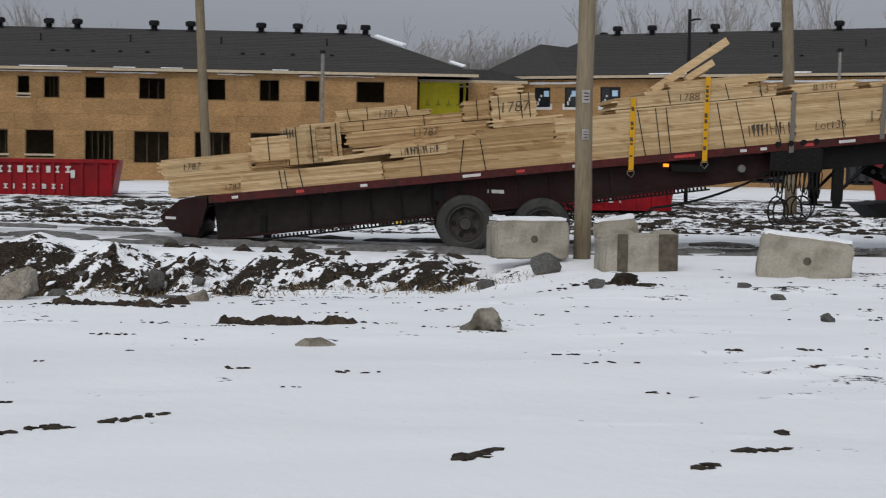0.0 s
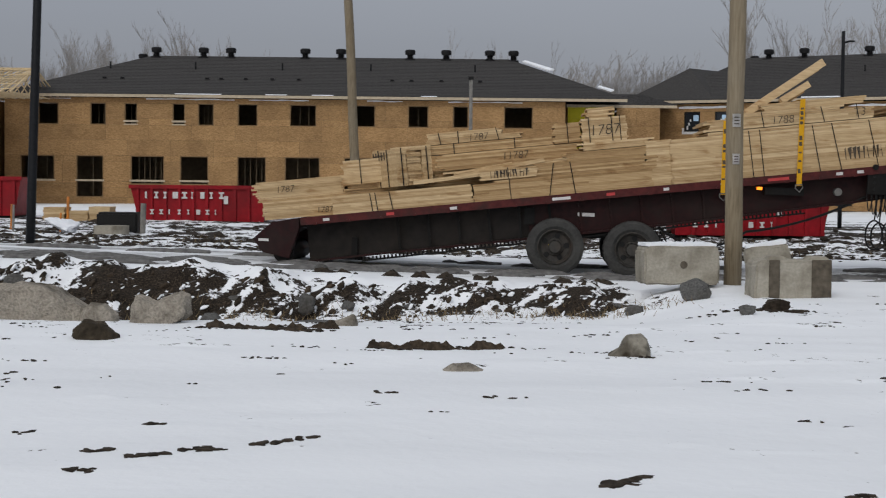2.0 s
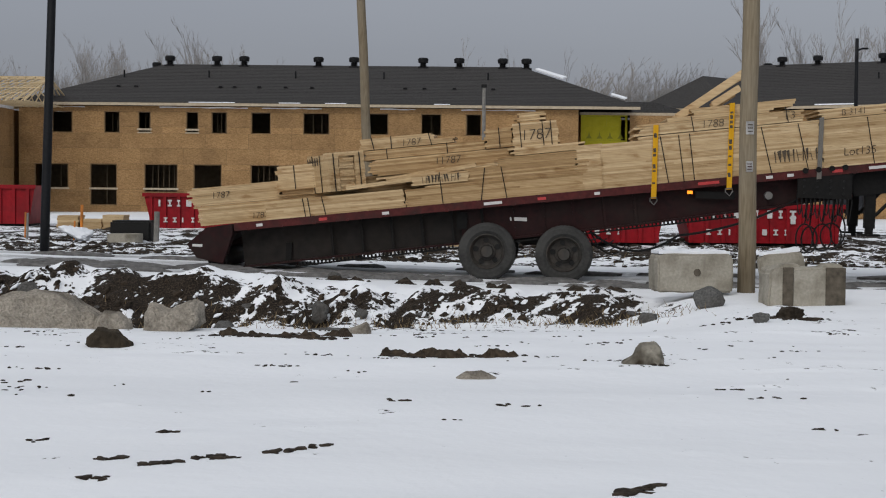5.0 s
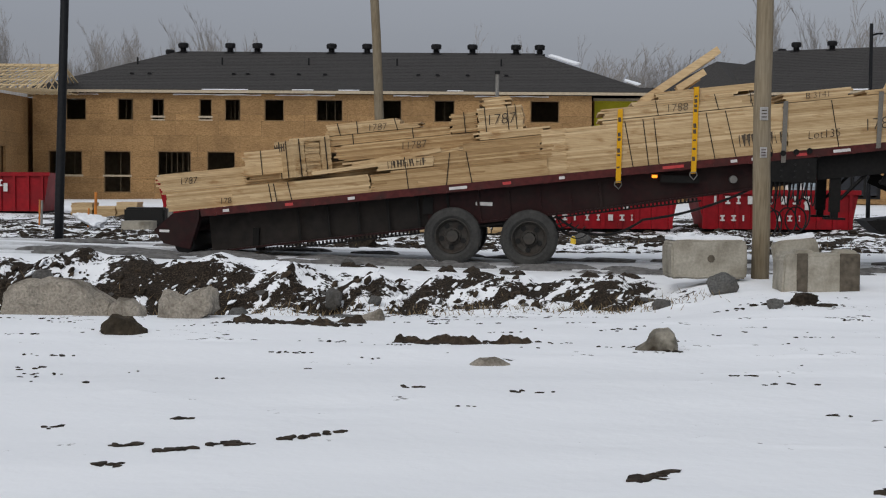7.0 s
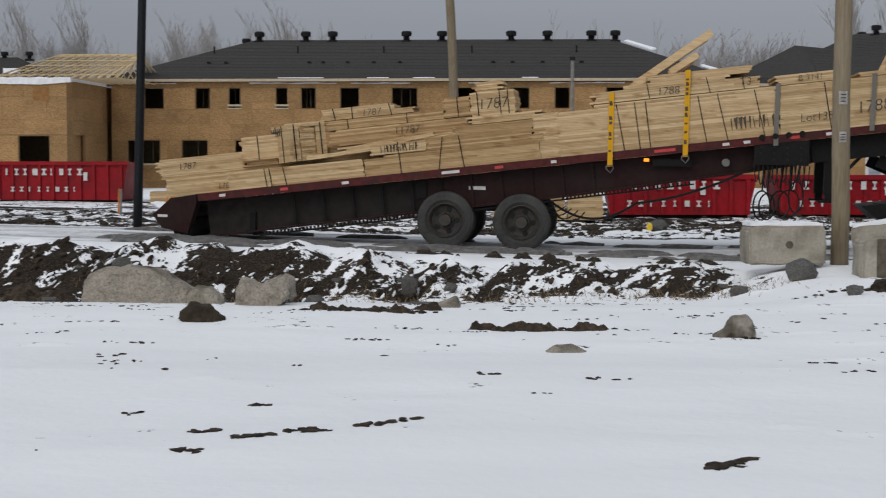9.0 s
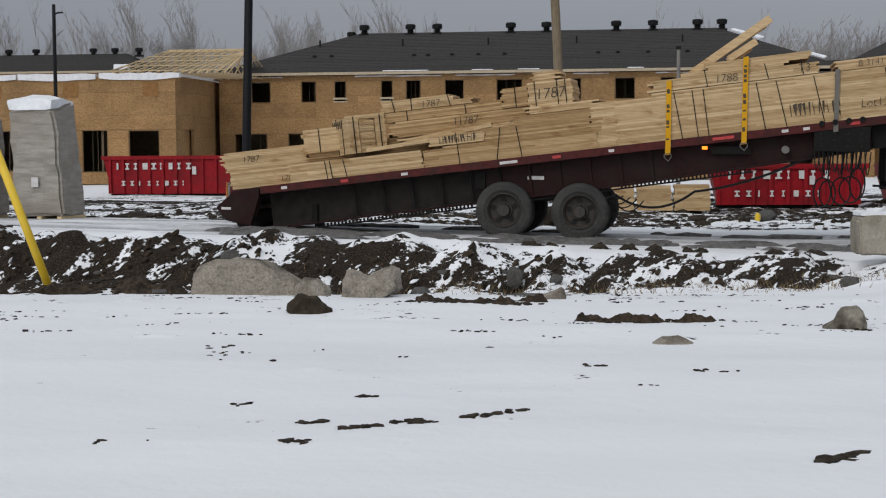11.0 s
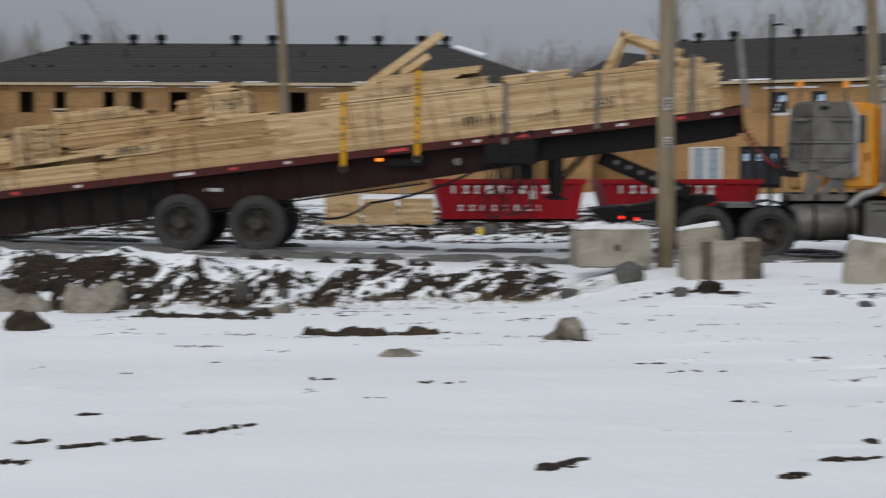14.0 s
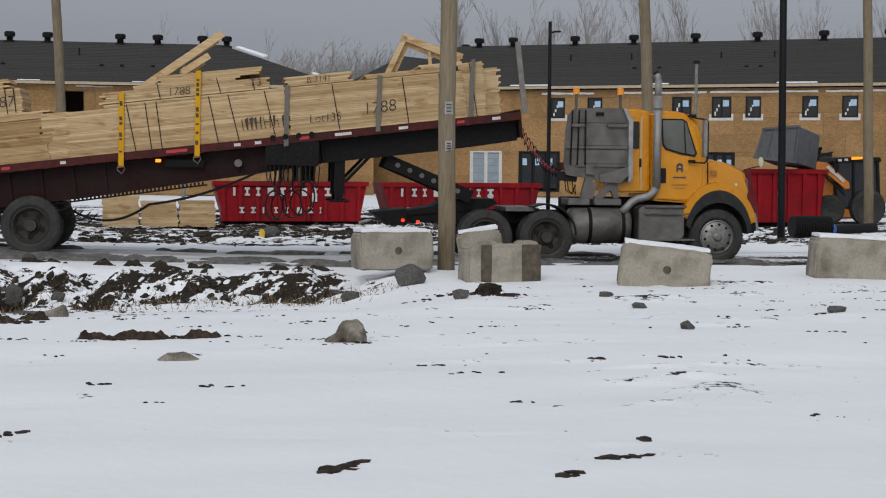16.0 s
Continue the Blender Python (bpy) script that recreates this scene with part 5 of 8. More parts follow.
    bands(b, (10.1,), 0.0, 1.05, tilt=(-0.05,))


load()


def plank(bm, a, b, w, t):
    a, b = Vector(a), Vector(b)
    d = b - a
    m = Matrix.Translation(a) @ d.to_track_quat("X", "Z").to_matrix().to_4x4()
    box(bm, 0, d.length, -w / 2, w / 2, -t / 2, t / 2, m)


def loose_trusses():
    for label, boards in (
        ("pair of truss chords jutting up from the load", [((3.60, 0.45, 3.28), (5.05, 0.45, 4.33), 0.09, 0.15), ((3.55, 0.56, 3.24), (4.95, 0.56, 4.22), 0.09, 0.13), ((3.62, 0.5, 3.30), (3.85, 0.5, 3.05), 0.12, 0.06)]),
        ("short truss end jutting up from the load", [((4.28, 0.5, 3.55), (4.80, 0.5, 3.90), 0.09, 0.13), ((4.26, 0.6, 3.46), (4.7, 0.6, 3.78), 0.09, 0.1), ((4.25, 0.55, 3.58), (4.42, 0.55, 3.3), 0.12, 0.06)]),
        ("peaked truss frame lying on the forward load", [((8.20, 0.5, 3.48), (8.62, 0.5, 4.40), 0.10, 0.10), ((8.34, 0.62, 3.5), (8.68, 0.62, 4.3), 0.10, 0.10), ((8.55, 0.5, 4.40), (9.72, 0.5, 3.98), 0.1, 0.13), ((8.6, 0.62, 4.30), (9.75, 0.62, 3.88), 0.1, 0.12), ((8.7, 0.75, 4.36), (9.8, 0.75, 4.06), 0.1, 0.1), ((9.1, 0.55, 4.15), (9.15, 0.55, 3.7), 0.1, 0.06)]),
    ):
        b = thing("loose_truss", label, "lumber", "loose trusses on the load")
        ROLLING.append(b)
        for q in boards:
            bm = bmesh.new()
            plank(bm, *q)
            part("truss_board", bm, LUMBER, b)


loose_trusses()


def tie_straps():
    for u, top, bot, mat, w, lab in ((3.15, 1.12, -0.38, YELLOW_STRAP, 0.10, "yellow ratchet strap"), (4.60, 1.40, -0.34, YELLOW_STRAP, 0.10, "yellow ratchet strap"), (6.32, 0.96, -0.30, GREY_STRAP, 0.09, "dirty grey ratchet strap"), (8.12, 0.96, -0.20, GREY_STRAP, 0.09, "dirty grey ratchet strap"), (9.95, 1.10, -0.10, GREY_STRAP, 0.09, "dirty grey ratchet strap")):
        s = thing("tie_down_strap", lab + " over the lumber", "strap", "tie-down straps")
        ROLLING.append(s)
        bm = bmesh.new()
        prism(bm, [(u - 0.13 * 0.2, bot + 0.1), (u + w - 0.13 * 0.2, bot + 0.1), (u + w + top * 0.13, top), (u + top * 0.13, top)], -0.03, -0.022)
        box(bm, u + top * 0.13, u + w + top * 0.13, -0.03, 2.45, top, top + 0.008)
        prism(bm, [(u - 0.13 * 0.2, bot + 0.1), (u + w - 0.13 * 0.2, bot + 0.1), (u + w + top * 0.13, top), (u + top * 0.13, top)], 2.45, 2.458)
        web = deck_part("webbing", bm, mat, s)
        if mat == YELLOW_STRAP:
            bm = bmesh.new()
            r = random.Random(round(u * 10))
            z = 0.0
            while z < top - 0.12:
                h = r.uniform(0.03, 0.09)
                if r.random() < 0.7:
                    box(bm, u + 0.022 + z * 0.13, u + 0.078 + z * 0.13, -0.033, -0.0305, z, z + h)
                z += h + 0.03
            tagged(deck_part("printed_bars", bm, INK, web), kind="stuff")
            bm = bmesh.new()
            c = Vector((u + w / 2 - 0.03, -0.026, bot + 0.06))
            path_tube(bm, [c + Vector((-0.06, 0, 0.06)), c + Vector((-0.07, 0, 0.0)), c + Vector((0, 0, -0.08)), c + Vector((0.07, 0, 0.0)), c + Vector((0.06, 0, 0.06)), c + Vector((-0.06, 0, 0.06))], 0.012, 5)
            deck_part("hook", bm, ALU, s, "bare steel strap hook")


tie_straps()

# ---------------------------------------------------------------- the tractor
TRACTOR = []


def tractor():
    t = thing("truck_tractor", "yellow three-axle truck tractor with an aluminium cab guard", "truck")
    TRACTOR.append(t)
    Y0, Y1 = 0.05, 2.45
    for y in (0.75, 1.65):
        bm = bmesh.new()
        box(bm, 8.3, 15.4, y, y + 0.1, 0.78, 1.02)
        part("frame_rail", bm, DARK_STEEL, t)
    bm = bmesh.new()
    prism(bm, [(8.05, 0.98), (8.35, 0.72), (8.75, 0.72), (8.75, 1.05)], 0.55, 1.95)
    part("rear_deck_end", bm, DARK_STEEL, t)
    bm = bmesh.new()
    prism(bm, [(8.55, 0.98), (9.3, 1.10), (9.55, 1.24), (10.5, 1.26), (10.6, 1.16), (10.35, 1.05), (8.6, 0.90)], 0.7, 1.8)
    part("fifth_wheel", bm, DARK_STEEL, t, "greasy black fifth wheel")
    for x in (10.27, 11.49):
        for y in (Y0, Y0 + 0.31, 1.86, 2.17):
            wheel(t, x, y, 0.52, 0.535, 0.28, RIM, WHEELS)
        bm = bmesh.new()
        tube(bm, (x, 0.4, 0.52), (x, 2.1, 0.52), 0.09, 0.09, 12)
        part("axle", bm, DARK_STEEL, t)
    for y in (Y0 + 0.02, 2.15):
        wheel(t, 14.96, y, 0.53, 0.55, 0.3, RIM_ALU, WHEELS, holes=10, dual=False)
    # rear mudguards: quarter arches
    for x in (11.47,):
        bm = bmesh.new()
        pts = [(x + 0.62 * math.cos(a), 0.56 + 0.62 * math.sin(a)) for a in np.linspace(0.0, 2.0, 12)]
        prism(bm, pts + [(p[0] * 1 - (p[0] - x) * 0.05, p[1] - (p[1] - 0.56) * 0.05) for p in pts[::-1]], Y0 - 0.02, Y0 + 0.62)
        part("mudguard", bm, BLACK, t)
    bm = bmesh.new()
    box(bm, 10.7, 11.3, 0.3, 1.9, 1.02, 1.10)
    part("deck_plate", bm, ALU, t)
    red_glow = glow("red_tail_lamp", (1.0, 0.03, 0.01), 1.6)
    for x, z in ((8.67, 0.82), (8.97, 0.79)):
        bm = bmesh.new()
        tube(bm, (x, 0.50, z), (x, 0.55, z), 0.035, 0.035, 12)
        part("tail_lamp", bm, red_glow, t, "glowing red tail lamp")
    # cab body: side outline, narrower towards the roof
    def shaped(outline, y0, y1, bevel, segs=3, lean=0.05, z_from=2.2):
        bm = bmesh.new()
        prism(bm, outline, y0, y1)
        mid = (y0 + y1) / 2
        for v in bm.verts:
            v.co.y += (mid - v.co.y) * lean * max(0.0, v.co.z - z_from)
        bevelled(bm, bevel, segs)
        return bm
    cab = part("cab", shaped([(13.65, 1.25), (13.65, 3.01), (13.74, 3.05), (14.10, 3.04), (14.34, 3.00), (14.50, 2.90), (14.57, 2.75), (14.77, 2.07), (14.77, 1.38), (14.46, 1.20)], 0.20, 2.30, 0.045), CAB_YELLOW, t, "yellow painted cab")
    rear = part("cab_rear", shaped([(12.87, 1.40), (12.87, 3.02), (12.99, 3.09), (13.47, 3.08), (13.64, 3.03), (13.64, 1.40)], 0.40, 2.10, 0.04), CAB_YELLOW, cab, "yellow cab extension")
    bm = bmesh.new()
    box(bm, 13.43, 13.48, 0.385, 0.402, 1.46, 2.93)
    part("seam_strip", bm, surface("worn_yellow_edge", (0.50, 0.30, 0.10), (0.56, 0.36, 0.16), 0.4), rear)
    bm = bmesh.new()
    box(bm, 13.23, 13.41, 0.375, 0.41, 2.29, 2.83)
    bevelled(bm, 0.02, 2)
    part("rear_side_window", bm, DARK_GLASS, rear, "small dark rear side window")
    bm = bmesh.new()
    box(bm, 13.42, 13.46, 0.37, 0.402, 1.92, 2.09)
    part("latch", bm, BLACK, rear)
    # hood, falling to the front, with a flat crown
    bm = bmesh.new()
    prism(bm, [(14.71, 1.36), (14.71, 2.08), (14.90, 2.08), (15.17, 2.03), (15.40, 1.96), (15.56, 1.87), (15.63, 1.75), (15.66, 1.44), (15.67, 1.25), (15.48, 1.25)], 0.34, 2.16)
    for v in bm.verts:
        if v.co.z > 1.9:
            v.co.y += (1.25 - v.co.y) * 0.10
    bevelled(bm, 0.05, 3)
    hood = part("hood", bm, CAB_YELLOW, t, "sloping yellow hood")
    bm = bmesh.new()
    prism(bm, [(15.26, 2.01), (15.58, 1.88), (15.58, 1.86), (15.26, 1.98)], 0.43, 0.60)
    part("hood_trim", bm, CHROME, hood, "bright strip along the hood")
    bm = bmesh.new()
    path_tube(bm, [(14.79, 0.40, 2.09), (14.82, 0.345, 2.02), (14.82, 0.325, 1.61)], 0.012, 5)
    part("hood_seam", bm, BLACK, hood)
    bm = bmesh.new()
    prism(bm, [(14.78, 1.54), (14.98, 1.63), (14.99, 1.60), (14.80, 1.51)], 0.29, 0.33)
    part("hood_latch", bm, BLACK, hood, "black rubber hood latch")
    bm = bmesh.new()
    path_tube(bm, [(14.87, 0.30, 1.57), (15.10, 0.10, 1.38)], 0.010, 5)
    part("latch_cord", bm, BLACK, hood)
    for k in range(2):
        bm = bmesh.new()
        box(bm, 14.71 + 0.17 * k, 14.81 + 0.195 * k, 0.325, 0.338, 1.815 - 0.045 * k, 1.86)
        part("number_bar", bm, INK if k == 0 else surface("brown_number_print", (0.28, 0.12, 0.02), (0.33, 0.15, 0.03), 0.5), hood)
    # flared wings over the front wheels, black liners below
    cx = 14.96
    for y0, y1 in ((0.05, 0.42), (2.08, 2.45)):
        bm = bmesh.new()
        outer = [(cx + 0.02 + 0.80 * math.cos(a), 0.62 + 1.00 * math.sin(a)) for a in np.linspace(0.22, 2.80, 20)]
        inner = [(cx + 0.02 + 0.67 * math.cos(a), 0.60 + 0.86 * math.sin(a)) for a in np.linspace(2.80, 0.22, 20)]
        prism(bm, outer + inner, y0, y1)
        bmesh.ops.bevel(bm, geom=[e for e in bm.edges if all(abs(v.co.y - y0) < 1e-4 or abs(v.co.y - y1) < 1e-4 for v in e.verts) and abs(e.verts[0].co.y - e.verts[1].co.y) < 1e-4], offset=0.035, segments=2, affect="EDGES", clamp_overlap=True)
        part("wing", bm, CAB_YELLOW, t, "yellow flared wing")
        bm = bmesh.new()
        outer = [(cx + 0.02 + 0.68 * math.cos(a), 0.60 + 0.87 * math.sin(a)) for a in np.linspace(0.05, 2.95, 20)]
        inner = [(cx + 0.02 + 0.60 * math.cos(a), 0.56 + 0.66 * math.sin(a)) for a in np.linspace(2.95, 0.05, 20)]
        prism(bm, outer + inner, y0 - 0.015, y1)
        part("wheel_arch_liner", bm, surface("grey_black_liner", (0.020, 0.021, 0.022), (0.034, 0.035, 0.036), 0.7, fine=9), t, "dull black wheel-arch liner")
    bm = bmesh.new()
    tube(bm, (15.32, 0.03, 1.58), (15.32, 0.06, 1.58), 0.03, 0.03, 12)
    part("wing_marker", bm, WHITE, t, "pale marker on the wing")
    # black block added between the wings for the dark of the wheel wells
    bm = bmesh.new()
    box(bm, 14.45, 15.50, 0.43, 2.07, 0.55, 1.32)
    part("wheel_well_dark_filler", bm, BLACK, t)
    # added block: paints the darkness between tank and step box
    bm = bmesh.new()
    box(bm, 12.0, 14.45, 0.78, 1.62, 0.42, 1.30)
    bevelled(bm, 0.04)
    part("underbody_dark_filler", bm, DARK_STEEL, t, "near-black block added to fill the dark under the cab")
    bm = bmesh.new()
    box(bm, 15.63, 15.79, 0.12, 2.38, 0.61, 1.07)
    bevelled(bm, 0.04, 2)
    bumper = part("bumper", bm, BLACK, t, "dark front bumper")
    bm = bmesh.new()
    prism(bm, [(15.71, 1.02), (15.76, 1.02), (15.83, 0.68), (15.79, 0.66)], 0.10, 0.125)
    part("bumper_edge", bm, CHROME, bumper, "bright bumper corner")
    bm = bmesh.new()
    box(bm, 15.61, 15.68, 0.36, 0.62, 1.36, 1.70)
    bevelled(bm, 0.02, 2)
    part("headlight", bm, GLASS, t, "clear headlight")
    for k in range(5):
        bm = bmesh.new()
        box(bm, 15.66, 15.68, 0.72, 1.78, 1.26 + k * 0.09, 1.30 + k * 0.09)
        part("grille_bar", bm, ALU, hood)
    # door with its window, badge and lettering
    bm = bmesh.new()
    prism(bm, [(13.70, 1.29), (13.71, 2.95), (14.29, 2.94), (14.46, 2.84), (14.66, 2.07), (14.68, 1.67), (14.62, 1.44), (14.48, 1.27)], 0.192, 0.225)
    for v in bm.verts:
        v.co.y += (1.25 - v.co.y) * 0.05 * max(0.0, v.co.z - 2.2)
    bevelled(bm, 0.008)
    door = part("door", bm, CAB_YELLOW, t, "yellow driver's side door with a company badge")
    tint = surface("cab_glass", (0.050, 0.056, 0.048), (0.13, 0.138, 0.120), 0.06, fine=1.2, bump=0)
    for name, mat, y0, y1, poly in (
            ("window_seal", BLACK, 0.186, 0.20, [(13.80, 2.85), (13.84, 2.89), (14.25, 2.89), (14.34, 2.84), (14.55, 2.20), (14.51, 2.13), (14.21, 2.18), (13.90, 2.27), (13.84, 2.36)]),
            ("window", tint, 0.180, 0.187, [(13.84, 2.84), (13.86, 2.86), (14.24, 2.86), (14.32, 2.82), (14.51, 2.21), (14.48, 2.17), (14.21, 2.22), (13.93, 2.30), (13.87, 2.38)]),
            ("quarter_bar", BLACK, 0.176, 0.181, [(14.27, 2.84), (14.29, 2.84), (14.33, 2.19), (14.30, 2.20)])):
        bm = bmesh.new()
        prism(bm, poly, y0, y1)
        for v in bm.verts:
            v.co.y += (1.25 - v.co.y) * 0.05 * max(0.0, v.co.z - 2.2)
        part(name, bm, mat, door, "tinted side window" if name == "window" else "")
    bm = bmesh.new()
    box(bm, 13.79, 13.92, 0.176, 0.194, 1.60, 1.90)
    bevelled(bm, 0.008, 2)
    part("door_handle", bm, BLACK, door, "black recessed door handle")
    navy = surface("blue_badge", (0.02, 0.025, 0.08), (0.03, 0.035, 0.10), 0.5)
    bm = bmesh.new()
    bx, bz = 14.20, 1.92
    arch = [(bx + 0.065 * math.cos(q), bz + 0.02 + 0.065 * math.sin(q)) for q in np.linspace(0, math.pi, 9)]
    prism(bm, [(bx + 0.065, bz - 0.09)] + arch + [(bx - 0.065, bz - 0.09), (bx - 0.038, bz - 0.09), (bx - 0.038, bz + 0.015), (bx, bz + 0.05), (bx + 0.038, bz + 0.015), (bx + 0.038, bz - 0.09)], 0.186, 0.1935)
    box(bm, bx - 0.037, bx + 0.037, 0.187, 0.1935, bz - 0.045, bz - 0.015)
    part("badge", bm, navy, door, "dark blue badge")
    print_mat = surface("faded_brown_print", (0.30, 0.13, 0.02), (0.34, 0.16, 0.02), 0.5)
    for k, (yy, w) in enumerate(((320, 0.26), (333, 0.32), (339, 0.22))):
        bm = bmesh.new()
        box(bm, bx - w / 2, bx + w / 2, 0.187, 0.1935, 0.52 + (424.5 - yy) / 88, 0.52 + (426.5 - yy) / 88)
        part("lettering_bar", bm, navy if k == 0 else print_mat, door)
    # windscreen, visor, mirrors
    bm = bmesh.new()
    prism(bm, [(14.55, 2.76), (14.59, 2.74), (14.77, 2.10), (14.72, 2.10)], 0.34, 2.16)
    part("windscreen", bm, DARK_GLASS, cab)
    bm = bmesh.new()
    prism(bm, [(14.34, 2.99), (14.48, 2.96), (14.59, 2.84), (14.55, 2.79)], 0.22, 2.28)
    part("sun_visor", bm, CAB_YELLOW, cab, "yellow roof visor")
    bm = bmesh.new()
    path_tube(bm, [(14.37, 0.24, 2.95), (14.50, 0.05, 2.90), (14.67, -0.03, 2.87), (14.70, -0.05, 2.82), (14.70, -0.05, 2.09), (14.65, -0.03, 2.01), (14.46, 0.17, 2.02)], 0.017, 6)
    mir = part("mirror_arm", bm, BLACK, t)
    bm = bmesh.new()
    box(bm, 14.60, 14.67, -0.15, 0.03, 2.13, 2.87)
    bevelled(bm, 0.02, 2)
    part("mirror", bm, CHROME, mir, "bright wing mirror")
    for yy in (213, 293):
        bm = bmesh.new()
        box(bm, 14.37, 14.50, 0.10, 0.22, 0.50 + (426 - yy) / 88, 0.56 + (426 - yy) / 88)
        bevelled(bm, 0.012)
        part("mirror_bracket", bm, BLACK, mir)
    bm = bmesh.new()
    lathe(bm, [(0.005, 0.0), (0.055, 0.012), (0.062, 0.035), (0.045, 0.065), (0.005, 0.08)], 14)
    for v in bm.verts:
        v.co = Vector((v.co.x * 0.9 + 15.88, v.co.y + 0.18, v.co.z * 1.7 + 2.04))
    hm = part("hood_mirror", bm, surface("pale_mirror_shell", (0.45, 0.42, 0.30), (0.55, 0.52, 0.40), 0.3), hood, "pale oval hood mirror")
    bm = bmesh.new()
    path_tube(bm, [(15.60, 0.42, 1.88), (15.76, 0.25, 1.94), (15.88, 0.22, 1.95)], 0.012, 5)
    part("mirror_stalk", bm, BLACK, hm)
    # exhaust: low elbow, wide stack, bare pipe above
    bm = bmesh.new()
    path_tube(bm, [(13.03, 0.20, 1.02), (13.12, 0.18, 1.11), (13.22, 0.16, 1.22), (13.34, 0.14, 1.29), (13.53, 0.13, 1.33), (13.64, 0.13, 1.40), (13.71, 0.13, 1.52)], 0.078, 12)
    tube(bm, (13.71, 0.13, 1.50), (13.72, 0.13, 3.34), 0.080, 0.080, 18)
    tube(bm, (13.72, 0.13, 3.34), (13.72, 0.13, 3.66), 0.070, 0.070, 16)
    path_tube(bm, [(13.72, 0.13, 3.63), (13.71, 0.14, 3.71), (13.67, 0.17, 3.79)], 0.068, 12)
    part("exhaust_pipe", bm, CHROME, t, "tall steel exhaust stack", smooth=True)
    bm = bmesh.new()
    tube(bm, (13.67, 0.172, 3.80), (13.69, 0.155, 3.76), 0.071, 0.071, 12)
    part("exhaust_tip", bm, BLACK, t)
    for yy in (200, 320):
        bm = bmesh.new()
        tube(bm, (13.72, 0.13, 0.49 + (426 - yy) / 88), (13.72, 0.13, 0.53 + (426 - yy) / 88), 0.088, 0.088, 18)
        part("exhaust_clamp", bm, ALU, t)
    # cab guard: pressed aluminium sheets on two splayed legs
    bm = bmesh.new()
    prism(bm, [(11.86, 1.95), (11.89, 2.63), (11.95, 2.95), (12.07, 3.08), (13.04, 3.09), (13.19, 2.84), (13.19, 1.61), (12.84, 1.60), (11.91, 1.75)], 0.32, 0.36)
    guard = part("cab_guard", bm, ALU, t, "weathered aluminium cab guard with pressed ribs")
    for k, (y0, y1) in enumerate(((203, 226), (232, 266), (273, 298))):
        bm = bmesh.new()
        x0 = (12.09, 12.16, 12.26)[k]
        prism(bm, [(x0, 0.52 + (426 - y1) / 88), (x0, 0.52 + (426 - y0) / 88), (13.10, 0.52 + (426 - y0) / 88), (13.10, 0.52 + (426 - y1) / 88)], 0.300, 0.318)
        bevelled(bm, 0.006)
        part("guard_panel", bm, ALU, guard)
    for x0, x1, yy, d in ((12.00, 12.27, 231, 0.07), (12.72, 13.13, 231, 0.07), (11.88, 13.15, 269, 0.03), (12.09, 13.15, 301, 0.02)):
        bm = bmesh.new()
        box(bm, x0, x1, 0.298 - d, 0.298, 0.49 + (426 - yy) / 88, 0.55 + (426 - yy) / 88)
        bevelled(bm, 0.008)
        part("guard_rib", bm, ALU, guard)
    bm = bmesh.new()
    box(bm, 12.50, 12.66, 0.27, 0.298, 2.93, 3.00)
    part("guard_slot", bm, DARK_STEEL, guard)
    for x0, x1 in ((1024, 1021), (1036, 1033), (1047, 1047)):
        bm = bmesh.new()
        path_tube(bm, [(11.47 + (x0 - 976) / 87.1, 0.27, 3.04), (11.47 + (x1 - 976) / 87.1, 0.26, 1.95)], 0.016, 6)
        part("guard_bar", bm, DARK_STEEL, guard, "dark upright bar")
    bm = bmesh.new()
    prism(bm, [(13.03, 3.09), (13.08, 3.09), (13.24, 2.85), (13.24, 1.67), (13.16, 1.61), (13.15, 2.82)], 0.20, 0.42)
    part("guard_edge", bm, surface("bare_edge_plate", (0.26, 0.26, 0.265), (0.34, 0.34, 0.345), 0.5, 0.2, fine=8, coarse=3, dirt=(0.16, 0.15, 0.14), dirt_amount=0.6), guard, "pale bare aluminium edge plate")
    bm = bmesh.new()
    prism(bm, [(12.57, 1.75), (12.57, 1.61), (13.01, 1.58), (13.17, 1.75), (13.17, 1.93)], 0.20, 0.296)
    bevelled(bm, 0.012)
    part("guard_tray", bm, ALU, guard)
    bm = bmesh.new()
    prism(bm, [(12.30, 1.95), (12.30, 1.77), (12.46, 1.75), (12.46, 1.91)], 0.22, 0.296)
    part("guard_tray", bm, ALU, guard)
    bm = bmesh.new()
    box(bm, 13.10, 13.19, 0.42, 2.2, 1.61, 3.04)
    part("guard_back", bm, ALU, guard)
    for leg in ([(12.32, 1.75), (12.46, 1.75), (12.43, 1.29), (12.20, 1.27)], [(12.43, 1.59), (12.55, 1.59), (12.46, 1.29), (12.39, 1.29)], [(12.76, 1.59), (12.96, 1.59), (12.99, 1.29), (12.89, 1.29), (12.82, 1.45), (12.64, 1.27), (12.50, 1.27)]):
        bm = bmesh.new()
        prism(bm, leg, 0.30, 0.42)
        part("guard_leg", bm, ALU, guard)
    for x0, x1 in ((11.95, 12.39), (12.48, 13.03)):
        bm = bmesh.new()
        box(bm, x0, x1, 0.24, 1.0, 1.15, 1.28)
        bevelled(bm, 0.012)
        part("guard_base", bm, ALU, guard)
    bm = bmesh.new()
    prism(bm, [(11.80, 2.00), (12.16, 1.99), (12.20, 1.82), (11.86, 1.84)], 0.36, 0.75)
    part("hose_box", bm, RAIL_RED, t, "worn red hose box")
    bm = bmesh.new()
    prism(bm, [(11.77, 1.82), (12.18, 1.80), (12.14, 1.61), (11.84, 1.63)], 0.40, 0.75)
    part("hose_tray", bm, BLACK, t)
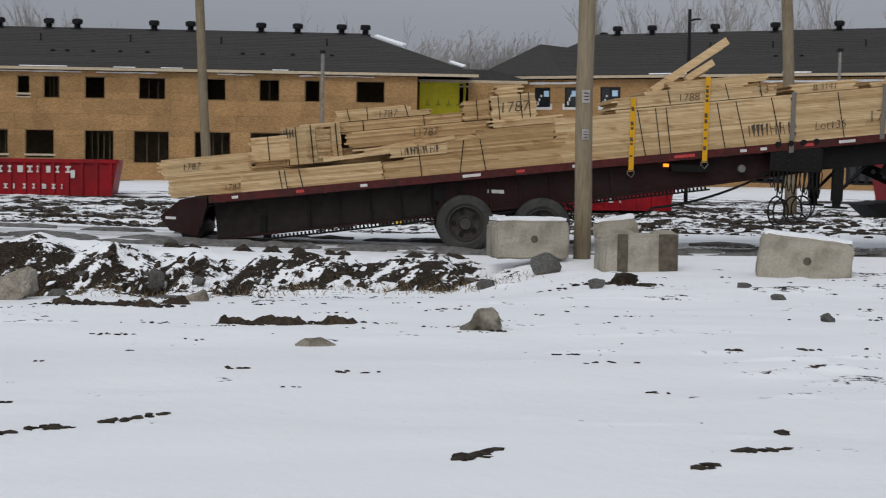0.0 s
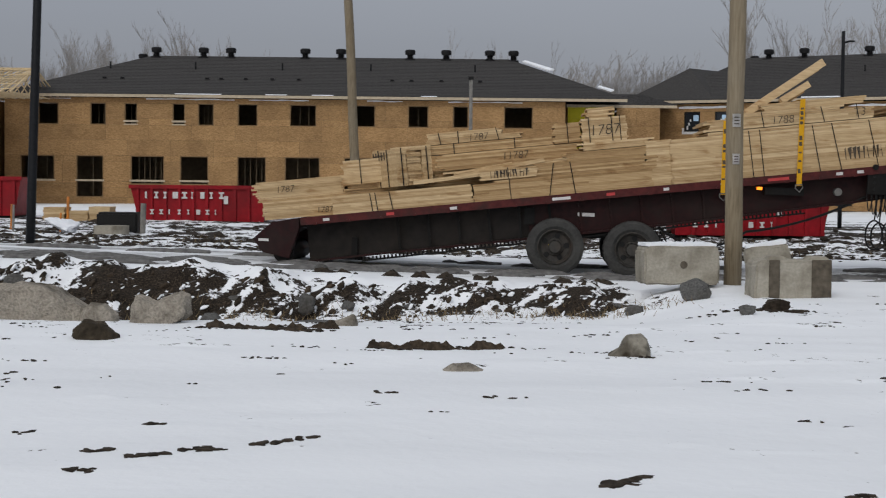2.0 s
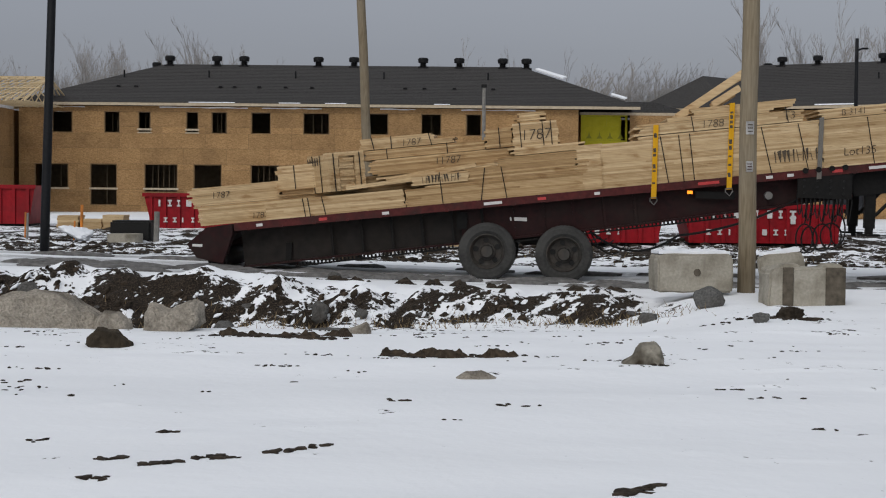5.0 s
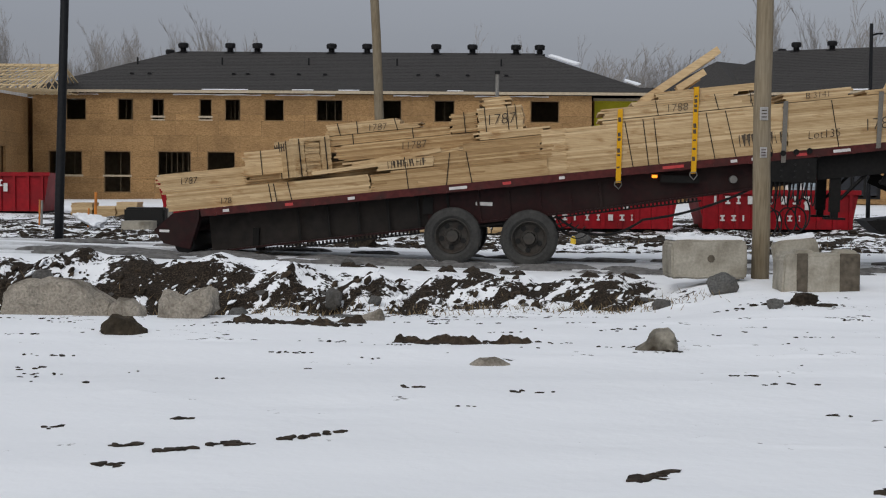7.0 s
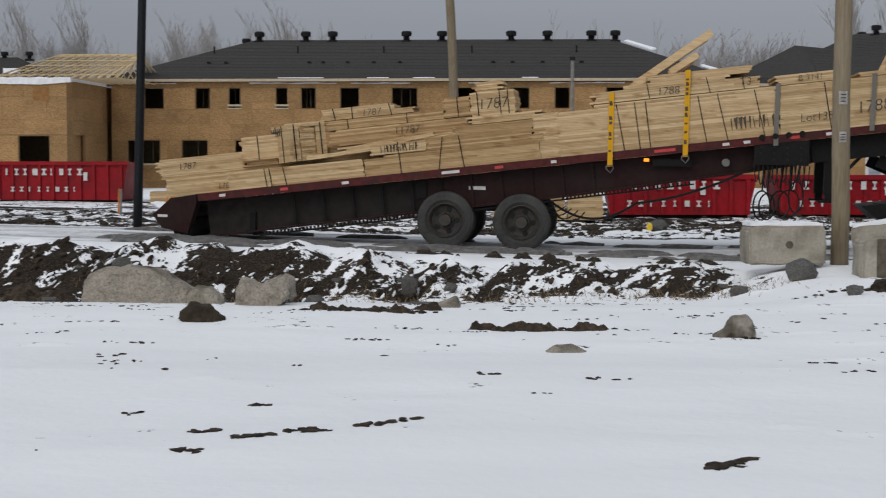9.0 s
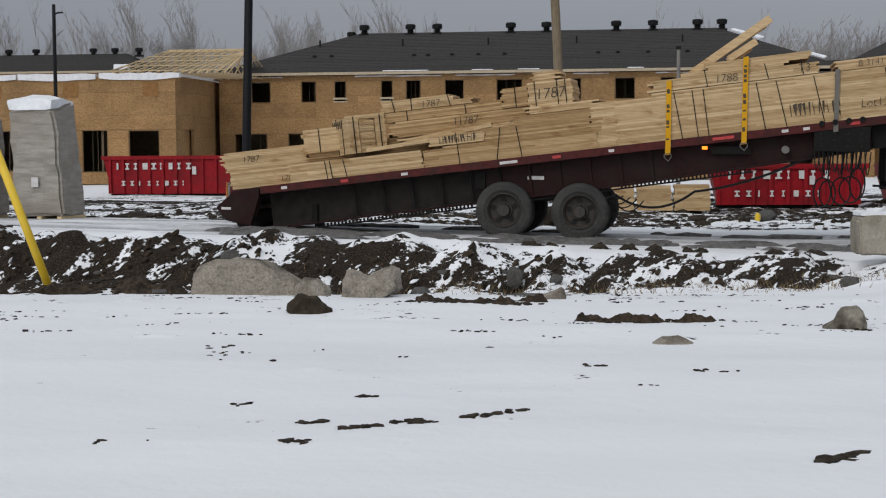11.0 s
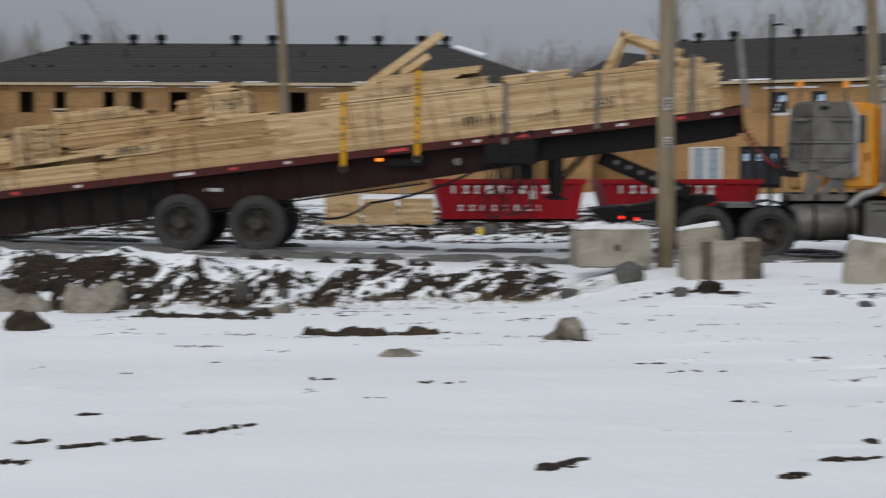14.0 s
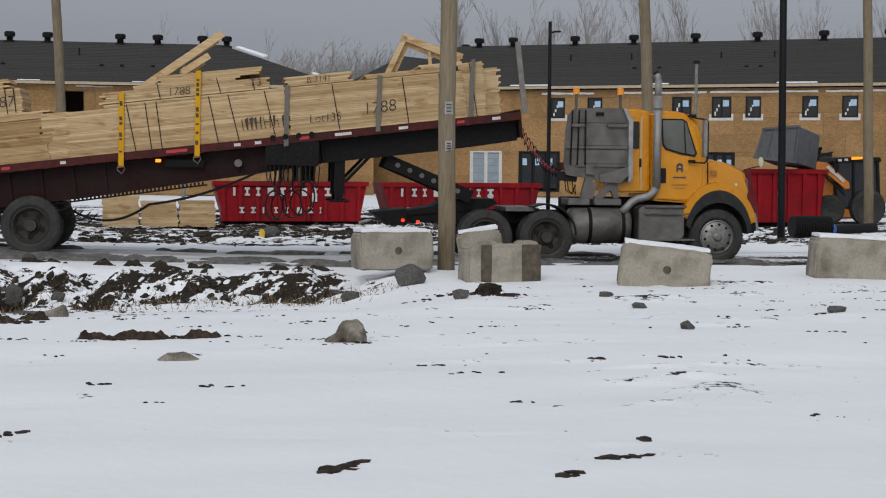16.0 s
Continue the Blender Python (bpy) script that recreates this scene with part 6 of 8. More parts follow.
    for k in range(4):
        bm = bmesh.new()
        path_tube(bm, [(11.91 + 0.06 * k, 0.42 + 0.05 * k, 1.63), (11.93 + 0.05 * k, 0.40, 1.44), (12.04 + 0.03 * k, 0.42, 1.37), (12.14, 0.45 + 0.04 * k, 1.55)], 0.013, 5)
        part("hose_loop", bm, YELLOW_STRAP if k == 2 else BLACK, t)
    for x in (12.12, 13.02):
        bm = bmesh.new()
        tube(bm, (x, 0.42, 3.04), (x, 0.42, 3.36), 0.028, 0.028, 8)
        b = part("beacon_post", bm, ALU, t)
        bm = bmesh.new()
        lathe(bm, [(0.065, 0.0), (0.068, 0.03), (0.066, 0.12), (0.05, 0.135)], 14, "Z")
        o = part("beacon_lamp", bm, AMBER_DULL, b, "orange beacon lamp")
        o.location = (x, 0.42, 3.36)
    # tank and step box
    bm = bmesh.new()
    lathe(bm, [(0.0, 11.95), (0.27, 11.96), (0.345, 12.01), (0.365, 12.07), (0.365, 13.13), (0.345, 13.19), (0.27, 13.23), (0.0, 13.24)], 28, caps=False)
    for v in bm.verts:
        v.co = Vector((v.co.y, 0.42 + v.co.x, v.co.z + 0.745))
    bmesh.ops.remove_doubles(bm, verts=bm.verts, dist=0.001)
    tank = part("fuel_tank", bm, TANK_METAL, t, "dirty aluminium fuel tank", smooth=True)
    for x in (12.34, 13.01):
        bm = bmesh.new()
        tube(bm, (x, 0.42, 0.745), (x + 0.07, 0.42, 0.745), 0.376, 0.376, 28)
        part("tank_strap", bm, DARK_STEEL, tank)
    bm = bmesh.new()
    prism(bm, [(13.36, 1.09), (13.47, 1.16), (14.29, 1.16), (14.29, 0.54), (14.18, 0.45), (13.36, 0.47)], 0.10, 0.60)
    bevelled(bm, 0.02, 2)
    stp = part("step_box", bm, surface("step_aluminium", (0.11, 0.108, 0.102), (0.165, 0.162, 0.154), 0.5, 0.2, fine=6, coarse=2.5, dirt=(0.075, 0.066, 0.055), dirt_amount=0.8, bump=0.1), t, "dirty aluminium step box")
    for x0, x1, yy in ((13.47, 14.41, 384), (13.44, 14.50, 430), (13.47, 14.33, 372)):
        bm = bmesh.new()
        box(bm, x0, x1, 0.045, 0.30, 0.49 + (426 - yy) / 88, 0.535 + (426 - yy) / 88)
        bevelled(bm, 0.01)
        part("step_tread", bm, ALU, stp)
    bm = bmesh.new()
    box(bm, 14.34, 14.50, 0.40, 1.0, 0.50, 1.2)
    part("battery_box", bm, BLACK, t)
    return t


tractor()


# ---------------------------------------------------------------- roadside concrete, poles and posts
def concrete_block(x0, x1, y, z0, h, turn, tilt, depth=0.62, stains=(), lift=True, snow=True, label="cast concrete barrier block with a snowy top"):
    b = thing("concrete_block", label, "concrete block", "concrete blocks by the road", at=Matrix.Translation(((x0 + x1) / 2, y, z0)) @ Euler((0, radians(tilt), radians(turn))).to_matrix().to_4x4())
    w = (x1 - x0) / 2
    bm = bmesh.new()
    c = 0.07
    outline = [(-w + 0.02, 0), (-w, 0.06), (-w, h - c), (-w + c, h), (w - c, h), (w, h - c), (w, 0.06), (w - 0.02, 0)]
    prism(bm, outline, 0, depth)
    bevelled(bm, 0.03, 2)
    bmesh.ops.subdivide_edges(bm, edges=list(bm.edges), cuts=5, use_grid_fill=True)
    for v in bm.verts:
        v.co += Vector(noise.noise_vector(v.co * 4 + Vector((x0, 0, 0)))) * 0.022 + Vector(noise.noise_vector(v.co * 11)) * 0.008
    part("body", bm, CONCRETE, b)
    if lift:
        bm = bmesh.new()
        tube(bm, (0.02, -0.012, h * 0.52), (0.02, 0.03, h * 0.52), 0.06, 0.05, 12)
        part("lifting_recess", bm, CONCRETE_DARK, b)
    for a, c in stains:
        bm = bmesh.new()
        box(bm, a, c, -0.018, 0.02, 0.01, h + 0.01)
        bevelled(bm, 0.01)
        part("stain_band", bm, CONCRETE_DARK, b, "damp stained band")
    for a, c in stains:
        bm = bmesh.new()
        prism(bm, [(a - 0.02, h - 0.02), (a + 0.03, h + 0.055), (a + 0.27, h + 0.055), (a + 0.32, h - 0.02)], 0.12, depth - 0.12)
        bevelled(bm, 0.02, 2)
        part("stacking_lug", bm, CONCRETE, b, "cast stacking lug")
    if snow:
        bm = bmesh.new()
        box(bm, -w + 0.04, w - 0.05, 0.05, depth - 0.03, h - 0.005, h + 0.045)
        bmesh.ops.subdivide_edges(bm, edges=list(bm.edges), cuts=5, use_grid_fill=True)
        for v in bm.verts:
            v.co += Vector(noise.noise_vector(v.co * 5)) * 0.02
        part("snow_cap", bm, SNOW, b)
    return b


concrete_block(3.42, 4.66, 25.0, 0.14, 0.61, 6, 0)
concrete_block(4.83, 5.98, 23.25, -0.03, 0.66, 3, 0, stains=((-0.37, -0.21), (0.27, 0.568)), lift=False, snow=False, label="cast concrete barrier block with dark stained bands")
concrete_block(5.0, 5.7, 24.4, 0.08, 0.72, -8, -8, depth=0.5, lift=False, label="broken concrete block end behind another block")
concrete_block(6.88, 8.22, 22.2, -0.03, 0.68, -16, 6)
concrete_block(10.46, 12.98, 23.2, -0.03, 0.72, -12, 3.0, depth=0.7, lift=False, label="long cast concrete barrier with a snowy top")


def round_post(name, label, x, y, z0, z1, r0, r1, material, lean_x=0.0, seg=14, tags=()):
    p = thing(name, label, "pole", at=Matrix.Translation((x, y, z0)))
    bm = bmesh.new()
    n = 10
    path_tube(bm, [(lean_x * k / n + (0.012 * math.sin(k * 1.7) if material is POLE_WOOD else 0), 0, (z1 - z0) * k / n - (0.2 if k == 0 else 0)) for k in range(n + 1)], [r0 + (r1 - r0) * k / n for k in range(n + 1)], seg)
    part("shaft", bm, material, p, smooth=True)
    for h, w, hh, mat, lab in tags:
        bm = bmesh.new()
        for i in range(4):
            a0, a1 = -1.57 - w / r0 / 2 + w / r0 * i / 4, -1.57 - w / r0 / 2 + w / r0 * (i + 1) / 4
            rr = r0 + 0.006
            q = [Vector((rr * math.cos(a), rr * math.sin(a), z)) for a, z in ((a0, h), (a1, h), (a1, h + hh), (a0, h + hh))]
            v = [bm.verts.new(c) for c in q]
            bm.faces.new(v)
        bmesh.ops.solidify(bm, geom=list(bm.faces), thickness=0.004)
        tg = part("notice", bm, mat, p, lab)
        bm = bmesh.new()
        for i in range(3):
            box(bm, -w * 0.32, w * 0.32, -r0 - 0.012, -r0 - 0.009, h + hh * (0.2 + 0.25 * i), h + hh * (0.28 + 0.25 * i))
        part("print_bar", bm, RAIL_RED if hh < 0.2 else INK, tg)
    return p


round_post("utility_pole", "weathered wooden utility pole with small notices", 4.95, 25.6, 0.0, 9.5, 0.145, 0.125, POLE_WOOD, 0.02, tags=((2.66, 0.13, 0.21, WHITE, "white printed notice"), (2.06, 0.11, 0.17, WHITE, "white notice with a red sign")))
round_post("utility_pole", "slender leaning wooden utility pole behind the trailer", -2.45, 55, 0.05, 13.0, 0.17, 0.14, POLE_WOOD, -0.6)
round_post("utility_pole", "wooden utility pole behind the truck", 16.55, 50, 0.0, 12, 0.20, 0.17, POLE_WOOD, -0.55)
round_post("utility_pole", "wooden utility pole beside the digger", 23.3, 48, -0.05, 12, 0.16, 0.14, POLE_WOOD, -0.35)
round_post("street_lamp", "black steel street lamp column", -8.78, 35, 0.1, 9, 0.105, 0.085, BLACK_POST, 0.28)
round_post("street_lamp", "black steel street lamp column beside the containers", 16.90, 40, -0.1, 9.5, 0.105, 0.09, BLACK_POST, -0.10)


def thin_lamp(x, y, z1, r, label):
    p = round_post("street_lamp", label, x, y, 0.05, z1, r, r * 0.8, BLACK_POST, 0.0, 10)
    bm = bmesh.new()
    path_tube(bm, [(0, 0, z1 - 0.5), (0.25, 0, z1 - 0.42)], 0.04, 6)
    box(bm, 0.2, 0.42, -0.08, 0.08, z1 - 0.46, z1 - 0.40)
    part("lamp_head", bm, BLACK_POST, p)


thin_lamp(15.65, 60, 7.45, 0.085, "thin black lamp post before the far block")
thin_lamp(-26.33, 70, 8.55, 0.10, "thin black lamp post by the far shell")
for x, h in ((1.85, 6.2), (25.26, 6.75)):
    p = round_post("timber_post", "grey timber service post before the block", x, 70, 0.0, h, 0.09, 0.075, GREY_POST, 0.0, 8)
    bm = bmesh.new()
    box(bm, -0.12, 0.12, -0.1, 0.1, h - 0.12, h + 0.02)
    part("post_cap", bm, BLACK, p)


# ---------------------------------------------------------------- red roll-off containers
def container(x0, x1, y, z0, h, slope=0.25, letters=9, digits=8, group="red roll-off containers", label="red ribbed roll-off waste container with white markings"):
    c = thing("waste_container", label, "container", group)
    d = 2.3
    bm = bmesh.new()
    a = [(x0, z0 + h), (x1, z0 + h), (x1 - slope, z0 + 0.12), (x0 + slope * 1.4, z0 + 0.12)]
    prism(bm, a, y, y + 0.06)
    prism(bm, a, y + d - 0.06, y + d)
    prism(bm, [(x0, z0 + h), (x0 + 0.06, z0 + h), (x0 + slope * 1.4 + 0.06, z0 + 0.12), (x0 + slope * 1.4, z0 + 0.12)], y + 0.06, y + d - 0.06)
    prism(bm, [(x1 - 0.06, z0 + h), (x1, z0 + h), (x1 - slope, z0 + 0.12), (x1 - slope - 0.06, z0 + 0.12)], y + 0.06, y + d - 0.06)
    prism(bm, [(x0 + slope * 1.4, z0 + 0.12), (x1 - slope, z0 + 0.12), (x1 - slope, z0 + 0.2), (x0 + slope * 1.4, z0 + 0.2)], y + 0.06, y + d - 0.06)
    body = part("body", bm, BIN_RED, c)
    n = max(4, round((x1 - x0) / 0.62))
    for k in range(n + 1):
        x = x0 + slope * 1.2 + (x1 - x0 - slope * 2.3) * k / n
        bm = bmesh.new()
        box(bm, x - 0.06, x + 0.06, y - 0.09, y - 0.001, z0 + 0.13, z0 + h - 0.13)
        part("rib", bm, BIN_RED, body)
    bm = bmesh.new()
    box(bm, x0 - 0.04, x1 + 0.04, y - 0.1, y + 0.05, z0 + h - 0.12, z0 + h + 0.03)
    part("top_rail", bm, BIN_RED, body)
    bm = bmesh.new()
    box(bm, x0 + slope, x1 - slope, y + 0.2, y + d - 0.2, z0 - 0.03, z0 + 0.115)
    part("skid", bm, DARK_STEEL, c)
    r = random.Random(round(x0 * 7))
    pitch = min(0.36, (x1 - x0 - 1.0) / max(letters, 1))
    for row, (m, zz, s) in enumerate(((letters, z0 + h * 0.68, 0.26), (digits, z0 + h * 0.28, 0.19))):
        for k in range(m):
            x = x0 + slope * (1.6 + 0.8 * row) + 0.2 + k * pitch
            if x > x1 - slope - 0.3:
                break
            bm = bmesh.new()
            w = s * (0.28, 0.8, 0.62, 0.8, 0.5)[(k * 2 + row) % 5]
            if (k + row) % 3:
                box(bm, x, x + w, y - 0.101, y - 0.093, zz + s * 0.75, zz + s)
                box(bm, x, x + w, y - 0.101, y - 0.093, zz, zz + s * 0.25)
                box(bm, x + w * 0.3, x + w * 0.7, y - 0.1005, y - 0.0935, zz + s * 0.25, zz + s * 0.75)
            else:
                box(bm, x, x + w, y - 0.101, y - 0.093, zz, zz + s)
            part("marking_bar", bm, WHITE, body)
    bm = bmesh.new()
    box(bm, x1 - slope - 1.52, x1 - slope - 1.36, y - 0.1, y - 0.092, z0 + h * 0.55, z0 + h * 0.75)
    part("white_placard", bm, WHITE, body)
    return c


container(-21.4, -15.9, 62, 0.0, 1.62)
container(-11.65, -6.2, 62, -0.2, 1.55)
container(2.25, 7.1, 50, -0.10, 1.36)
container(7.74, 13.02, 51, -0.12, 1.36)
container(20.0, 22.7, 50, -0.1, 1.88, letters=0, digits=0, label="red waste container being loaded by a digger")


def rock(name, x, y, sx, sy, sz, material, label, seed, sink=0.25, group="stones on the field", rough=0.4, capped=False):
    """An angular broken stone: the hull of random points, its edges worn and its faces roughened."""
    r = random.Random(seed * 13 + 1)
    z = gz(x, y) + sz * (1 - sink * 2)
    t = thing(name, label, "stone", group)
    bm = bmesh.new()
    for _ in range(17):
        d = Vector((r.gauss(0, 1), r.gauss(0, 1), r.gauss(0, 1))).normalized()
        d = Vector([max(-0.85, min(0.85, c * 1.05)) * 1.12 for c in d]) * r.uniform(0.82, 1.0)
        bm.verts.new(d)
    h = bmesh.ops.convex_hull(bm, input=list(bm.verts))
    bmesh.ops.delete(bm, geom=[v for v in bm.verts if not v.link_faces], context="VERTS")
    bmesh.ops.bevel(bm, geom=list(bm.edges), offset=0.07, segments=1, affect="EDGES", clamp_overlap=True)
    bmesh.ops.triangulate(bm, faces=list(bm.faces))
    bmesh.ops.subdivide_edges(bm, edges=[e for e in bm.edges if e.calc_length() > 0.25], cuts=3, use_grid_fill=True)
    off = Vector((seed * 3.1, seed * 1.7, seed * 0.9))
    m = Matrix.Translation((x, y, z)) @ Matrix.Diagonal((sx, sy, sz, 1))
    for v in bm.verts:
        n = noise.noise(v.co * 2.2 + off) * 0.10 + noise.noise(v.co * 6 + off) * 0.05
        v.co = m @ (v.co * (1 + n * (2.0 if material in (SNOW, SOIL) else 1.0)))
    part("body", bm, material, t)


# ---------------------------------------------------------------- stones, clods and grass
def chunk(name, x, y, tops, foot, depth, material, label, seed, turn=0.0, rough=0.03):
    """A broken lump: its outline's top and foot follow short profiles along its length; faces are pitted."""
    t = thing(name, label, "stone", "stones on the field")
    us, hs = [p[0] for p in tops], [p[1] for p in tops]
    fu, fh = [p[0] for p in foot], [p[1] for p in foot]
    bm = bmesh.new()
    bmesh.ops.create_cube(bm, size=2.0)
    bmesh.ops.subdivide_edges(bm, edges=list(bm.edges), cuts=15, use_grid_fill=True)
    m = Matrix.Translation((x, y, gz(x, y) - 0.05)) @ Euler((0, 0, radians(turn))).to_matrix().to_4x4()
    mid, half = (us[0] + us[-1]) / 2, (us[-1] - us[0]) / 2
    off = Vector((seed * 2.3, seed * 1.1, seed * 0.7))
    for v in bm.verts:
        c = v.co.copy()
        k = max(abs(c.x), abs(c.y)) / max(math.hypot(c.x, c.y), 0.01)
        k = 0.30 * k + 0.70
        u = mid + half * c.x * k
        hi, lo = float(np.interp(u, us, hs)), float(np.interp(u, fu, fh))
        f = (c.z + 1) / 2
        w = depth * (1 - 0.30 * f * f) * (0.75 + 0.25 * min(1, (1 - abs(c.x)) * 4))
        p = Vector((u, w * c.y * k - 0.10 * f * depth, lo + (hi - lo) * f * (1 - 0.12 * abs(c.y))))
        p += Vector(noise.noise_vector(p * 4.5 + off)) * rough + Vector(noise.noise_vector(p * 12 + off)) * rough * 0.55
        v.co = m @ p
    part("body", bm, material, t)


chunk("concrete_slab", -4.95, 20.1, ((-0.8, 0.30), (-0.72, 0.44), (-0.3, 0.54), (0.1, 0.54), (0.28, 0.46), (0.45, 0.33), (0.8, 0.20)), ((-0.8, 0.05), (0.8, -0.02)), 0.34, ROCK_PALE, "broken slab of pale concrete rubble", 1, 4, 0.055)
chunk("concrete_slab", -4.12, 19.9, ((-0.22, 0.16), (-0.1, 0.30), (0.1, 0.27), (0.22, 0.14)), ((-0.2, 0), (0.2, 0)), 0.2, ROCK_PALE, "broken lump of pale concrete rubble", 14)
chunk("concrete_slab", -3.18, 18.9, ((-0.36, 0.22), (-0.32, 0.35), (-0.2, 0.36), (0.0, 0.33), (0.15, 0.38), (0.28, 0.45), (0.36, 0.38)), ((-0.36, 0.0), (0.1, 0.02), (0.36, 0.16)), 0.25, ROCK_PALE, "broken block of pale concrete rubble", 2, -5, 0.045)
chunk("boulder", -3.52, 16.8, ((-0.22, 0.14), (-0.12, 0.24), (0.05, 0.23), (0.22, 0.10)), ((-0.22, 0.02), (0.22, 0.0)), 0.16, ROCK_BROWN, "dark muddy stone with frozen soil on it", 3, 0, 0.05)
chunk("boulder", 1.98, 15.35, ((-0.21, 0.06), (-0.10, 0.14), (-0.03, 0.25), (0.10, 0.27), (0.18, 0.22), (0.21, 0.10)), ((-0.21, 0.0), (0.21, 0.0)), 0.15, ROCK_MUDDY, "rough grey-brown stone in the snow", 5, 0, 0.03)
chunk("stone", 0.32, 14.3, ((-0.17, 0.06), (-0.08, 0.12), (0.06, 0.125), (0.19, 0.065)), ((-0.2, 0.0), (0.2, 0.0)), 0.11, ROCK_PALE, "flat pale stone in the snow", 6, 0, 0.012)
chunk("stone", -1.02, 18.9, ((-0.26, 0.07), (-0.05, 0.13), (0.16, 0.19), (0.2, 0.08)), ((-0.26, 0.0), (0.26, 0.0)), 0.14, ROCK_PALE, "wedge-shaped grey stone in the snow", 7, 0, 0.015)
rock("boulder", 4.0, 23.6, 0.27, 0.22, 0.21, ROCK_GREY, "grey boulder in the snow", 4, 0.2)
rock("stone", 3.05, 23.2, 0.16, 0.12, 0.11, ROCK_GREY, "small grey stone in the snow", 7)
rock("stone", 4.22, 20.7, 0.13, 0.11, 0.10, ROCK_GREY, "small grey stone in the snow", 8)
rock("stone", 4.72, 21.2, 0.20, 0.15, 0.11, SOIL, "clump of dark soil and stones", 9)
rock("stone", 5.83, 16.3, 0.10, 0.08, 0.07, ROCK_GREY, "small pointed stone in the snow", 10)
rock("stone", 8.25, 17.8, 0.13, 0.1, 0.055, ROCK_GREY, "small grey stone in the snow", 11)
rock("stone", 6.12, 18.9, 0.11, 0.09, 0.05, ROCK_GREY, "small grey stone in the snow", 12)
rock("stone", 6.2, 20.6, 0.12, 0.08, 0.05, ROCK_GREY, "small grey stone in the snow", 13)
rock("boulder", -1.88, 24.7, 0.17, 0.16, 0.22, ROCK_GREY, "grey boulder in the ditch bank", 16, 0.1)
rock("boulder", -1.22, 24.5, 0.12, 0.12, 0.12, ROCK_GREY, "round stone in the ditch bank", 17, 0.1)
rock("boulder", -6.5, 24.9, 0.2, 0.15, 0.14, ROCK_GREY, "stone in the ditch bank", 18, 0.1)
rock("slab", -1.6, 22.2, 0.55, 0.25, 0.06, ROCK_GREY, "flat dark slab by the ditch", 19)
rock("boulder", -1.9, 28.3, 0.14, 0.12, 0.09, ROCK_GREY, "stone on the road's edge", 20, 0.15)
rock("boulder", -2.9, 21.2, 0.14, 0.12, 0.1, ROCK_GREY, "small grey stone by the rubble", 21)
rock("stone", -5.8, 20.8, 0.16, 0.12, 0.07, ROCK_PALE, "pale stone by the rubble", 22)
rock("stone", -6.4, 20.7, 0.12, 0.1, 0.06, ROCK_GREY, "small stone by the rubble", 23)
rock("snow_heap", 6.0, 41.0, 0.30, 0.3, 0.24, SNOW, "heap of ploughed snow past the road", 24, 0.2, "snow heaps")
rock("snow_heap", -11.6, 50.0, 0.6, 0.5, 0.3, SNOW, "heap of snow by the containers", 25, 0.2, "snow heaps")
rock("pipe_stone", 3.4, 42, 0.3, 0.3, 0.2, ROCK_GREY, "grey stone past the road", 26, 0.1)
rock("pipe_stone", -2.3, 37.5, 0.45, 0.35, 0.28, SOIL, "dark mound of soil past the road", 27, 0.2)


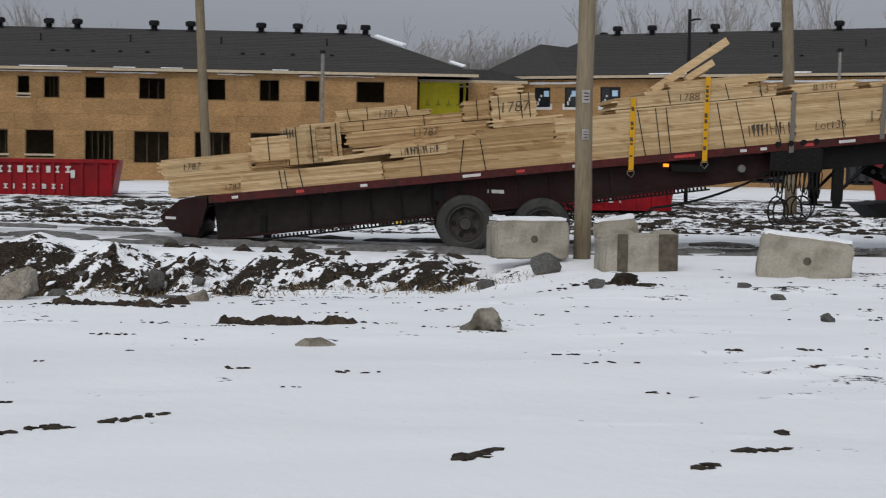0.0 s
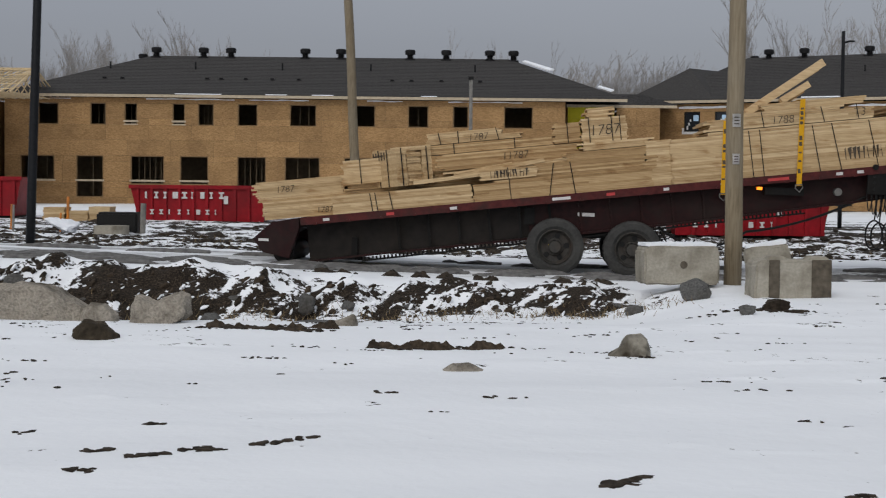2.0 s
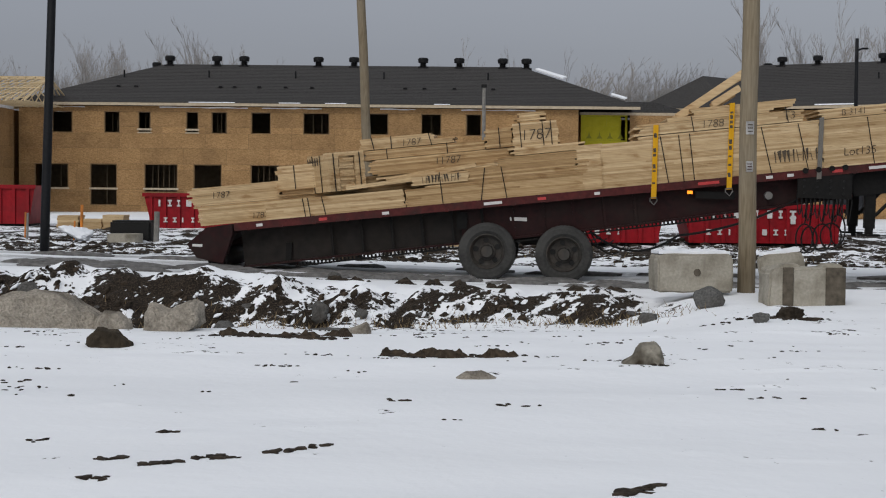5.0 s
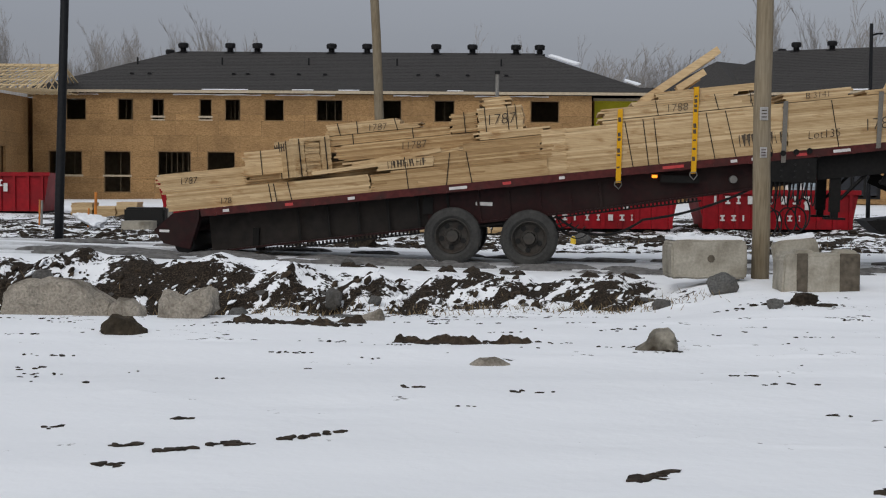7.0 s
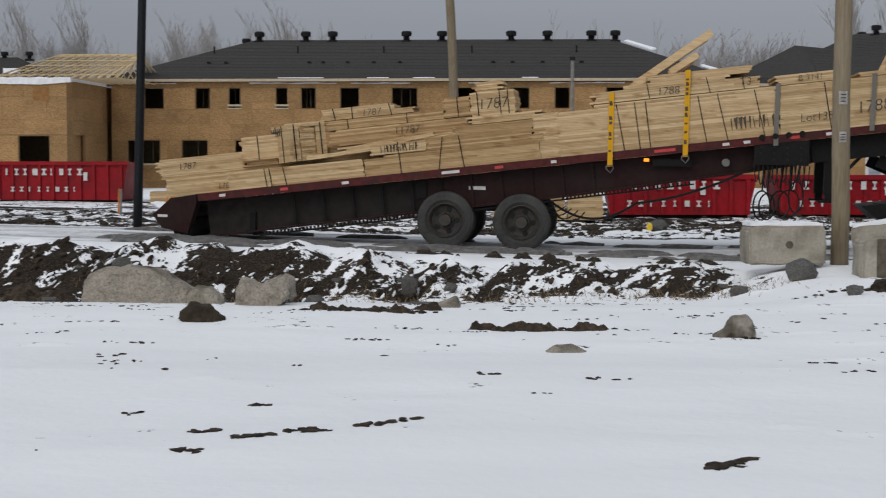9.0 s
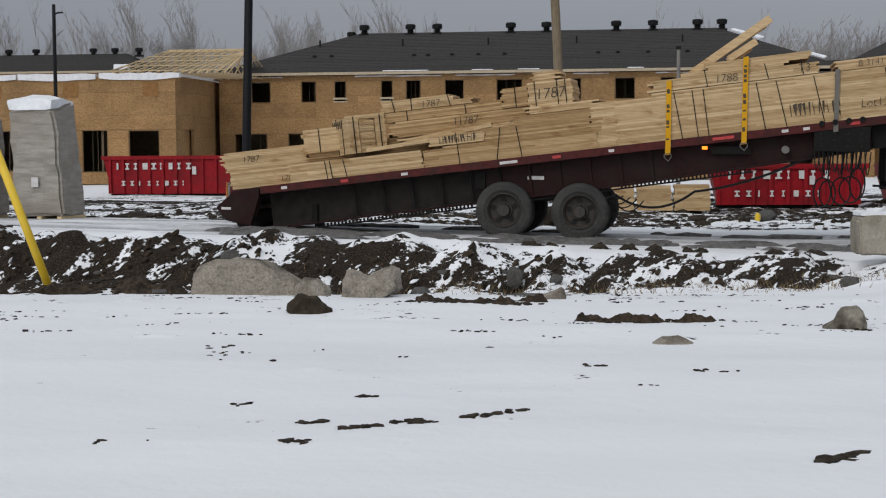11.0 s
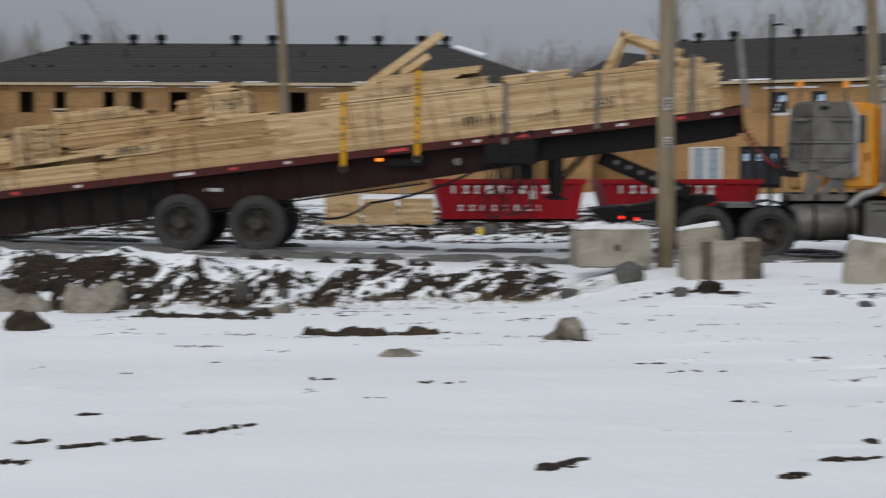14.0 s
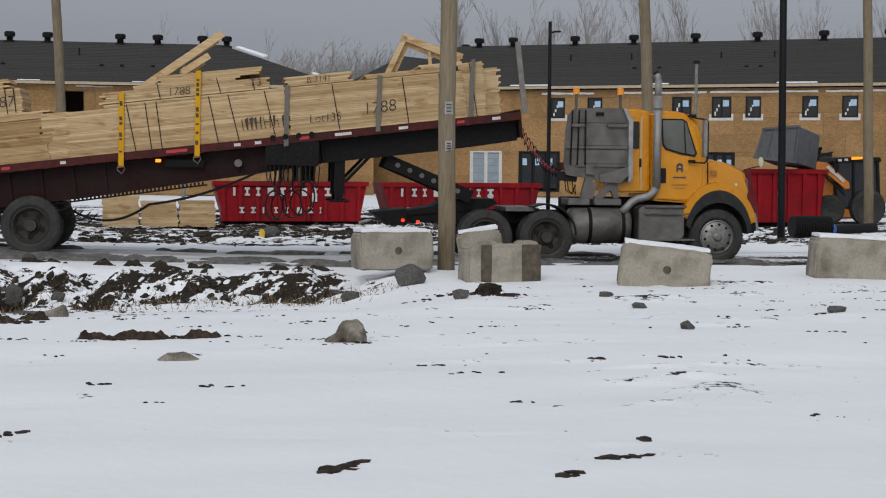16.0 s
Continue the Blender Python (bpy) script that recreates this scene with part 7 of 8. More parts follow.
def clods():
    """Loose frozen soil: rows of clods near the camera and crumbs over the field."""
    r = random.Random(11)
    bm = bmesh.new()

    def clod(x, y, s, flat=0.35):
        m = Matrix.Translation((x, y, gz(x, y) + s * flat * 0.3)) @ Euler((0, 0, r.uniform(0, 3))).to_matrix().to_4x4() @ Matrix.Diagonal((s * r.uniform(0.8, 1.6), s * r.uniform(0.5, 1.0), s * flat, 1))
        q = bmesh.ops.create_icosphere(bm, subdivisions=1, radius=1.0)
        for v in q["verts"]:
            v.co = m @ (v.co * r.uniform(0.7, 1.2))

    def row(x0, y0, x1, y1, n, spread, s0, s1):
        for _ in range(n):
            t = r.random()
            clod(x0 + (x1 - x0) * t + r.gauss(0, spread), y0 + (y1 - y0) * t + r.gauss(0, spread * 0.8), r.uniform(s0, s1))
    for x0, y0, x1, y1, n, sp in ((-2.15, 9.85, -1.95, 9.9, 14, 0.03), (-1.78, 9.6, -1.6, 9.75, 16, 0.035), (-1.5, 9.85, -1.25, 9.95, 14, 0.03), (-1.1, 10.05, -0.7, 10.4, 22, 0.025), (-2.1, 9.15, -1.9, 9.2, 9, 0.03), (-2.75, 10.6, -2.6, 10.7, 6, 0.03), (1.0, 8.75, 1.12, 8.9, 16, 0.03), (1.15, 8.95, 1.3, 9.1, 7, 0.02), (2.7, 8.95, 2.95, 9.0, 12, 0.03), (2.3, 8.5, 2.4, 8.55, 8, 0.02), (3.1, 9.6, 3.2, 9.65, 6, 0.02), (-1.95, 10.9, -1.8, 10.95, 5, 0.03), (3.9, 13.5, 4.1, 13.6, 6, 0.05), (4.6, 13.6, 4.8, 13.7, 6, 0.05)):
        row(x0, y0, x1, y1, n, sp, 0.018, 0.05)
    row(-1.2, 17.6, -1.9, 18.2, 30, 0.14, 0.03, 0.07)
    row(-2.6, 18.1, -1.4, 17.7, 40, 0.14, 0.02, 0.07)
    row(-8.3, 20.6, -6.2, 21.8, 160, 0.25, 0.03, 0.10)
    row(-6.5, 20.4, -5.0, 20.2, 30, 0.2, 0.02, 0.07)
    row(1.9, 15.3, 2.2, 15.2, 14, 0.07, 0.02, 0.06)
    row(4.3, 21.3, 5.0, 21.0, 40, 0.14, 0.02, 0.08)
    for x0, y0, x1, y1 in ((-0.6, 16.3, 0.8, 16.15), (-2.6, 18.2, -1.3, 17.6), (-7.4, 21.1, -5.7, 20.9)):
        row(x0, y0, x1, y1, 60, 0.09, 0.02, 0.06)
    for _ in range(150):
        x, y = r.uniform(-7, 10), r.triangular(9, 23, 21)
        n = r.choice((1, 2, 4, 7, 10))
        for _ in range(n):
            clod(x + r.gauss(0, 0.028 * n ** 0.8), y + r.gauss(0, 0.035), r.uniform(0.012, 0.034), 0.34)
    tagged(part("soil_clods", bm, SOIL), "dark frozen crumbs and clods of soil on the snow", "soil", kind="stuff")


clods()


def soil_ridge(x0, y0, x1, y1, width, height, seed, material):
    """A low strip of turned earth, lumpy along its crest."""
    n, k = max(24, int(math.hypot(x1 - x0, y1 - y0) / 0.025)), 11
    bm = bmesh.new()
    rows = []
    for i in range(n + 1):
        t = i / n
        cx, cy = x0 + (x1 - x0) * t, y0 + (y1 - y0) * t + 0.12 * noise.noise(Vector((t * 4, seed, 0)))
        end = min(1, 7 * t, 7 * (1 - t)) ** 0.5
        tall = end * (0.55 + 0.8 * abs(noise.noise(Vector((cx * 2.3, seed * 2.7, 1)))) + 0.22 * noise.noise(Vector((cx * 7.3, seed * 5.1, 2))))
        tall *= min(1.25, max(-0.6, 0.55 + 2.4 * noise.noise(Vector((cx * 4.1, seed * 1.9, 5)))))
        line = []
        for j in range(k + 1):
            s = j / k * 2 - 1
            yy = cy + s * width * (0.5 + 0.5 * end) * (1 + 0.35 * noise.noise(Vector((t * 14, s * 2, seed))))
            zz = gz(cx, yy) - 0.03 + (height * tall + 0.03) * max(0, 1 - s * s) ** 0.6 + (0.055 * noise.noise(Vector((cx * 7.1, yy * 10, seed))) + 0.04 * noise.noise(Vector((cx * 17, yy * 17, seed)))) * (1 - s * s)
            line.append(bm.verts.new((cx + 0.02 * noise.noise(Vector((cx * 20, yy * 20, 3))), yy, zz)))
        rows.append(line)
    for a, b in zip(rows, rows[1:]):
        for j in range(k):
            bm.faces.new((a[j], b[j], b[j + 1], a[j + 1]))
    tagged(part("soil_ridge", bm, material), "low lumpy ridge of turned brown soil in snow", "soil", group="ridges of turned soil")


soil_ridge(-0.62, 16.35, 0.25, 16.3, 0.14, 0.085, 1, SOIL_BROWN)
soil_ridge(-0.05, 16.15, 0.80, 16.1, 0.12, 0.07, 2, SOIL_BROWN)
soil_ridge(-2.55, 18.25, -1.35, 17.55, 0.18, 0.09, 3, SOIL_BROWN)
soil_ridge(-1.55, 18.3, -1.0, 18.2, 0.15, 0.10, 4, SOIL_BROWN)
soil_ridge(-0.8, 27.75, 1.25, 27.55, 0.22, 0.10, 7, SOIL)
soil_ridge(2.0, 27.5, 3.3, 27.35, 0.2, 0.08, 8, SOIL)
soil_ridge(-2.2, 28.0, -1.2, 27.9, 0.15, 0.08, 9, SOIL)
soil_ridge(-8.6, 20.3, -6.9, 21.3, 0.35, 0.10, 5, SOIL_BROWN)
soil_ridge(-7.4, 21.2, -5.7, 21.0, 0.35, 0.16, 6, SOIL_BROWN)


def bank_rubble():
    r = random.Random(12)
    for name, mat, n, lab in (("bank_clods", SOIL, 330, "dark clods of soil on the ditch bank"), ("bank_tufts", SOIL_BROWN, 260, "brown sods and matted grass on the ditch bank"), ("bank_stones", ROCK_GREY, 34, "grey stones in the ditch bank"), ("bank_snow", SNOW, 260, "patches of snow lying on the ditch bank")):
        bm = bmesh.new()
        for _ in range(n):
            x, y = r.uniform(-11, 3.2), r.triangular(23.9, 26.0, 24.8)
            if r.random() < (0.4 if x > 1.5 else 0.25 if mat is SNOW and x < -2.6 else 0.15):
                continue
            s = r.choice((0.018, 0.024, 0.03, 0.04, 0.06)) * r.uniform(0.8, 1.2)
            slant = radians(r.uniform(-65, -15)) if mat is not ROCK_GREY else radians(r.uniform(-15, 15))
            shape = (s * r.uniform(1.0, 1.7), s * 0.9, s * (0.7 if mat is not SNOW else 0.4), 1)
            m = Matrix.Translation((x, y, gz(x, y) + s * 0.10)) @ Euler((radians(14), slant, r.uniform(-0.5, 0.5))).to_matrix().to_4x4() @ Matrix.Diagonal(shape)
            q = bmesh.ops.create_icosphere(bm, subdivisions=2, radius=1.0)
            off = Vector((r.uniform(0, 50), r.uniform(0, 50), 0))
            for v in q["verts"]:
                v.co = m @ (v.co * (1 + 0.42 * noise.noise(v.co * 1.5 + off) + 0.16 * noise.noise(v.co * 3.5 + off)))
        tagged(part(name, bm, mat), lab, "snow" if mat is SNOW else "soil", kind="stuff")
    bm = bmesh.new()
    for _ in range(1300):
        k = r.random()
        if k < 0.6:
            x, y = r.uniform(-9, 3.6), r.gauss(24.0, 0.35)
        elif k < 0.66:
            x, y = r.uniform(1.5, 4.0), r.gauss(23.6, 0.5)
        else:
            x, y = r.uniform(-14, 14), r.uniform(37, 48)
        z = gz(x, y)
        h = r.uniform(0.04, 0.15)
        dx, dy = r.uniform(-0.1, 0.1), r.uniform(-0.08, 0.08)
        w = 0.006 if y < 30 else 0.012
        v = [bm.verts.new(p) for p in ((x - w, y, z), (x + w, y, z), (x + dx, y + dy, z + h))]
        bm.faces.new(v)
    tagged(part("dry_grass", bm, GRASS), "sparse dry grass along the ditch and verge", "grass", kind="stuff")
    bm = bmesh.new()
    for _ in range(2600):
        x, y = r.uniform(-19, 20), r.triangular(35.5, 60, 40)
        s = r.choice((0.03, 0.04, 0.05, 0.07, 0.12)) * r.uniform(0.8, 1.2)
        m = Matrix.Translation((x, y, gz(x, y) + s * 0.1)) @ Matrix.Diagonal((s * r.uniform(0.8, 1.8), s, s * 0.6, 1))
        q = bmesh.ops.create_icosphere(bm, subdivisions=1, radius=1.0)
        for v in q["verts"]:
            v.co = m @ (v.co * r.uniform(0.7, 1.2))
    tagged(part("verge_rubble", bm, SOIL), "dark churned soil and rubble beyond the road", "soil", kind="stuff")
    bm = bmesh.new()
    for _ in range(120):
        x = r.uniform(-9, 12)
        y = ROAD_Y - ROAD_K * x + r.choice((-1.6, -1.0, -0.2, 2.4)) + r.gauss(0, 0.15)
        s = r.uniform(0.05, 0.35)
        m = Matrix.Translation((x, y, gz(x, y) + 0.005)) @ Matrix.Diagonal((s * 2.2, s * 0.5, 0.05 + s * 0.12, 1))
        q = bmesh.ops.create_icosphere(bm, subdivisions=2, radius=1.0)
        for v in q["verts"]:
            v.co = m @ (v.co * r.uniform(0.8, 1.15))
    tagged(part("road_slush", bm, surface("dirty_slush", (0.07, 0.068, 0.066), (0.16, 0.155, 0.15), 0.6, fine=8)), "ridges of dirty slush on the road", "slush", kind="stuff")


bank_rubble()


# ---------------------------------------------------------------- site things
def marker_post():
    p = thing("marker_post", "leaning yellow plastic marker post in the snow", "post")
    bm = bmesh.new()
    tube(bm, (-8.02, 21.0, -0.15), (-8.96, 21.0, 2.36), 0.058, 0.058, 16)
    part("tube", bm, YELLOW_POST, p, smooth=True)
    bm = bmesh.new()
    tube(bm, (-8.93, 20.94, 2.20), (-8.93, 20.945, 2.20), 0.02, 0.02, 8)
    part("bolt_hole", bm, BLACK, p)


marker_post()


def wrapped_pallet(x0, x1, y, z0, z1, lean, seed):
    p = thing("wrapped_pallet", "tall stack of goods in clouded stretch film, snow on top", "pallet", "wrapped pallets", at=Matrix.Translation(((x0 + x1) / 2, y, z0)) @ Euler((0, 0, radians(-8))).to_matrix().to_4x4())
    w, h = (x1 - x0) / 2 * 0.64, z1 - z0
    bm = bmesh.new()
    v = box(bm, -w, w, -w * 0.9, w * 0.9, 0.14, h - 0.06)
    for q in v:
        q.co.x = q.co.x * (1 - 0.10 * q.co.z / h) + lean * q.co.z / h
        if q.co.z > 1:
            q.co.y *= 0.9
            q.co.z += 0.12 * q.co.y / w
    bevelled(bm, 0.06, 2)
    bmesh.ops.subdivide_edges(bm, edges=[e for e in bm.edges if e.calc_length() > 0.3], cuts=9, use_grid_fill=True)
    for v in bm.verts:
        v.co += Vector(noise.noise_vector(v.co * 2.5 + Vector((seed, 0, 0)))) * 0.05
    part("film_wrap", bm, PLASTIC_WRAP, p)
    bm = bmesh.new()
    box(bm, -w * 0.86 + lean, w * 0.84 + lean, -w * 0.8, w * 0.8, h - 0.16, h + 0.06)
    bmesh.ops.subdivide_edges(bm, edges=list(bm.edges), cuts=6, use_grid_fill=True)
    for v in bm.verts:
        if v.co.z > h - 0.1:
            v.co.z += 0.12 * (1 - ((v.co.x - lean) / w) ** 2) - 0.06 * (v.co.y / w) ** 2
        v.co += Vector(noise.noise_vector(v.co * 3)) * 0.06
    part("snow_cap", bm, SNOW, p)
    for k in (-0.8, 0.0, 0.8):
        bm = bmesh.new()
        box(bm, w * k - 0.06, w * k + 0.06, -w * 0.9, w * 0.9, 0, 0.14)
        part("pallet_skid", bm, STUD, p)
    bm = bmesh.new()
    box(bm, -0.15, 0.02, -w * 0.9 - 0.05, -w * 0.9 - 0.04, h * 0.30, h * 0.38)
    part("paper_label", bm, WHITE, p)


wrapped_pallet(-14.15, -12.2, 34.6, 0.25, 2.92, -0.2, 1)
wrapped_pallet(-16.3, -14.0, 34.6, 0.25, 2.62, -0.1, 4)


def ground_lumber(x0, x1, y, z0, z1, label, seed, rows=3):
    p = thing("lumber_stack", label, "lumber", "lumber stacks on the ground")
    rng = random.Random(seed)
    n = 3
    for k in range(n):
        bm = bmesh.new()
        a, b = x0 + (x1 - x0) * k / n, x0 + (x1 - x0) * (k + 1) / n
        sink = []
        stack(sink, a + 0.03, b - 0.03, z0, z1 - rng.uniform(0, 0.2), y + rng.uniform(0, 0.2), y + 1.2, rng, t=0.09)
        for corners in sink:
            board(corners, LUMBER, p, Matrix.Identity(4))


ground_lumber(-1.1, 2.15, 46, 0.0, 0.92, "stack of pale lumber lying beyond the road", 3)
ground_lumber(-14.6, -12.0, 60, -0.1, 0.55, "low stack of lumber by a container", 4)
ground_lumber(6.4, 8.2, 66, 0.0, 1.1, "stack of pale lumber by the far block", 5)
ground_lumber(26.0, 29.0, 66, 0.0, 0.8, "stack of pale lumber before the far block", 6)


def site_clutter():
    for x, y, h, r, mat, lab in ((-12.05, 53, 1.15, 0.05, ORANGE, "orange marker stake"), (-13.6, 52, 0.85, 0.04, GREY_POST, "grey marker stake"), (-14.2, 54, 0.9, 0.03, ORANGE, "orange marker stake"), (-9.0, 50, 0.95, 0.09, GREY_POST, "weathered timber stub post"), (-11.6, 50, 0.6, 0.03, ORANGE, "orange marker stake")):
        p = thing("marker_stake", lab + " in the rubble", "stake", "marker stakes")
        bm = bmesh.new()
        z = gz(x, y)
        tube(bm, (x, y, z - 0.1), (x + 0.03, y, z + h), r, r, 8)
        part("shaft", bm, mat, p)
    c = thing("cable_pit", "dark service box with a ribbed drum beside a container", "utility box")
    bm = bmesh.new()
    z = gz(-9.7, 50.5)
    box(bm, -10.5, -9.2, 50.2, 51.2, z - 0.05, z + 0.62)
    bevelled(bm, 0.06, 2)
    part("box", bm, BLACK, c)
    bm = bmesh.new()
    tube(bm, (-9.9, 49.6, z - 0.05), (-9.9, 49.6, z + 0.22), 0.55, 0.55, 20)
    part("drum", bm, CONCRETE, c)
    y = thing("hydrant_marker", "small yellow marker cap in the rubble", "marker")
    bm = bmesh.new()
    lathe(bm, [(0.07, 0), (0.07, 0.18), (0.03, 0.24)], 10, "Z")
    o = part("cap", bm, YELLOW_POST, y)
    o.location = (3.05, 40.5, gz(3.05, 40.5))
    p = thing("drain_pipe", "length of black corrugated pipe on the ground", "pipe")
    bm = bmesh.new()
    z = gz(21.0, 42)
    pts = []
    for k in range(24):
        x = 17.62 + k * 0.047
        pts += [(0.28, x), (0.31, x + 0.027)]
    lathe(bm, pts, 18)
    for v in bm.verts:
        v.co = Vector((v.co.y, 41.0 + v.co.x, v.co.z + z + 0.3))
    part("pipe", bm, BLACK, p)
    q = thing("blue_pipe", "short blue pipe end on the snow", "pipe")
    bm = bmesh.new()
    tube(bm, (19.1, 41.5, z + 0.2), (20.4, 41.6, z + 0.25), 0.14, 0.14, 14)
    part("pipe", bm, BLACK, q)
    bm = bmesh.new()
    tube(bm, (19.0, 41.5, z + 0.2), (19.12, 41.5, z + 0.2), 0.15, 0.15, 14)
    part("collar", bm, surface("blue_plastic", (0.02, 0.08, 0.35), (0.03, 0.11, 0.42), 0.4), q)


site_clutter()


def digger():
    d = thing("backhoe_loader", "orange digger tipping a grey skip over a red container", "digger")
    y0, y1 = 51.0, 52.7
    bm = bmesh.new()
    prism(bm, [(23.50, 0.46), (23.46, 1.35), (23.55, 2.05), (24.32, 2.10), (25.07, 2.09), (25.15, 0.46)], y0, y1)
    bevelled(bm, 0.05, 2)
    cab = part("cab", bm, DARK_GLASS, d, "glazed dark digger cab")
    for poly in ([(23.48, 0.46), (23.44, 1.35), (23.53, 2.07), (23.61, 2.07), (23.52, 1.35), (23.56, 0.46)], [(24.13, 0.46), (24.09, 2.08), (24.17, 2.08), (24.21, 0.46)], [(25.07, 0.46), (24.98, 2.08), (25.07, 2.09), (25.17, 0.47)]):
        bm = bmesh.new()
        prism(bm, poly, y0 - 0.05, y0 + 0.03)
        part("pillar", bm, BLACK, cab)
    bm = bmesh.new()
    prism(bm, [(23.40, 2.05), (23.48, 2.21), (24.31, 2.25), (25.11, 2.24), (25.15, 2.09)], y0 - 0.1, y1 + 0.05)
    bevelled(bm, 0.03, 2)
    part("roof", bm, BLACK, cab)
    for k, poly in enumerate(([(23.53, 2.09), (23.52, 2.17), (23.65, 2.17), (23.65, 2.09)], [(23.75, 2.11), (23.75, 2.19), (23.88, 2.19), (23.88, 2.11)])):
        bm = bmesh.new()
        prism(bm, poly, y0 - 0.14, y0 - 0.1)
        part("work_lamp", bm, WHITE, cab)
    bm = bmesh.new()
    prism(bm, [(24.02, 2.15), (24.02, 2.25), (24.40, 2.25), (24.40, 2.18)], y0 - 0.16, y0 - 0.1)
    part("beacon", bm, AMBER, cab, "glowing orange light bar")
    bm = bmesh.new()
    prism(bm, [(22.96, 0.53), (22.94, 1.35), (23.29, 1.58), (23.72, 1.06), (24.98, 0.74), (24.99, 0.15), (23.32, 0.15)], y0 + 0.1, y1 - 0.2)
    bevelled(bm, 0.04)
    part("chassis", bm, ORANGE, d, "orange machine body")
    bm = bmesh.new()
    prism(bm, [(21.96, 1.80), (22.12, 2.00), (22.70, 2.08), (23.07, 2.05), (23.28, 1.87), (23.90, 1.36), (23.92, 1.16), (23.76, 1.14), (23.08, 1.68), (22.46, 1.75)], y0 - 0.25, y0 - 0.05)
    bevelled(bm, 0.02)
    arm = part("loader_arm", bm, ORANGE, d, "orange loader arm")
    bm = bmesh.new()
    prism(bm, [(22.99, 1.89), (23.11, 1.93), (23.71, 1.45), (23.65, 1.35)], y0 - 0.30, y0 - 0.255)
    part("arm_stripe", bm, WHITE, arm, "worn white stripe")
    for pts in ([(22.12, 2.17), (22.65, 2.26), (23.23, 2.40)], [(23.19, 2.13), (23.32, 2.01), (23.37, 1.70)], [(22.96, 1.58), (23.29, 1.31), (23.72, 0.93)]):
        bm = bmesh.new()
        path_tube(bm, [(x, y0 - 0.32, z) for x, z in pts], 0.035, 8)
        part("hydraulic_ram", bm, BLACK, d)
    for poly in ([(22.12, 2.08), (22.20, 2.50), (22.89, 2.57), (22.90, 2.49), (22.32, 2.43), (22.25, 2.08)], [(22.75, 2.55), (22.89, 2.55), (22.74, 2.04), (22.62, 2.04)], [(22.20, 2.29), (22.69, 2.31), (22.69, 2.24), (22.20, 2.21)]):
        bm = bmesh.new()
        prism(bm, poly, y0 - 0.2, y0 + 0.6)
        part("fork_frame", bm, BLACK, d, "dark fork carriage")
    # grey skip held on the forks, tipped to the side
    grey = surface("grey_skip_steel", (0.075, 0.080, 0.086), (0.115, 0.120, 0.126), 0.55, 0.1, fine=5)
    front = [(19.84, 2.19), (20.14, 3.13), (21.44, 3.24), (21.32, 2.05)]
    side = [(21.32, 2.05), (21.44, 3.24), (22.23, 2.95), (21.92, 1.90)]
    bm = bmesh.new()
    f = [Vector((x, 49.4, z)) for x, z in front]
    g = [Vector((x * 1.022, 50.6, 1.82 + (z - 1.82) * 1.022)) for x, z in side[2:]]
    back = Vector((g[0].x - f[2].x, 1.2, g[0].z - f[2].z))
    lo, hi = [bm.verts.new(v) for v in f], [bm.verts.new(v + back) for v in f]
    for k in range(4):
        bm.faces.new((lo[k], lo[(k + 1) % 4], hi[(k + 1) % 4], hi[k]))
    bm.faces.new(lo), bm.faces.new(hi)
    bevelled(bm, 0.025)
    skip = part("skip", bm, grey, d, "grey steel skip tipped over the container")
    for k in range(4):
        q = (0.03, 0.33, 0.66, 0.97)[k]
        a, c = f[0].lerp(f[3], q), f[1].lerp(f[2], q)
        bm = bmesh.new()
        path_tube(bm, [a + Vector((0, -0.03, 0)), c + Vector((0, -0.03, 0))], 0.032, 4)
        part("skip_rib", bm, grey, skip)
    for a, c in ((f[1], f[2]), (f[0], f[3])):
        bm = bmesh.new()
        path_tube(bm, [a + Vector((0, -0.04, 0)), c + Vector((0, -0.04, 0))], 0.05, 4)
        part("skip_rim", bm, grey, skip)
    for x, r in (((23.28, 0.38), 0.5), ((24.67, 0.38), 0.62)):
        bm = bmesh.new()
        lathe(bm, [(r * 0.2, 0.08), (r * 0.5, 0.05), (r * 0.8, 0.0), (r, 0.08), (r, 0.35), (r * 0.8, 0.42)], 24)
        w = part("tyre", bm, RUBBER, d)
        w.location = (x[0], 50.75, r + gz(x[0], 50.9) - 0.02)


digger()


# ---------------------------------------------------------------- bare trees
def twig(bm, pts, rads):
    """An open three-sided taper through the points, ending in a tip."""
    rings, side = [], None
    for i, p in enumerate(pts[:-1]):
        d = (pts[i + 1] - p).normalized()
        side = d.orthogonal().normalized() if side is None else (side - d * side.dot(d)).normalized()
        t = d.cross(side)
        rings.append([bm.verts.new(p + (side * math.cos(q) + t * math.sin(q)) * rads[i]) for q in (0.0, 2.094, 4.189)])
    for a, b in zip(rings, rings[1:]):
        for k in range(3):
            bm.faces.new((a[k], a[(k + 1) % 3], b[(k + 1) % 3], b[k]))
    tip = bm.verts.new(pts[-1])
    for k in range(3):
        bm.faces.new((rings[-1][k], rings[-1][(k + 1) % 3], tip))


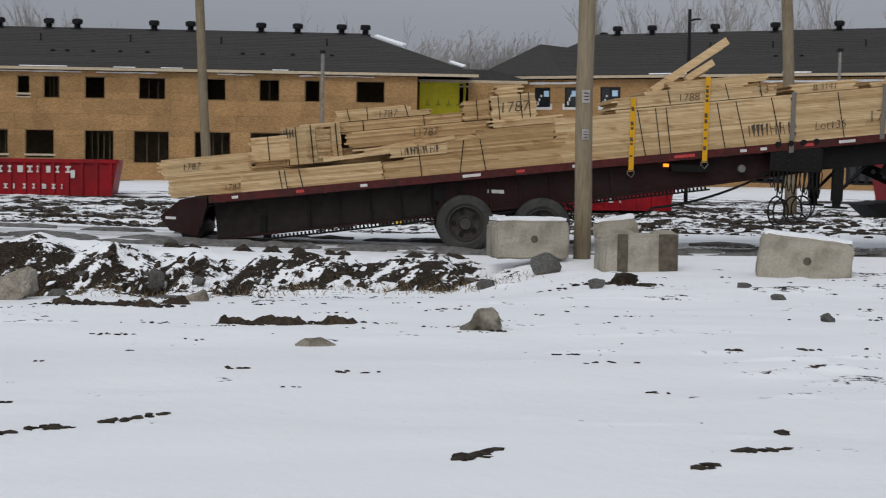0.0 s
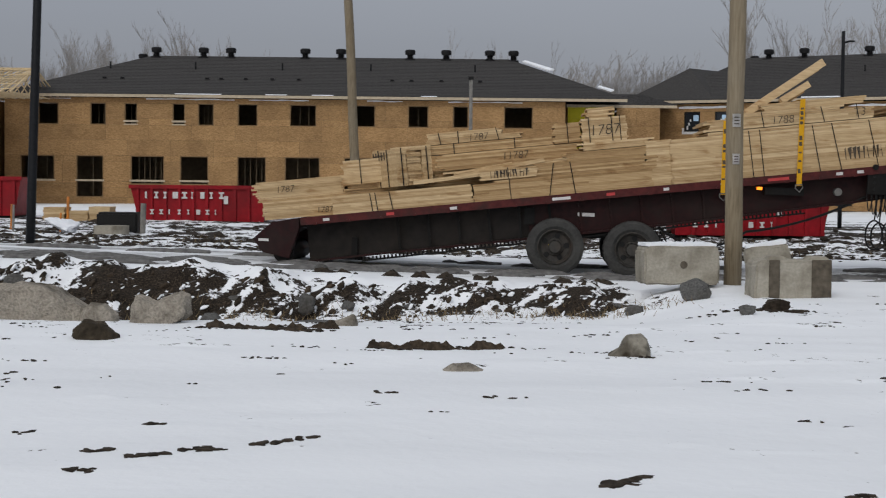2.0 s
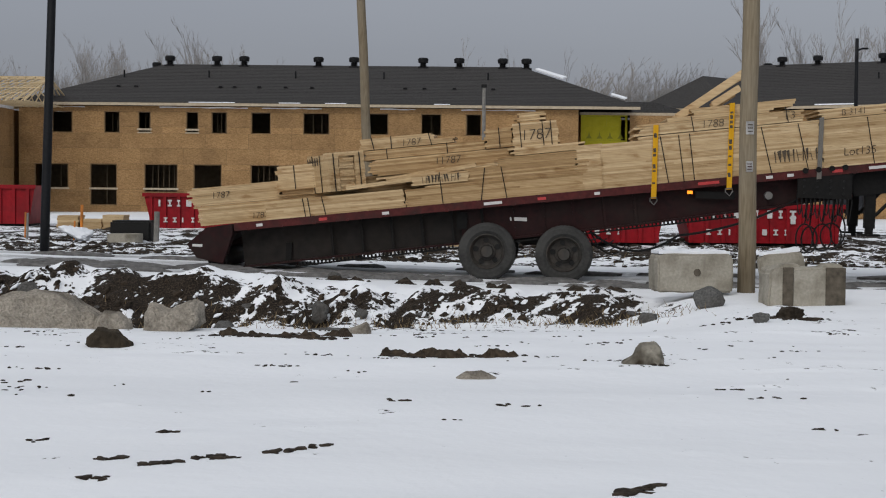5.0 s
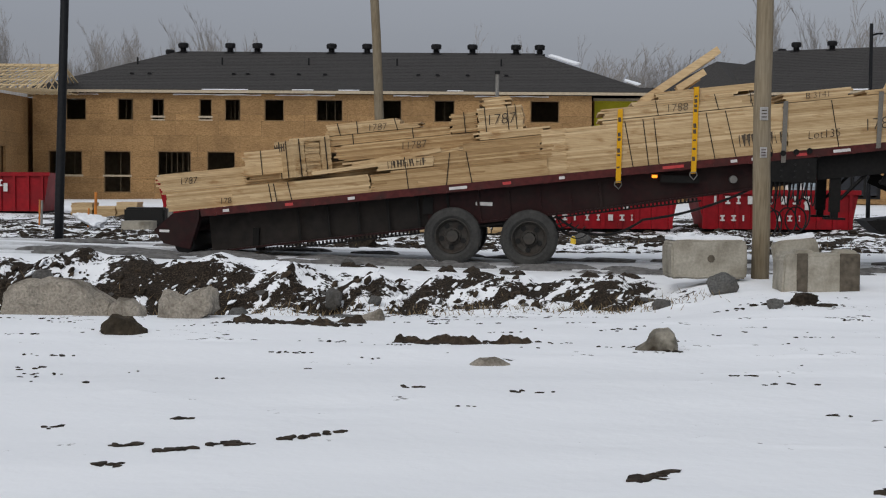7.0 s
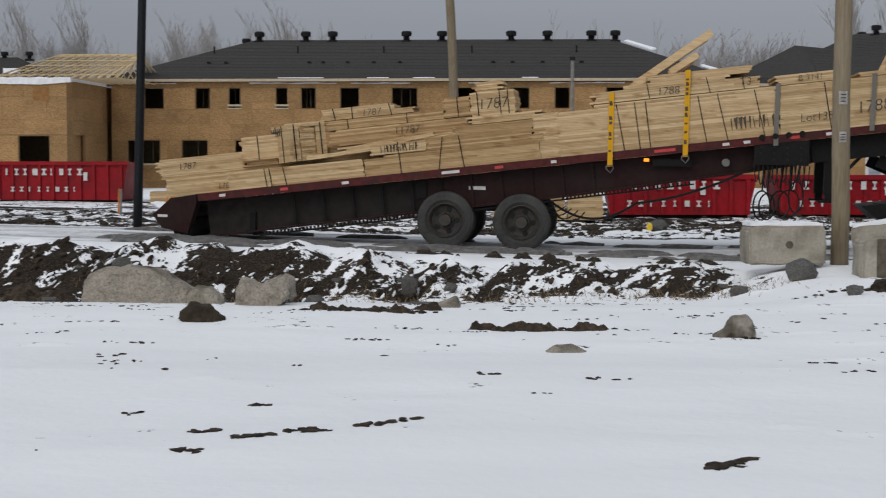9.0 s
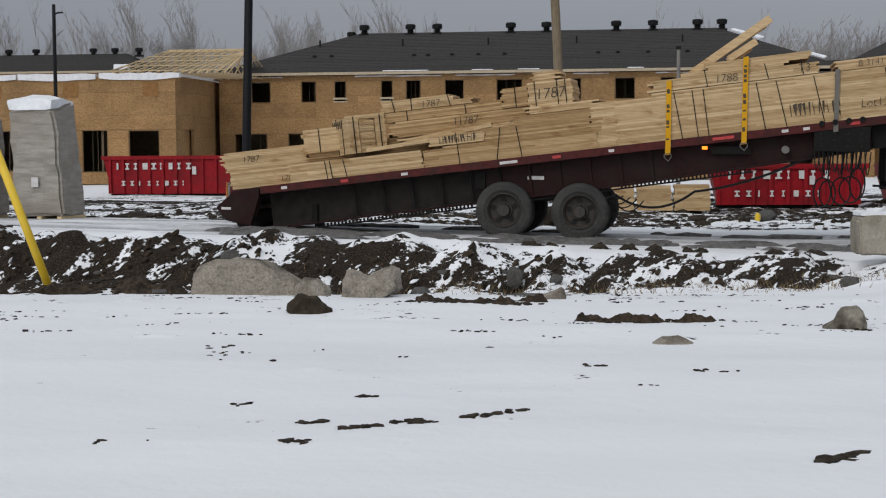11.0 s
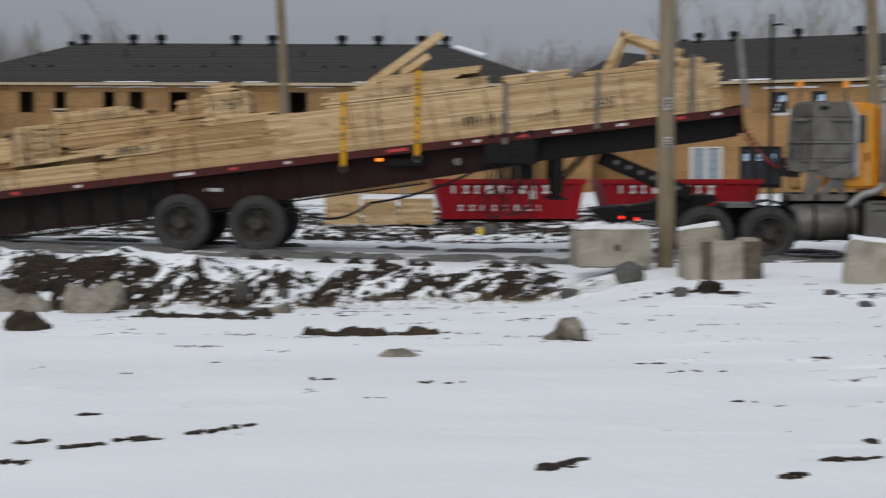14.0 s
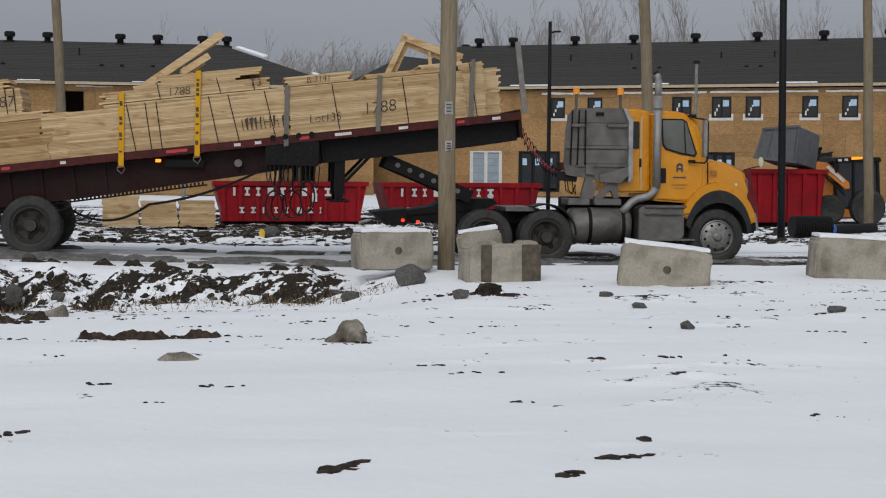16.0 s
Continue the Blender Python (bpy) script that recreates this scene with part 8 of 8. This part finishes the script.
def bare_tree(seed, height, spread, stems, wind):
    """Leaning stems with many fine rising branches; wind bends the tops to one side."""
    r = random.Random(seed)
    t = thing("bare_tree", "leafless tree with fine grey twigs paled for haze, behind the buildings", "tree", "bare trees behind the site")
    trunk, crown = bmesh.new(), bmesh.new()

    def limb(p, d, length, rad, depth):
        n = (6, 4, 2, 1)[depth]
        pts, rads = [p], [rad]
        for k in range(n):
            d = (d + Vector((r.gauss(0, 0.09) + wind * 0.05, r.gauss(0, 0.09), 0.03))).normalized()
            pts.append(pts[-1] + d * length / n)
            rads.append(max(rad * (1 - (k + 1) / n * 0.8), 0.006))
            if depth < 3 and (depth or k > 0):
                for _ in range((4, 3, 4)[depth]):
                    side = Vector((r.gauss(0, 1), r.gauss(0, 1), 0)).normalized()
                    nd = (d * r.uniform(0.9, 1.4) + side * spread * r.uniform(0.4, 1.0) + Vector((wind * 0.2, 0, 0.15))).normalized()
                    limb(pts[-1] - d * length / n * r.random(), nd, length * r.uniform(0.24, 0.44), max(rads[-1] * 0.42, 0.009), depth + 1)
        if depth:
            twig(crown, pts, rads)
        else:
            path_tube(trunk, pts, rads, 6)
    for k in range(stems):
        a = 6.28 * k / stems + r.uniform(-0.4, 0.4)
        lean = 0.0 if stems == 1 else 0.22
        limb(Vector((0.3 * lean * math.cos(a), 0.3 * lean * math.sin(a), -0.2)), Vector((lean * math.cos(a), lean * math.sin(a), 1)).normalized(), height * r.uniform(0.75, 0.9), 0.10, 0)
    part("trunk", trunk, BARK, t)
    tagged(part("crown", crown, BARK, t), kind="stuff")
    return t


def woods():
    kinds = [bare_tree(31, 9.4, 0.72, 2, 0.1), bare_tree(32, 10.4, 0.55, 1, 0.05), bare_tree(33, 8.6, 0.85, 3, 0.35), bare_tree(34, 10.0, 0.62, 1, 0.0), bare_tree(35, 7.8, 0.9, 3, 0.5)]
    placed = set()
    r = random.Random(5)
    spots = [(8.4, 117, 1.12, 2), (10.4, 119, 1.18, 4), (11.6, 121, 1.26, 2), (13.0, 123, 1.2, 4), (14.3, 118, 1.18, 4), (15.7, 122, 1.2, 2), (17.0, 119, 1.18, 2), (19.4, 122, 1.16, 4), (22.0, 121, 1.0, 0), (6.0, 124, 0.9, 4)]
    spots += [(x + r.uniform(-1.2, 1.2), r.uniform(122, 140), r.uniform(0.85, 1.08), r.choice((0, 1, 2, 3))) for x in np.arange(-8, 22, 3.2)]
    spots += [(x + r.uniform(-1.0, 1.0), r.uniform(126, 142), r.uniform(1.38, 1.75), r.choice((1, 3, 3, 0))) for x in np.arange(26, 68, 2.1)]
    spots += [(x + r.uniform(-0.8, 0.8), r.uniform(140, 185), r.uniform(1.15, 1.5), r.choice((0, 1, 3, 2))) for x in np.arange(-74, -18, 0.75)]
    spots += [(x + r.uniform(-1, 1), r.uniform(165, 215), r.uniform(1.2, 1.5), r.randrange(5)) for x in np.arange(-80, 90, 2.8)]
    for x, y, s, k in spots:
        m = Matrix.Translation((x, y, 0)) @ Euler((0, 0, r.uniform(-0.6, 0.6))).to_matrix().to_4x4() @ Matrix.Diagonal((s, s, s, 1))
        ob = kinds[k] if k not in placed else copy_thing(kinds[k], Matrix.Identity(4))
        placed.add(k)
        ob.matrix_basis = m


woods()


# ---------------------------------------------------------------- movement
def along(t):
    """Metres along the road and tilt at t, gliding through the rows."""
    ts, ss, hs = (np.array([q[i] for q in ROLL]) for i in range(3))
    slopes = np.gradient(ss, ts)
    slopes[-6:] = np.minimum(slopes[-6:], 0)
    i = int(np.clip(np.searchsorted(ts, t) - 1, 0, len(ts) - 2))
    h = ts[i + 1] - ts[i]
    u = (t - ts[i]) / h
    s = (2 * u**3 - 3 * u**2 + 1) * ss[i] + (u**3 - 2 * u**2 + u) * h * slopes[i] + (3 * u**2 - 2 * u**3) * ss[i + 1] + (u**3 - u**2) * h * slopes[i + 1]
    return float(s), float(np.interp(t, ts, hs))


def motions():
    c = 1 / math.hypot(1, ROAD_K)
    yaw = -math.degrees(math.atan(ROAD_K))
    times = [k * 0.25 for k in range(65)]
    trailer_rows, tractor_rows = [], []
    for t in times:
        s, tilt = along(t)
        trailer_rows.append((t, pose(s * c, ROAD_Y - s * c * ROAD_K, -ROAD_G * s, 0, math.degrees(math.atan(ROAD_G)) - tilt, yaw)))
        tractor_rows.append((t, pose(s * c, ROAD_Y - s * c * ROAD_K, -0.09, 0, 0, yaw)))
    for ob in ROLLING:
        walk(ob, trailer_rows)
    for ob in TRACTOR:
        walk(ob, tractor_rows)
    for w, x, y, z, r in WHEELS:
        walk(w, [(t, pose(x, y, z, 0, math.degrees((along(t)[0] - 3.6) / r), 0)) for t in times])


motions()
